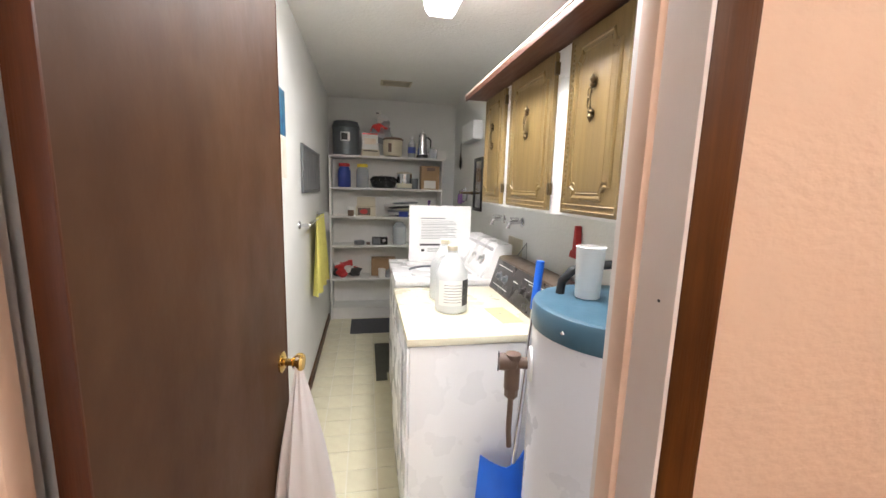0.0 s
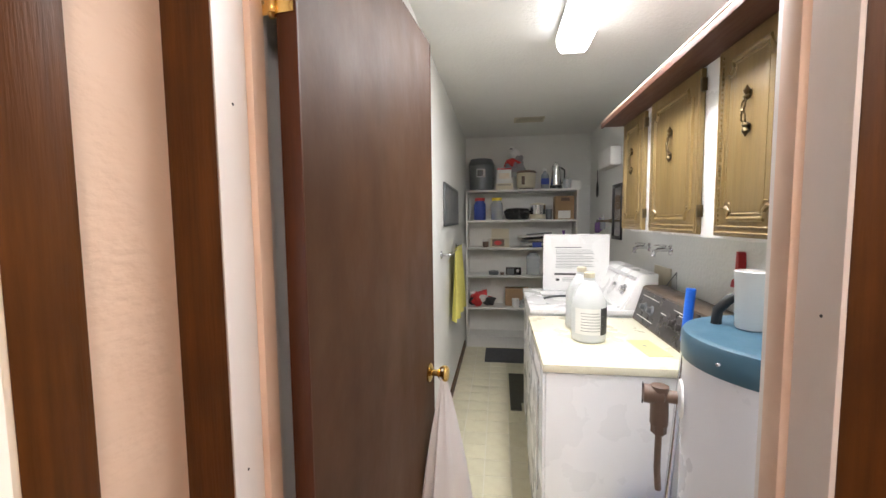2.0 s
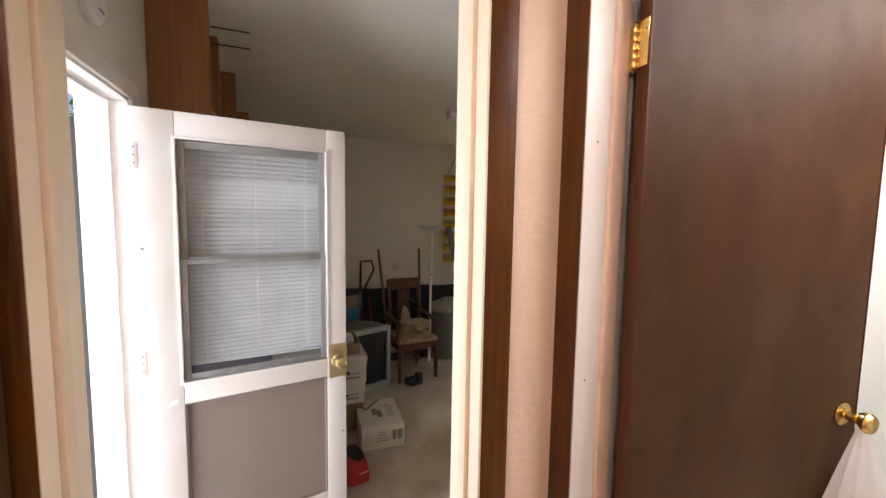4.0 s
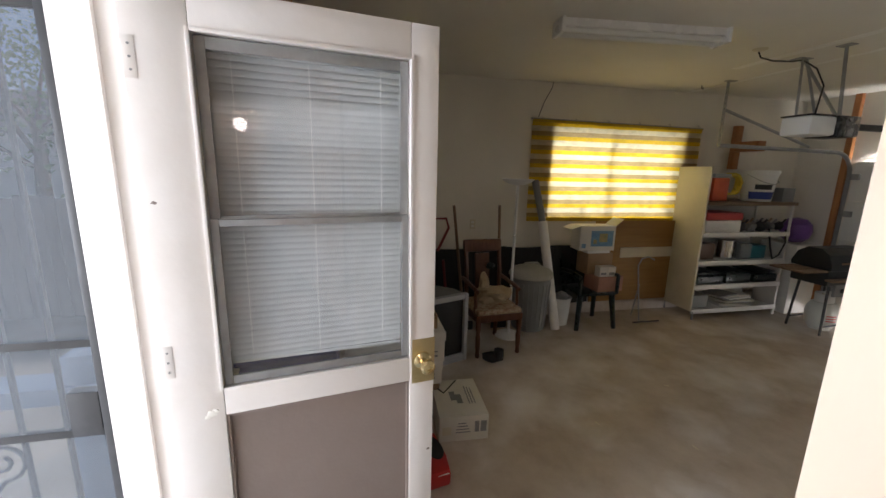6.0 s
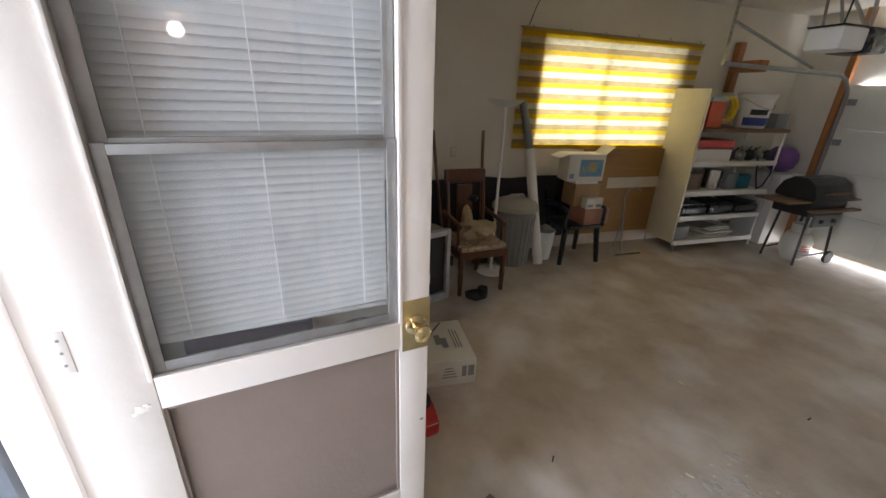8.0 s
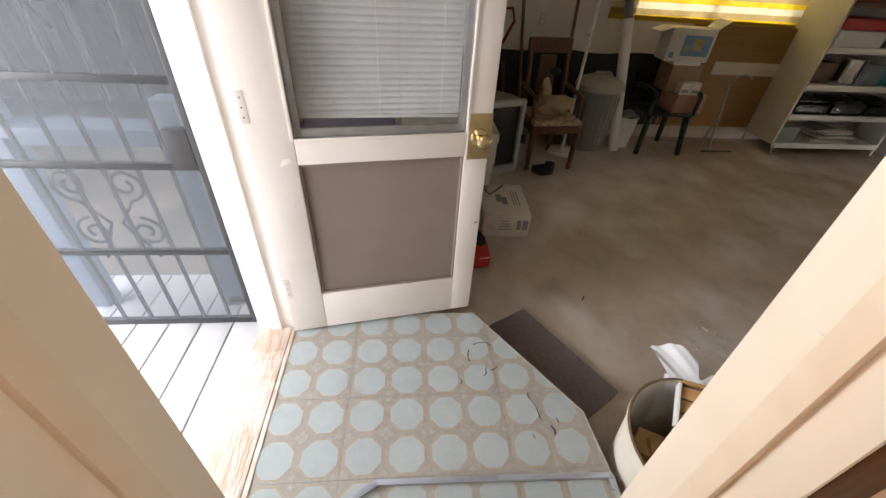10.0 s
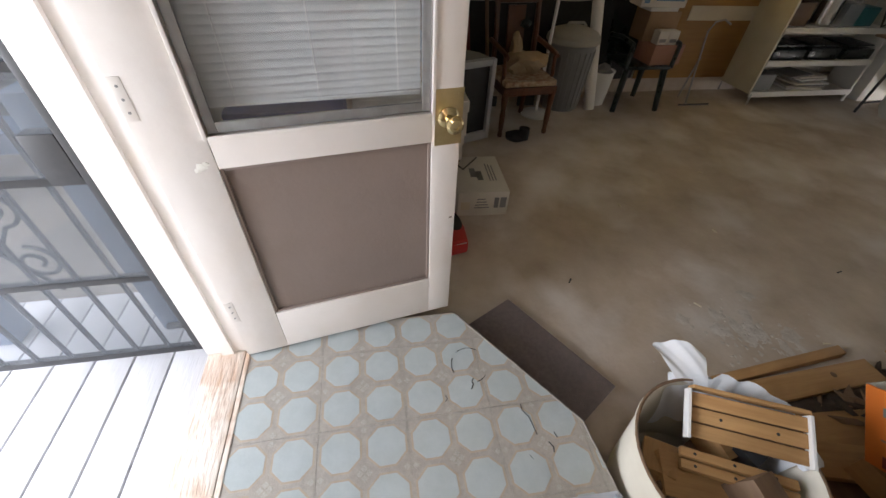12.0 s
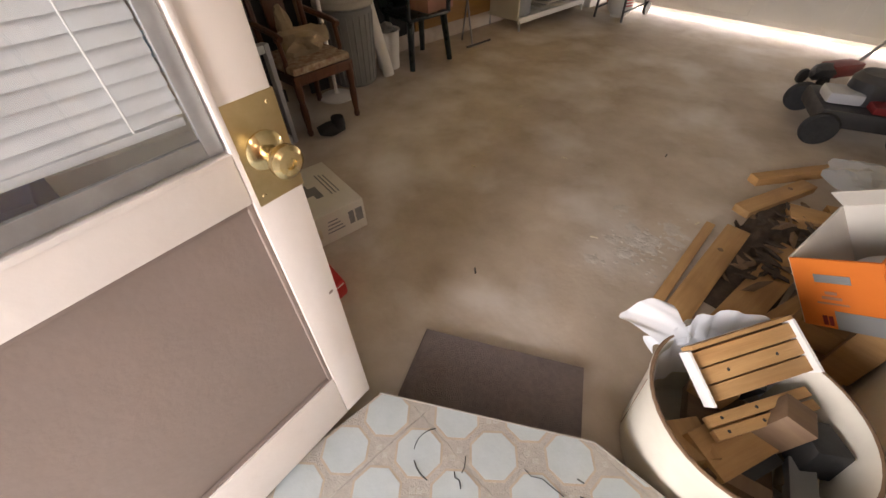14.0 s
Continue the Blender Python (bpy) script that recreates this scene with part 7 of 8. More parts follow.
for k, (z0, z1, mt, lb) in enumerate(((0.0, 0.24, M_CARDBOARD, "brown cardboard carton at the bottom of a stack"), (0.241, 0.425, M_BOXW, "white lidded file carton in a stack"), (0.426, 0.655, M_BOXW, "white lidded file carton near the top of a stack"))):
    q = thing("file_carton", (-3.06 + 0.02 * k, 0.10 + 0.012 * k, GF + z0), lb, "box", "stacked cartons")
    part("body", bx(-0.17, -0.20, 0, 0.16, 0.20, z1 - z0 - 0.002, bevel=0.003), mt, q)
    if k:
        part("lid", bx(-0.178, -0.206, z1 - z0 - 0.07, 0.168, 0.206, z1 - z0 - 0.001, bevel=0.003), mt, q)
        part("lettering", bx(0.1605, -0.05, 0.04, 0.1612, 0.15, 0.055).box(0.1605, 0.0, 0.075, 0.1612, 0.15, 0.085), M_INK, q)
    part("hand_hole", Mesh().lathe([(0.03, 0), (0.03, 0.001)], 14, m=pose(0.1605, 0.04, (z1 - z0) * 0.4, 0, 90, 0) @ Matrix.Diagonal((0.4, 1, 1, 1))), M_INKD, q)
q = thing("open_carton", (-3.06, 0.10, GF + 0.656), "open brown carton with crumpled paper on a stack", "box")
b = bx(-0.15, -0.18, 0, 0.14, -0.172, 0.12).box(-0.15, 0.172, 0, 0.14, 0.18, 0.10).box(-0.15, -0.172, 0, -0.142, 0.172, 0.12).box(0.132, -0.172, 0, 0.14, 0.172, 0.09).box(-0.142, -0.172, 0, 0.132, 0.172, 0.006)
part("body", b, M_CARDBOARD, q)
part("paper", Mesh().blob((0.0, 0.06, 0.09), (0.09, 0.08, 0.06), 3, 0.7, 3.3), M_PAPER, q)
part("paper", Mesh().blob((0.04, -0.08, 0.09), (0.08, 0.07, 0.06), 3, 0.7, 5.3), M_CARDBOARD, q)
rc = thing("red_case", (-2.35, 0.13, GF, 0, 0, 12), "red and black padded case on the concrete", "case")
part("body", Mesh().prism([(-0.17, -0.10), (0.10, -0.12), (0.165, -0.06), (0.165, 0.06), (0.05, 0.09), (-0.17, 0.10)], 0.0, 0.11, bevel=0.025), M_RED, rc)
part("opening", Mesh().lathe([(0.075, 0), (0.07, 0.006), (0.02, 0.004)], 20, m=pose(-0.04, 0.035, 0.108) @ Matrix.Diagonal((1.5, 0.75, 1, 1))), M_RUBBER, rc, "black opening")
part("piping", Mesh().tube([(0.16, -0.05, 0.085), (0.165, 0.05, 0.085), (0.05, 0.088, 0.085), (-0.16, 0.098, 0.085)], 0.004, 6), M_PAPER, rc)

# goods standing behind the open white door
M_DEEPBLUE = mat("deep_blue_plastic", (0.07, 0.075, 0.30), (0.055, 0.06, 0.24), 6, 0.5)
sb = thing("storage_bin", (-2.08, -0.545, GF), "tall blue plastic storage bin behind the open door", "bin")
part("body", Mesh().prism([(-0.17, -0.20), (0.17, -0.20), (0.17, 0.175), (-0.17, 0.175)], 0.0, 0.985, bevel=0.02), M_DEEPBLUE, sb)
part("lid", bx(-0.185, -0.215, 0.986, 0.185, 0.185, 1.02, bevel=0.01), M_DEEPBLUE, sb, "blue bin lid")
for k, (z0, z1) in enumerate(((0.0, 0.52), (0.521, 1.05))):
    rcb = thing("goods_carton", (-2.06, -0.20, GF + z0), "white carton with red oval print behind the door", "box", "cartons behind the door")
    part("body", bx(-0.16, -0.13, 0, 0.16, 0.13, z1 - z0 - 0.002, bevel=0.003), M_BOXW, rcb)
    part("print", Mesh().lathe([(0.09, 0), (0.088, 0.001)], 24, m=pose(0.1602, 0.02, 0.42, 0, 90, 0) @ Matrix.Diagonal((0.45, 1, 1, 1))), M_MAROON, rcb, "dark red oval print")

# steel shelf cabinet and its goods
cbn = thing("shelf_cabinet", (0, 0, 0), "cream steel shelf unit with wooden top shelf", "shelf")
part("side", bx(-4.655, 3.765, -0.255, -4.185, 3.79, 1.515, bevel=0.004), M_BEIGE, cbn, "cream steel side panel")
part("post", bx(-4.20, 5.07, GF + 0.001, -4.18, 5.095, 1.067), M_SHELFW, cbn)
part("post", bx(-4.655, 5.07, GF + 0.001, -4.635, 5.095, 1.067), M_SHELFW, cbn)
part("back", bx(-4.658, 3.79, -0.25, -4.652, 5.095, 1.06), M_SHELFW, cbn)
part("top_shelf", bx(-4.66, 3.792, 1.068, -4.165, 5.13, 1.108, bevel=0.003), M_WOODSLAT, cbn, "brown wooden top shelf")
for z in (0.725, 0.375, 0.07, -0.245):
    part("shelf", bx(-4.65, 3.792, z - 0.012, -4.20, 5.069, z), M_SHELFW, cbn)
    part("lip", bx(-4.199, 3.785, z - 0.045, -4.175, 5.10, z + 0.012, bevel=0.003), M_SHELFW, cbn)
for x, y in ((-4.185, 3.80), (-4.64, 3.80)):
    part("foot", bar((x + 0.012, y, GF + 0.001), (x, y, -0.255), 0.012, 8), M_GALV, cbn)
g2 = "goods on the garage shelves"
cl2 = thing("cooler_jug", (-4.40, 4.06, 1.109), "orange-red water cooler with pale lid", "cooler", g2)
part("body", bx(-0.11, -0.12, 0, 0.11, 0.11, 0.28, bevel=0.02), mat("orange_red_plastic", (0.58, 0.09, 0.02), (0.5, 0.07, 0.018), 6, 0.45), cl2)
part("lid", bx(-0.115, -0.125, 0.281, 0.115, 0.115, 0.33, bevel=0.012), M_TVSILVER, cl2)
yc = thing("yellow_hose", (-4.42, 4.30, 1.109), "yellow coiled hose on a brown hat", "hose", g2)
part("coil", Mesh().tube([(0.04 * math.sin(k * 0.7) + 0.02, 0.13 * math.cos(k * 0.5), 0.20 + 0.13 * math.sin(k * 0.5)) for k in range(52)], 0.018, 8), M_YELLOWPL, yc)
part("pad", Mesh().blob((0, 0.0, 0.045), (0.11, 0.13, 0.05), 2, 0.3, 2.0), M_TAN, yc)
wbk = thing("white_bucket", (-4.38, 4.71, 1.109), "white plastic bucket with blue printed label", "bucket", g2)
part("body", Mesh().lathe([(0.15, 0), (0.155, 0.01), (0.185, 0.32), (0.195, 0.325), (0.195, 0.345)], 30), M_PLASTIC_W, wbk)
part("lid", Mesh().lathe([(0.20, 0.345), (0.202, 0.355), (0.20, 0.38), (0.18, 0.382)], 30), M_PLASTIC_W, wbk)
part("label", Mesh().grid(12, 1, lambda u, v: Vector(((0.1585 + 0.014 * v) * math.cos(radians(-80 + 100 * u)), (0.1585 + 0.014 * v) * math.sin(radians(-80 + 100 * u)), 0.03 + 0.09 * v))), M_BLUE, wbk, "blue label band")
part("print", Mesh().grid(12, 1, lambda u, v: Vector(((0.175 + 0.006 * v) * math.cos(radians(-60 + 60 * u)), (0.175 + 0.006 * v) * math.sin(radians(-60 + 60 * u)), 0.15 + 0.06 * v))), M_INKD, wbk)
part("bail", Mesh().tube([(0, -0.2, 0.33), (0.16, -0.12, 0.24), (0.2, 0.0, 0.21), (0.16, 0.12, 0.24), (0, 0.2, 0.33)], 0.004, 6), M_GALV, wbk)
solo("dark_bin", bx(-0.15, -0.19, 0, 0.16, 0.19, 0.17, bevel=0.012).box(-0.06, -0.15, 0.1705, 0.0, -0.08, 0.27, bevel=0.006), M_BIN, "dark grey storage bin on the top shelf", "bin", g2, pose(-4.38, 5.02, 1.109) @ Matrix.Diagonal((1, 0.5, 1, 1)))
ck = thing("picnic_cooler", (-4.40, 4.12, 0.726), "white picnic cooler with red lid", "cooler", g2)
part("body", bx(-0.16, -0.26, 0, 0.17, 0.26, 0.15, bevel=0.015), M_PLASTIC_W, ck)
part("lid", bx(-0.17, -0.27, 0.151, 0.18, 0.27, 0.25, bevel=0.03), mat("coral_red_plastic", (0.55, 0.07, 0.06), (0.48, 0.06, 0.05), 6, 0.45), ck)
random.seed(21)
for k in range(9):
    solo("power_tool", Mesh().blob((0, 0, 0.06), (random.uniform(0.05, 0.09), random.uniform(0.04, 0.07), 0.06), 2, 0.6, k * 2.1).tube([(0, 0, 0.06), (0.05, 0.04, 0.16)], 0.012, 6), (M_IRON, M_BIN, M_GALV, M_TAN)[k % 4], "dusty workshop tool among others on a shelf", "tool", g2, pose(-4.32 - 0.12 * (k % 2), 4.48 + 0.075 * k, 0.726))
solo("black_strap", Mesh().tube([(-4.20, 4.78, 0.78), (-4.16, 4.80, 0.55), (-4.155, 4.86, 0.40), (-4.155, 4.95, 0.44), (-4.16, 5.03, 0.60), (-4.20, 5.05, 0.76)], 0.010, 6), M_RUBBER, "black strap looped over the shelf edge", "strap", g2)
solo("brown_case", bx(-0.12, -0.12, 0, 0.12, 0.12, 0.2, bevel=0.01), M_BROWNVALVE, "dark brown case on a shelf", "case", g2, pose(-4.42, 4.0, 0.376))
solo("steel_canister", Mesh().lathe([(0.11, 0), (0.115, 0.005), (0.115, 0.24), (0.105, 0.25)], 26), M_CHROME, "shiny steel canister on a shelf", "canister", g2, pose(-4.36, 4.34, 0.376))
solo("clear_box", bx(-0.1, -0.09, 0, 0.1, 0.09, 0.2, bevel=0.01), M_CLEAR, "clear plastic storage box", "box", g2, pose(-4.36, 4.56, 0.376))
solo("teal_box", bx(-0.1, -0.12, 0, 0.1, 0.12, 0.17, bevel=0.012), mat("teal_plastic", (0.03, 0.17, 0.22), (0.025, 0.14, 0.18), 6, 0.45), "teal plastic box on a shelf", "box", g2, pose(-4.38, 4.78, 0.376))
for k in range(3):
    solo("plant_tray", bx(-0.18, -0.19, 0, 0.17, 0.19, 0.10 + 0.02 * (k % 2), bevel=0.006).box(-0.16, -0.17, 0.125, 0.15, 0.17, 0.14, bevel=0.003), M_GREENPL, "dark green plastic tray on a low shelf", "tray", g2, pose(-4.40, 4.05 + 0.43 * k, 0.071))
solo("grey_tin_box", bx(-0.14, -0.12, 0, 0.14, 0.12, 0.17, bevel=0.01), M_BIN, "grey tin box on the lowest shelf", "box", g2, pose(-4.38, 3.95, -0.244))
random.seed(3)
for k in range(9):
    solo("newspaper", bx(-0.13, -0.19, 0, 0.13, 0.19, 0.016, bevel=0.001), (M_PAPER, M_BOXW, M_INK)[k % 3], "folded newspaper in a loose pile on the lowest shelf", "newspaper", g2, pose(-4.36 + random.uniform(-0.02, 0.04), 4.40 + random.uniform(-0.06, 0.22), -0.244 + k * 0.0172, 0, 0, random.uniform(-18, 18)))
solo("crate", bx(-4.62, 5.24, GF + 0.001, -4.16, 5.67, 0.56, bevel=0.004), M_SHELFW, "pale painted crate in the garage corner", "crate")
solo("purple_ball", Mesh().lathe([(0.01, 0), (0.09, 0.018), (0.15, 0.07), (0.175, 0.165), (0.16, 0.25), (0.10, 0.315), (0.01, 0.335)], 28), M_PURPLE, "dark purple ball on the crate", "ball", m=pose(-4.36, 5.44, 0.561))
solo("white_card", bx(0, 0, 0, 0.012, 0.2, 0.26, bevel=0.002), M_PAPER, "white card standing behind the ball", "card", m=pose(-4.58, 5.46, 0.561))

# barbecue and gas bottle
gr = thing("gas_barbecue", (0, 0, 0), "black gas barbecue with wooden side shelves", "barbecue")
part("firebox", bx(-3.90, 4.83, 0.22, -3.50, 5.42, 0.40, bevel=0.03), M_GRILLBLK, gr)
part("lid", Mesh().prism([(-0.21, 0.0), (-0.215, 0.05), (-0.16, 0.17), (-0.06, 0.235), (0.08, 0.235), (0.17, 0.17), (0.215, 0.05), (0.21, 0.0)], -0.30, 0.30, m=pose(-3.70, 5.125, 0.405, 90, 0, 0), bevel=0.012), M_GRILLBLK, gr, "black domed lid")
part("handle", Mesh().tube([(-3.47, 4.93, 0.49), (-3.44, 4.95, 0.50), (-3.44, 5.30, 0.50), (-3.47, 5.32, 0.49)], 0.012, 8), M_WOODSLAT, gr)
for k in range(3):
    part("shelf_slat", bx(-3.88 + 0.13 * k, 4.47, 0.385, -3.77 + 0.13 * k, 4.82, 0.405, bevel=0.003), M_WOODSLAT, gr)
    part("shelf_slat", bx(-3.88 + 0.13 * k, 5.43, 0.385, -3.77 + 0.13 * k, 5.69, 0.405, bevel=0.003), M_WOODSLAT, gr)
part("shelf_slat", bx(-3.485, 4.75, 0.30, -3.40, 5.50, 0.32, bevel=0.003), M_WOODSLAT, gr, "wooden front shelf slat")
for p0, p1 in (((-3.88, 4.905, GF), (-3.84, 4.93, 0.30)), ((-3.51, 4.90, GF), (-3.56, 4.95, 0.30)), ((-3.88, 5.40, GF + 0.07), (-3.84, 5.36, 0.30)), ((-3.50, 5.40, GF + 0.07), (-3.56, 5.36, 0.30))):
    part("leg", bar(p0, p1, 0.014, 8), M_IRON, gr)
part("cross_bar", bar((-3.88, 4.91, GF + 0.10), (-3.88, 5.38, GF + 0.12), 0.011, 8), M_IRON, gr)
part("cross_bar", bar((-3.52, 4.91, GF + 0.10), (-3.51, 5.38, GF + 0.12), 0.011, 8), M_IRON, gr)
part("control_panel", bx(-3.52, 4.95, 0.10, -3.49, 5.35, 0.24, bevel=0.006), M_BIN, gr)
for y in (5.05, 5.25):
    part("knob", Mesh().lathe([(0.025, 0), (0.02, 0.025)], 14, m=pose(-3.489, y, 0.17, 0, 90, 0)), M_IRON, gr)
for x in (-3.90, -3.475):
    wl = part("wheel", Mesh().lathe([(0.05, -0.015), (0.072, -0.015), (0.076, 0), (0.072, 0.015), (0.05, 0.015)], 24, m=pose(x, 5.41, GF + 0.077, 0, 90, 0)), M_TYRE, gr)
    part("hub", Mesh().lathe([(0.048, -0.012), (0.049, 0), (0.048, 0.012)], 20, m=pose(x, 5.41, GF + 0.077, 0, 90, 0)), M_PLASTIC_W, wl)
tk2 = thing("propane_tank", (-3.70, 5.16, GF), "white propane gas bottle under the barbecue", "gas bottle")
part("body", Mesh().lathe([(0.10, 0.0), (0.10, 0.03), (0.12, 0.035), (0.152, 0.10), (0.155, 0.20), (0.15, 0.26), (0.11, 0.33), (0.03, 0.35)], 30), M_TANKW, tk2)
part("collar", Mesh().lathe([(0.085, 0.33), (0.09, 0.34), (0.095, 0.44), (0.085, 0.44), (0.08, 0.34)], 24, closed=True), M_TANKW, tk2)
part("valve", Mesh().lathe([(0.022, 0.35), (0.022, 0.40), (0.035, 0.405), (0.035, 0.425)], 14), M_OLDBRASS, tk2)
b = Mesh()
for k in range(3):
    b.grid(10, 1, lambda u, v, k=k: Vector((0.1565 * math.cos(radians(-40 + 40 * u)), 0.1565 * math.sin(radians(-40 + 40 * u)), 0.13 + 0.03 * k + 0.014 * v)))
part("lettering", b, M_RED, tk2, "red printed lettering")

# fibre drum full of wood offcuts beside the landing
dm = thing("fibre_drum", (-0.826, 0.685, GF), "cream fibre drum filled with wood offcuts", "drum")
part("shell", Mesh().lathe([(0.230, 0.0), (0.238, 0.005), (0.256, 0.355), (0.263, 0.36), (0.263, 0.372), (0.256, 0.374), (0.248, 0.36), (0.230, 0.02), (0.01, 0.015)], 44), M_DRUM, dm, "cream fibre drum wall")
b = Mesh()
b.grid(30, 5, lambda u, v: Vector((math.cos(math.pi * (0.42 + 0.5 * u)) * (0.232 + 0.03 * math.sin(math.pi * v)) * (1 + 0.03 * math.sin(u * 40)), math.sin(math.pi * (0.42 + 0.5 * u)) * (0.232 + 0.035 * math.sin(math.pi * v)), 0.345 + 0.105 * math.sin(math.pi * v) * math.sin(math.pi * (0.06 + 0.88 * u)) ** 0.6 + 0.009 * math.sin(u * 31 + 3 * v))))
b.grid(24, 8, lambda u, v: Vector(((0.243 - 0.028 * v - 0.006 * math.sin(31 * u + 4 * v)) * math.cos(math.pi * (0.45 + 0.62 * u)), (0.243 - 0.028 * v - 0.006 * math.sin(31 * u + 4 * v)) * math.sin(math.pi * (0.45 + 0.62 * u)), 0.372 - 0.20 * v + 0.008 * math.sin(17 * u))))
solo("bin_liner", b, M_LINER, "white plastic liner over the drum rim", "bag", m=pose(-0.826, 0.685, GF))
part("rim", Mesh().lathe([(0.2565, 0.3745), (0.2625, 0.3728), (0.2630, 0.3765), (0.2575, 0.3785), (0.2525, 0.376)], 44, closed=True), M_WOODSLAT, dm, "worn brown paper edge of the drum rim")
part("seam", Mesh().tube([(0.2385 * math.cos(3.5), 0.2385 * math.sin(3.5), 0.01), (0.2565 * math.cos(3.55), 0.2565 * math.sin(3.55), 0.355)], 0.0014, 5), M_WOODSLAT, dm, "dark vertical seam of the drum")
g3 = "wood offcuts in the drum"
dx, dy = -0.815, 0.685
tray = thing("slatted_tray", (-0.904, 0.785, GF + 0.405, 26, -6, 62), "small pine slatted tray standing in the drum", "tray", g3)
for k in range(3):
    part("slat", bx(-0.155, -0.075 + k * 0.046, 0.003 * k, 0.155, -0.034 + k * 0.046, 0.014 + 0.003 * k, bevel=0.002), M_TIMBER, tray)
part("backing", bx(-0.153, -0.073, -0.008, 0.153, 0.062, -0.001), M_WOODSLAT, tray, "dark brown tray bottom")
part("side_rail", bx(-0.165, -0.082, -0.01, -0.1555, 0.066, 0.034, bevel=0.002), M_PAPER, tray)
part("side_rail", bx(0.1555, -0.082, -0.01, 0.165, 0.066, 0.034, bevel=0.002), M_PAPER, tray)
part("back_rail", bx(-0.155, 0.0665, -0.01, 0.155, 0.078, 0.042, bevel=0.002), M_TIMBER, tray)
for x in (-0.07, 0.08):
    part("nail_hole", Mesh().lathe([(0.005, 0), (0.004, 0.001)], 8, m=pose(x, -0.008, 0.0172)), M_BLACK, tray)
for k in range(2):
    b = bx(-0.16, -0.014, -0.01, 0.16, 0.014, 0.012, bevel=0.002)
    for x in (-0.12, -0.01, 0.10):
        b.lathe([(0.005, 0), (0.004, 0.0008)], 8, mi=1, m=pose(x, 0, 0.0122))
    solo("pine_strip", b, [M_TIMBER, M_BLACK], "pine strip with nail holes in the drum", "offcut", g3, pose(dx + 0.0 + 0.03 * k, dy + 0.055 - 0.014 * k, GF + 0.315 - 0.012 * k, 6, -2, 62))
random.seed(17)
for k, (x, y, z, l, w, h, rx, ry, rz, mt) in enumerate(((-0.043, -0.003, 0.255, 0.25, 0.13, 0.03, 6, 6, -20, M_TIMBER), (0.070, -0.065, 0.295, 0.09, 0.08, 0.13, 14, 10, 10, M_WOODSLAT), (0.08, -0.150, 0.265, 0.10, 0.09, 0.11, 5, 12, 40, M_BLACK), (-0.08, -0.05, 0.215, 0.22, 0.07, 0.06, 0, 5, -20, M_IRON), (0.04, -0.16, 0.20, 0.14, 0.07, 0.06, 10, 0, 10, M_TAN), (0.0, 0.0, 0.16, 0.30, 0.22, 0.06, 0, 0, 20, M_WOODSLAT), (0.13, 0.10, 0.22, 0.12, 0.10, 0.10, 10, 10, 10, M_TIMBER), (-0.13, 0.07, 0.22, 0.12, 0.10, 0.10, -10, 10, 50, M_TIMBER), (0.12, -0.15, 0.24, 0.13, 0.07, 0.07, 5, -12, 75, M_WOODSLAT), (-0.03, -0.17, 0.23, 0.15, 0.06, 0.05, -8, 6, 15, M_BIN), (-0.15, -0.05, 0.24, 0.14, 0.05, 0.06, 12, 6, 100, M_WOODSLAT), (0.17, 0.05, 0.25, 0.08, 0.07, 0.12, 8, -10, 20, M_IRON))):
    solo("wood_offcut", bx(-l / 2, -w / 2, -h / 2, l / 2, w / 2, h / 2, bevel=0.004), mt, "short wood offcut lying in the drum", "offcut", g3, pose(dx - y, dy + x, GF + z, rx, ry, rz + 90))


def bag_tail(u, v):
    """A pinched plastic bag end that fans out past the drum rim."""
    base = Vector((-1.065, 0.735, GF + 0.372))
    tip = Vector((-1.245, 0.66, 0.045)).lerp(Vector((-1.145, 0.80, 0.095)), u)
    v *= 1 - 0.22 * abs(2 * u - 1) ** 3
    p = (base + Vector((0.05 * (u - 0.5), 0.09 * (u - 0.5), 0.0))).lerp(tip, v)
    w = v * (1 - 0.25 * v)
    return p + Vector((0.006 * math.sin(9 * u + 5 * v), 0.006 * math.cos(8 * u + 4 * v), 0.016 * math.sin(7 * u + 4 * v) + 0.005 * math.sin(19 * u + 13 * v))) * w


def bag_skirt(u, v):
    """The rest of the bag, hanging down outside the drum."""
    a = math.pi * (0.80 + 0.17 * u)
    r = 0.272 + 0.035 * math.sin(math.pi * v) + 0.010 * math.sin(23 * u + 6 * v)
    return Vector((-0.826 + r * math.cos(a), 0.685 + r * math.sin(a), GF + 0.378 - 0.15 * v * (0.7 + 0.3 * math.sin(5 * u + 1))))


b = Mesh().grid(26, 12, bag_tail)
b.grid(22, 10, bag_skirt)
solo("crumpled_bag", b, M_LINER, "crumpled white plastic bag end hanging over the drum rim", "bag")

# timber pile along the house wall
g4 = "timber pile"


def timber(x0, y0, x1, y1, w, h, z, lab, mt=None, tilt=0.0):
    l = math.hypot(x1 - x0, y1 - y0)
    b = bx(0, -w / 2, 0, l, w / 2, h, bevel=0.004)
    if w > 0.08:
        b.lathe([(0.014, 0), (0.012, 0.0006)], 10, mi=1, m=pose(l * 0.72, 0.01, h))
    solo("timber", b, [mt or M_TIMBER, M_WOODSLAT], lab, "timber", g4, pose(x0, y0, GF + z, 0, tilt, math.degrees(math.atan2(y1 - y0, x1 - x0))))


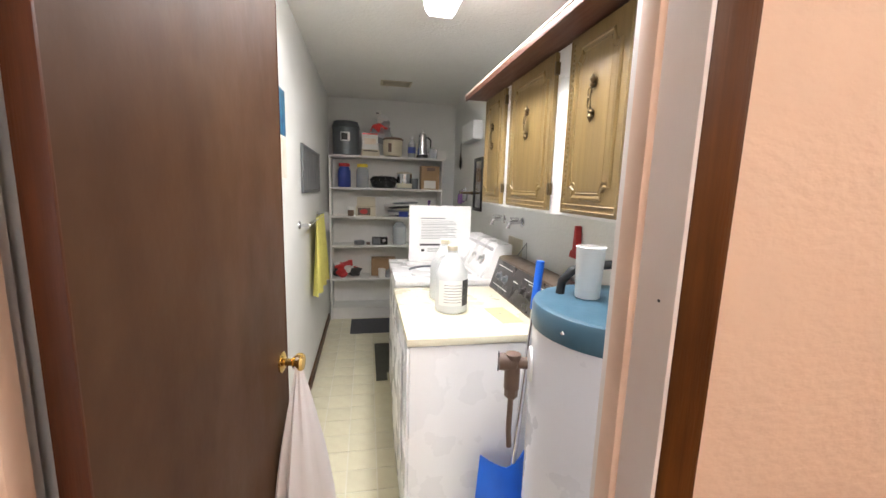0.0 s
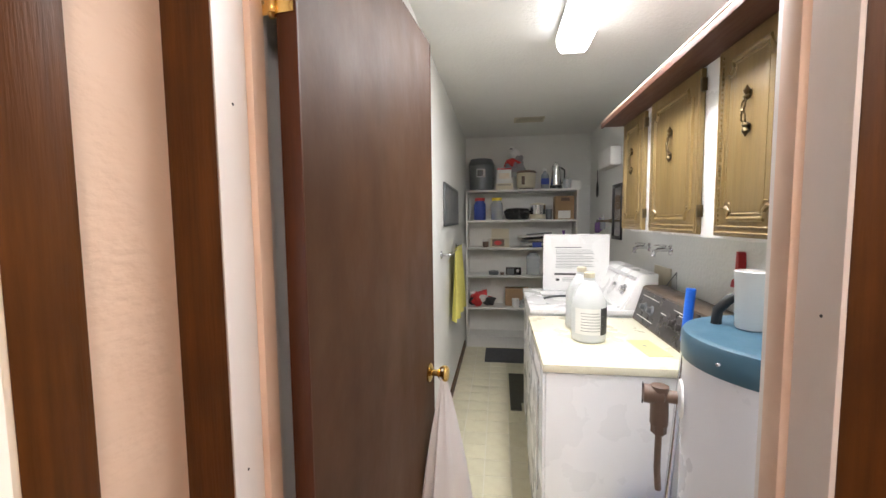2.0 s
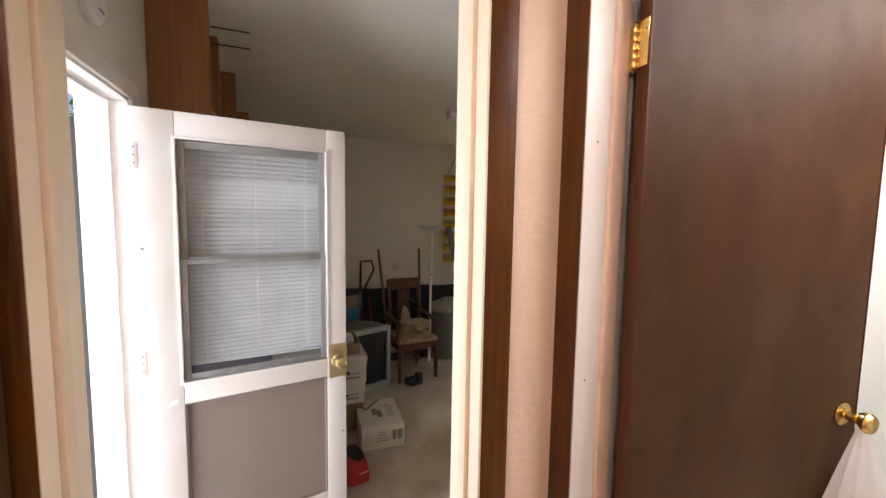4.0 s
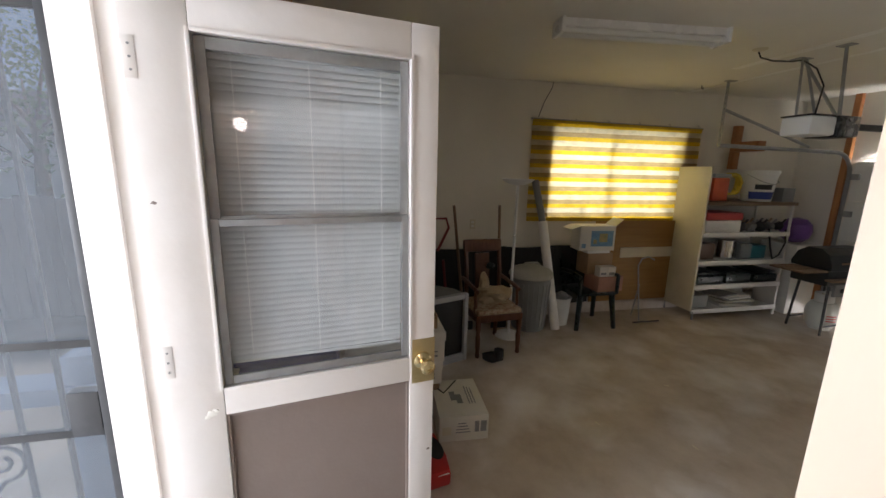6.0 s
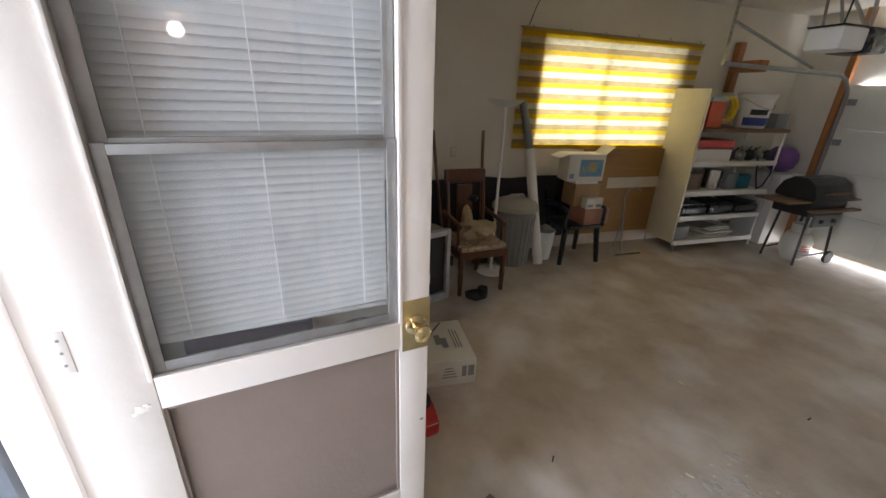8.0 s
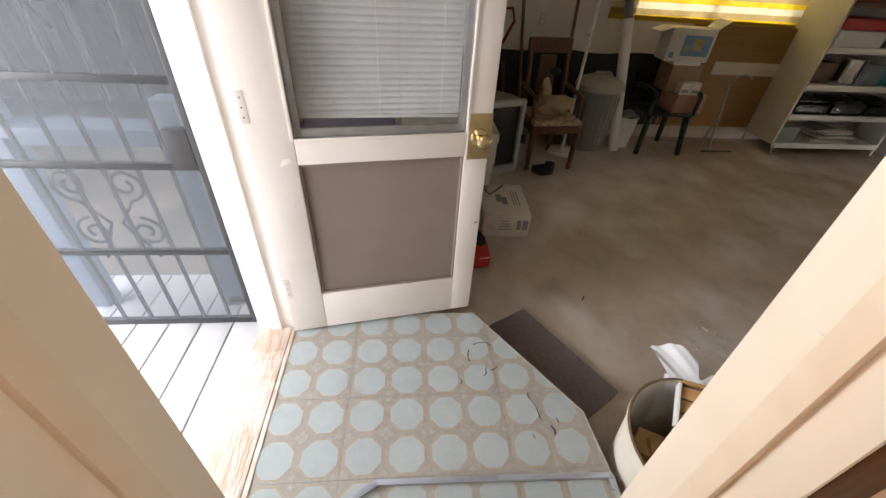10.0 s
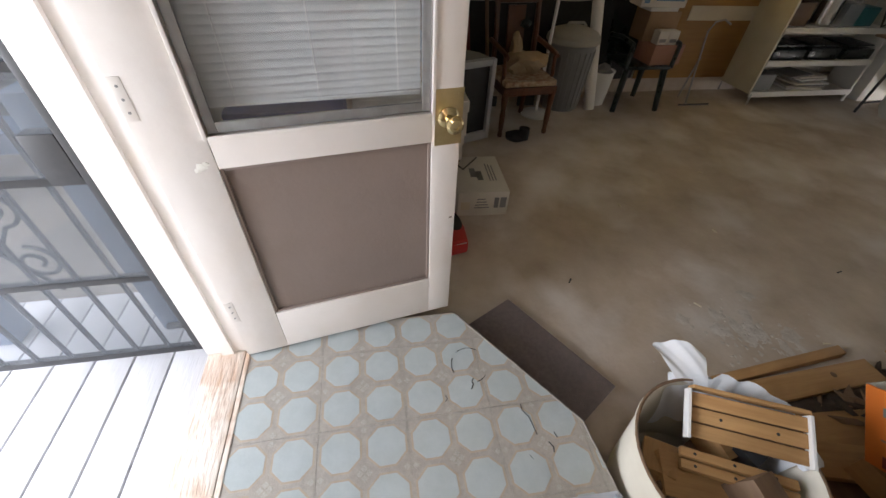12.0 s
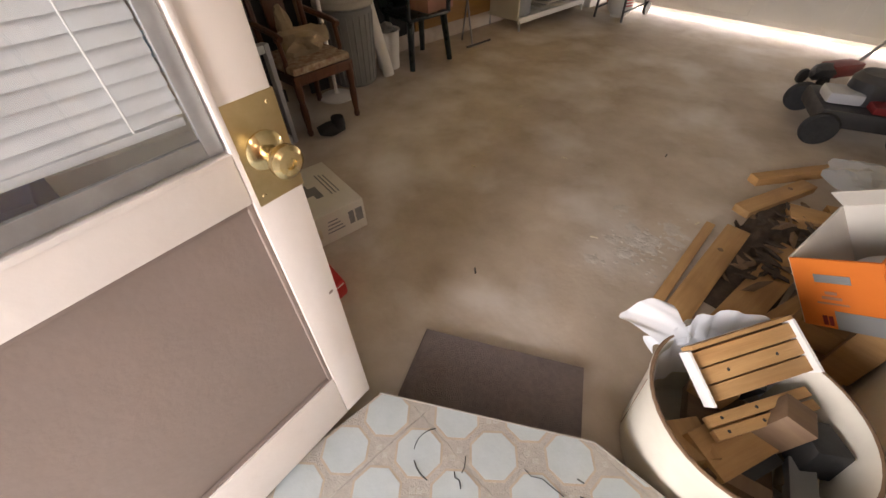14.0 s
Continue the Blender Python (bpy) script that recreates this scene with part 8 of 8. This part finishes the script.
timber(-1.20, 1.02, -1.265, 1.86, 0.045, 0.042, 0.0, "narrow pine batten on the concrete floor")
timber(-1.125, 1.10, -1.15, 1.92, 0.11, 0.04, 0.0, "pine board with dark knot on the floor")
timber(-0.98, 1.00, -0.90, 1.95, 0.14, 0.045, 0.0, "wide worn pine board in the pile")
timber(-0.78, 0.98, -0.72, 2.3, 0.16, 0.05, 0.0, "wide brown board near the wall", M_WOODSLAT)
timber(-0.64, 0.96, -0.62, 2.4, 0.10, 0.06, 0.0, "long pine beam along the wall")
timber(-0.90, 1.05, -0.60, 2.15, 0.13, 0.035, 0.061, "pine board lying across the pile")
timber(-1.26, 2.46, -0.92, 2.98, 0.07, 0.05, 0.0, "pine batten end jutting from the pile")
timber(-1.20, 2.10, -1.02, 2.62, 0.09, 0.045, 0.0, "short pine offcut on the floor")
timber(-1.02, 2.22, -0.70, 2.32, 0.13, 0.07, 0.0, "thick pine block across the pile")
timber(-0.88, 2.40, -0.58, 2.55, 0.09, 0.05, 0.0, "short pine board by the wall")
M_DBARK = mat("dark_bark", (0.05, 0.036, 0.026), (0.09, 0.062, 0.042), 20, 0.95, bump=0.4, bscale=50)
tagged(solo("bark_litter", Mesh().grid(26, 40, lambda u, v: Vector((-1.15 + 0.30 * u, 1.35 + 1.05 * v, GF + 0.002 + 0.040 * (math.sin(math.pi * u) * math.sin(math.pi * v)) ** 0.5 * (0.6 + 0.4 * math.sin(23 * u + 9 * v) * math.sin(31 * v - 7 * u)))), thick=0.002), M_DBARK, "heap of dark bark crumbs between the boards", "bark"), kind="stuff")
random.seed(31)
for k in range(70):
    x, y = random.uniform(-1.15, -0.85), random.uniform(1.45, 2.35)
    solo("bark_scrap", Mesh().blob((0, 0, 0.012), (random.uniform(0.03, 0.075), random.uniform(0.008, 0.02), random.uniform(0.006, 0.014)), 1, 0.9, k), (M_DBARK, M_DBARK, M_WOODSLAT)[k % 3], "dark bark scrap among the timber", "scrap", "scraps in the timber pile", pose(x, y, GF + (0.046 if x > -1.05 and x < -0.84 else 0.0), 0, 0, random.uniform(0, 180)))
solo("plastic_wrap", Mesh().blob((0, 0, 0.06), (0.20, 0.12, 0.07), 3, 0.7, 8.0), M_CLEAR, "crumpled clear plastic wrap on the timber", "plastic wrap", m=pose(-0.80, 2.72, GF + 0.05))

ob_ = thing("orange_carton", pose(-0.788, 1.274, GF + 0.223, 8.8, -36, -12) @ pose(0.11, 0.185, 0), "open orange printed carton on the timber pile", "box")
hb = 0.27
for nm, pts in (("front", ((-0.11, -0.185), (0.11, -0.185))), ("back", ((-0.11, 0.185), (0.11, 0.185))), ("left", ((-0.11, -0.185), (-0.11, 0.185))), ("right", ((0.11, -0.185), (0.11, 0.185)))):
    (xa, ya), (xb, yb) = pts
    t = 0.004
    part("panel", bx(min(xa, xb) - (t if xa == xb else 0), min(ya, yb) - (t if ya == yb else 0), 0, max(xa, xb) + (t if xa == xb else 0), max(ya, yb) + (t if ya == yb else 0), hb), M_ORANGE if nm in ("front", "right") else M_BOXW, ob_)
part("base", bx(-0.105, -0.18, 0.001, 0.105, 0.18, 0.008), M_CARDBOARD, ob_)
part("inner_face", bx(-0.104, -0.1795, 0.01, 0.104, -0.177, hb - 0.004), M_BOXW, ob_)
part("grey_print", bx(-0.02, -0.1912, 0.0, 0.108, -0.1895, 0.075), M_BIN, ob_, "grey printed band")
b = Mesh()
b.box(-0.06, -0.1912, 0.10, 0.02, -0.1895, 0.106).box(-0.045, -0.1912, 0.12, 0.005, -0.1895, 0.13).box(-0.035, -0.1912, 0.14, -0.005, -0.1895, 0.15)
part("pale_print", b, M_BOXPINK, ob_)
part("dark_print", bx(-0.055, -0.1912, 0.012, -0.043, -0.1895, 0.05).box(-0.039, -0.1912, 0.012, -0.028, -0.1895, 0.05), M_MAROON, ob_)
part("hand_hole", bx(-0.055, -0.1914, 0.185, 0.035, -0.1895, 0.215, bevel=0.0004), M_BIN, ob_, "grey hand hole")
part("flap", bx(-0.11, -0.004, 0, 0.11, 0.0, 0.10, m=pose(0, 0.19, hb, 35, 0, 0)), M_BOXW, ob_)
part("contents", Mesh().lathe([(0.07, 0.01), (0.075, 0.02), (0.075, 0.10), (0.06, 0.13), (0.01, 0.135)], 20, m=pose(0.02, 0.02, 0)), M_TVSILVER, ob_)
part("contents", bx(0.0, -0.15, 0.01, 0.09, -0.07, 0.09, bevel=0.01), M_BIN, ob_)

solo("wood_block", bx(-0.05, 0, 0, 0.05, 0.32, 0.28, bevel=0.004), M_TIMBER, "thick pine block under the orange carton", "timber", g4, pose(-0.625, 1.27, GF + 0.061, 0, 0, -6))
for x0, y0, z0, l in ((-0.80, 1.30, 0.098, 0.40), (-0.80, 1.58, 0.098, 0.40)):
    solo("wood_block", bx(0, 0, 0, 0.20, 0.10, 0.105, bevel=0.004), M_TIMBER, "thick pine block under the orange carton", "timber", g4, pose(x0 + 0.0, y0, GF + z0, 0, 0, 6))

# mower and edger by the garage door
mw = thing("lawn_mower", (-1.06, 3.58, GF, 0, 0, 25), "dark red lawn mower with black wheels", "lawn mower")
part("deck", Mesh().prism([(-0.26, -0.22), (0.2, -0.24), (0.26, -0.15), (0.26, 0.2), (0.1, 0.26), (-0.26, 0.22)], 0.10, 0.22, bevel=0.03), M_IRON, mw, "black mower deck")
part("engine", Mesh().lathe([(0.12, 0.22), (0.13, 0.24), (0.13, 0.36), (0.10, 0.40), (0.03, 0.41)], 20), M_IRON, mw)
part("cover", bx(-0.25, -0.15, 0.225, -0.05, 0.05, 0.30, bevel=0.03), M_TVSILVER, mw, "pale plastic cover")
part("side_skirt", bx(-0.02, -0.24, 0.222, 0.22, 0.18, 0.27, bevel=0.015), M_MAROON, mw, "dark red deck cover")
for x, y, r in ((-0.24, -0.27, 0.105), (0.24, -0.27, 0.105), (-0.24, 0.27, 0.105), (0.22, 0.27, 0.105)):
    wl = part("wheel", Mesh().lathe([(0.045, -0.026), (r - 0.012, -0.028), (r, -0.012), (r, 0.012), (r - 0.012, 0.028), (0.045, 0.026)], 26, m=pose(x, y, r + 0.001, 90, 0, 0)), M_TYRE, mw, "black mower wheel")
    part("hub", Mesh().lathe([(0.044, -0.02), (0.046, 0), (0.044, 0.02)], 18, m=pose(x, y, r + 0.001, 90, 0, 0)), M_GALV, wl)
part("handle", Mesh().tube([(0.22, -0.2, 0.2), (0.55, -0.2, 0.75), (0.60, 0.0, 0.82), (0.55, 0.2, 0.75), (0.22, 0.2, 0.2)], 0.013, 8), M_IRON, mw)
ed = thing("lawn_edger", (-1.36, 4.42, GF, 0, 0, 60), "red and black wheeled lawn edger", "edger")
part("body", bx(-0.08, -0.07, 0.08, 0.22, 0.07, 0.18, bevel=0.02), M_MAROON, ed)
part("motor", Mesh().blob((-0.1, 0, 0.12), (0.10, 0.08, 0.07), 2, 0.3, 3.0), M_IRON, ed)
for x, y in ((-0.16, -0.09), (-0.16, 0.09), (0.2, 0.09)):
    part("wheel", Mesh().lathe([(0.02, -0.014), (0.055, -0.014), (0.06, 0), (0.055, 0.014), (0.02, 0.014)], 18, m=pose(x, y, 0.061, 90, 0, 0)), M_TYRE, ed)
part("shaft", Mesh().tube([(0.2, 0, 0.15), (0.6, 0.0, 0.55), (0.95, 0.0, 0.95)], 0.013, 8), M_GALV, ed)
part("grip", Mesh().tube([(0.93, -0.1, 0.93), (0.96, 0, 0.97), (0.93, 0.1, 0.93)], 0.016, 8), M_IRON, ed)

# plaster crumbs and chips on the concrete
random.seed(9)
b = Mesh()
for k in range(110):
    a, r = random.uniform(0, 6.28), abs(random.gauss(0, 0.16))
    b.blob((-1.42 + r * math.cos(a) * 0.9, 1.52 + r * math.sin(a) * 1.5, GF + 0.0006), (random.uniform(0.003, 0.016), random.uniform(0.003, 0.014), 0.0014), 1, 0.8, k)
for k in range(26):
    a, r = random.uniform(0, 6.28), abs(random.gauss(0, 0.13))
    b.blob((-1.44 + r * math.cos(a) * 0.8, 1.56 + r * math.sin(a) * 1.5, GF + 0.0002), (random.uniform(0.02, 0.055), random.uniform(0.012, 0.04), 0.0009), 2, 0.9, k * 3.7)
tagged(solo("plaster_crumbs", b, M_STAIN, "pale plaster crumbs spilt on the concrete", "crumbs"), kind="stuff")
for x, y, rz in ((-1.64, 1.37, 30), (-1.32, 1.86, 80), (-2.2, 1.9, 10), (-2.9, 2.3, 60), (-1.9, 0.75, 140), (-2.55, 1.4, 15), (-1.75, 2.4, 100)):
    solo("wood_chip", bx(-0.018, -0.004, 0, 0.018, 0.004, 0.006, bevel=0.001), M_CREAMCARD if rz < 100 else M_IRON, "small loose chip on the concrete floor", "chip", "chips on the floor", pose(x, y, GF, 0, 0, rz))

# ---- outside ----
M_YARD = mat("dry_gravel_yard", (0.26, 0.24, 0.21), (0.16, 0.145, 0.125), 3, 0.9, bump=0.5, bscale=30, c3=(0.36, 0.33, 0.29), s3=0.9)
M_ROOFB = mat("roof_boards", (0.2, 0.19, 0.18), None, 5, 0.8)
struct("ground", bx(-120, -120, GF - 0.5, 120, 120, GF - 0.22), M_YARD, "dry gravelly yard ground", "ground")
struct("roof", bx(GX0 - 0.5, -1.35, CEIL + 0.12, 7.0, GY1 + 0.5, CEIL + 0.25), M_ROOFB, "plain flat roof over the house and garage", "roof")
M_LEAF = mat("green_leaf", (0.06, 0.12, 0.03), (0.12, 0.17, 0.05), 3, 0.6)
M_BARK = mat("tree_bark", (0.16, 0.12, 0.09), (0.10, 0.075, 0.055), 9, 0.9, bump=0.5, bscale=25)
M_HOUSEW = mat("white_house_siding", (0.74, 0.74, 0.72), (0.70, 0.70, 0.68), 3, 0.7)
M_SHINGLE = mat("grey_roof_shingle", (0.14, 0.135, 0.13), (0.10, 0.097, 0.094), 8, 0.9)


def tree(x, y, h, r, seed, leaves=4200, kind="tree"):
    t = thing(kind, (x, y, GF - 0.22), "leafy green yard %s with forked trunk" % kind, kind, "yard trees")
    rnd = random.Random(seed)
    b = Mesh().tube([(0, 0, 0), (0.05, 0.03, h * 0.3), (0.0, 0.1, h * 0.55)], 0.16, 10, r2=0.08)
    tips = []
    for k in range(7):
        a = 2 * math.pi * k / 7 + rnd.uniform(-0.3, 0.3)
        z0 = h * rnd.uniform(0.35, 0.55)
        tip = (r * 0.75 * math.cos(a), r * 0.75 * math.sin(a), h * rnd.uniform(0.55, 0.95))
        b.tube([(0.02, 0.05, z0), (tip[0] * 0.5, tip[1] * 0.5, (z0 + tip[2]) / 2 + 0.1), tip], 0.05, 6, r2=0.015)
        tips.append(tip)
    part("trunk", b, M_BARK, t)
    verts, faces = [], []
    for k in range(leaves):
        c = tips[rnd.randrange(7)]
        v = Vector((rnd.gauss(0, 0.40), rnd.gauss(0, 0.40), rnd.gauss(0, 0.34))) * r * 0.75
        p = Vector(c) + v
        d = Vector((rnd.uniform(-1, 1), rnd.uniform(-1, 1), rnd.uniform(-1, 0.4))).normalized()
        s = d.cross(Vector((rnd.uniform(-1, 1), rnd.uniform(-1, 1), rnd.uniform(-1, 1)))).normalized()
        l = rnd.uniform(0.07, 0.13)
        n = len(verts)
        verts += [p, p + d * l * 0.5 + s * l * 0.26, p + d * l, p + d * l * 0.5 - s * l * 0.26]
        faces.append((n, n + 1, n + 2, n + 3))
    me = bpy.data.meshes.new("crown")
    me.from_pydata([tuple(v) for v in verts], [], faces)
    me.materials.append(M_LEAF)
    c = new("crown", me)
    c.parent = t
    tagged(c, "crown of many small green leaves", kind="stuff")


for x, y, h, r, s in ((-9.5, -6.2, 5.0, 2.0, 1), (-8.2, -3.0, 4.2, 1.6, 2), (-10.5, 2.6, 5.2, 2.1, 3), (-8.6, 4.4, 3.6, 1.5, 4), (-5.0, -9.5, 4.6, 1.8, 5), (-1.2, -10.5, 5.0, 2.0, 6)):
    tree(x, y, h, r, s)
# two shrubs added between sun and window to dapple the curtain
for x, y, h, r, s in ((-6.9, 4.7, 4.2, 0.85, 11), (-6.8, 3.6, 4.0, 0.8, 12)):
    tree(x, y, h, r, s, 1000, "shrub")
nh = thing("neighbour_house", (-17, -9.0, GF - 0.22), "white neighbouring house beyond the fence", "house")
part("wall", bx(-3, -5, 0, 3, 5, 2.7), M_HOUSEW, nh)
part("roof", Mesh().prism([(-3.4, 2.7), (0, 4.3), (3.4, 2.7)], -5.3, 5.3, m=pose(0, 0, 0, 90, 0, 0)), M_SHINGLE, nh)
for y in (-2.5, 2.0):
    w = part("window", bx(3.0, y - 0.6, 1.0, 3.04, y + 0.6, 2.1, bevel=0.01), M_HOUSEW, nh)
    part("pane", bx(3.041, y - 0.52, 1.08, 3.045, y + 0.52, 2.02), M_TVGLASS, w)
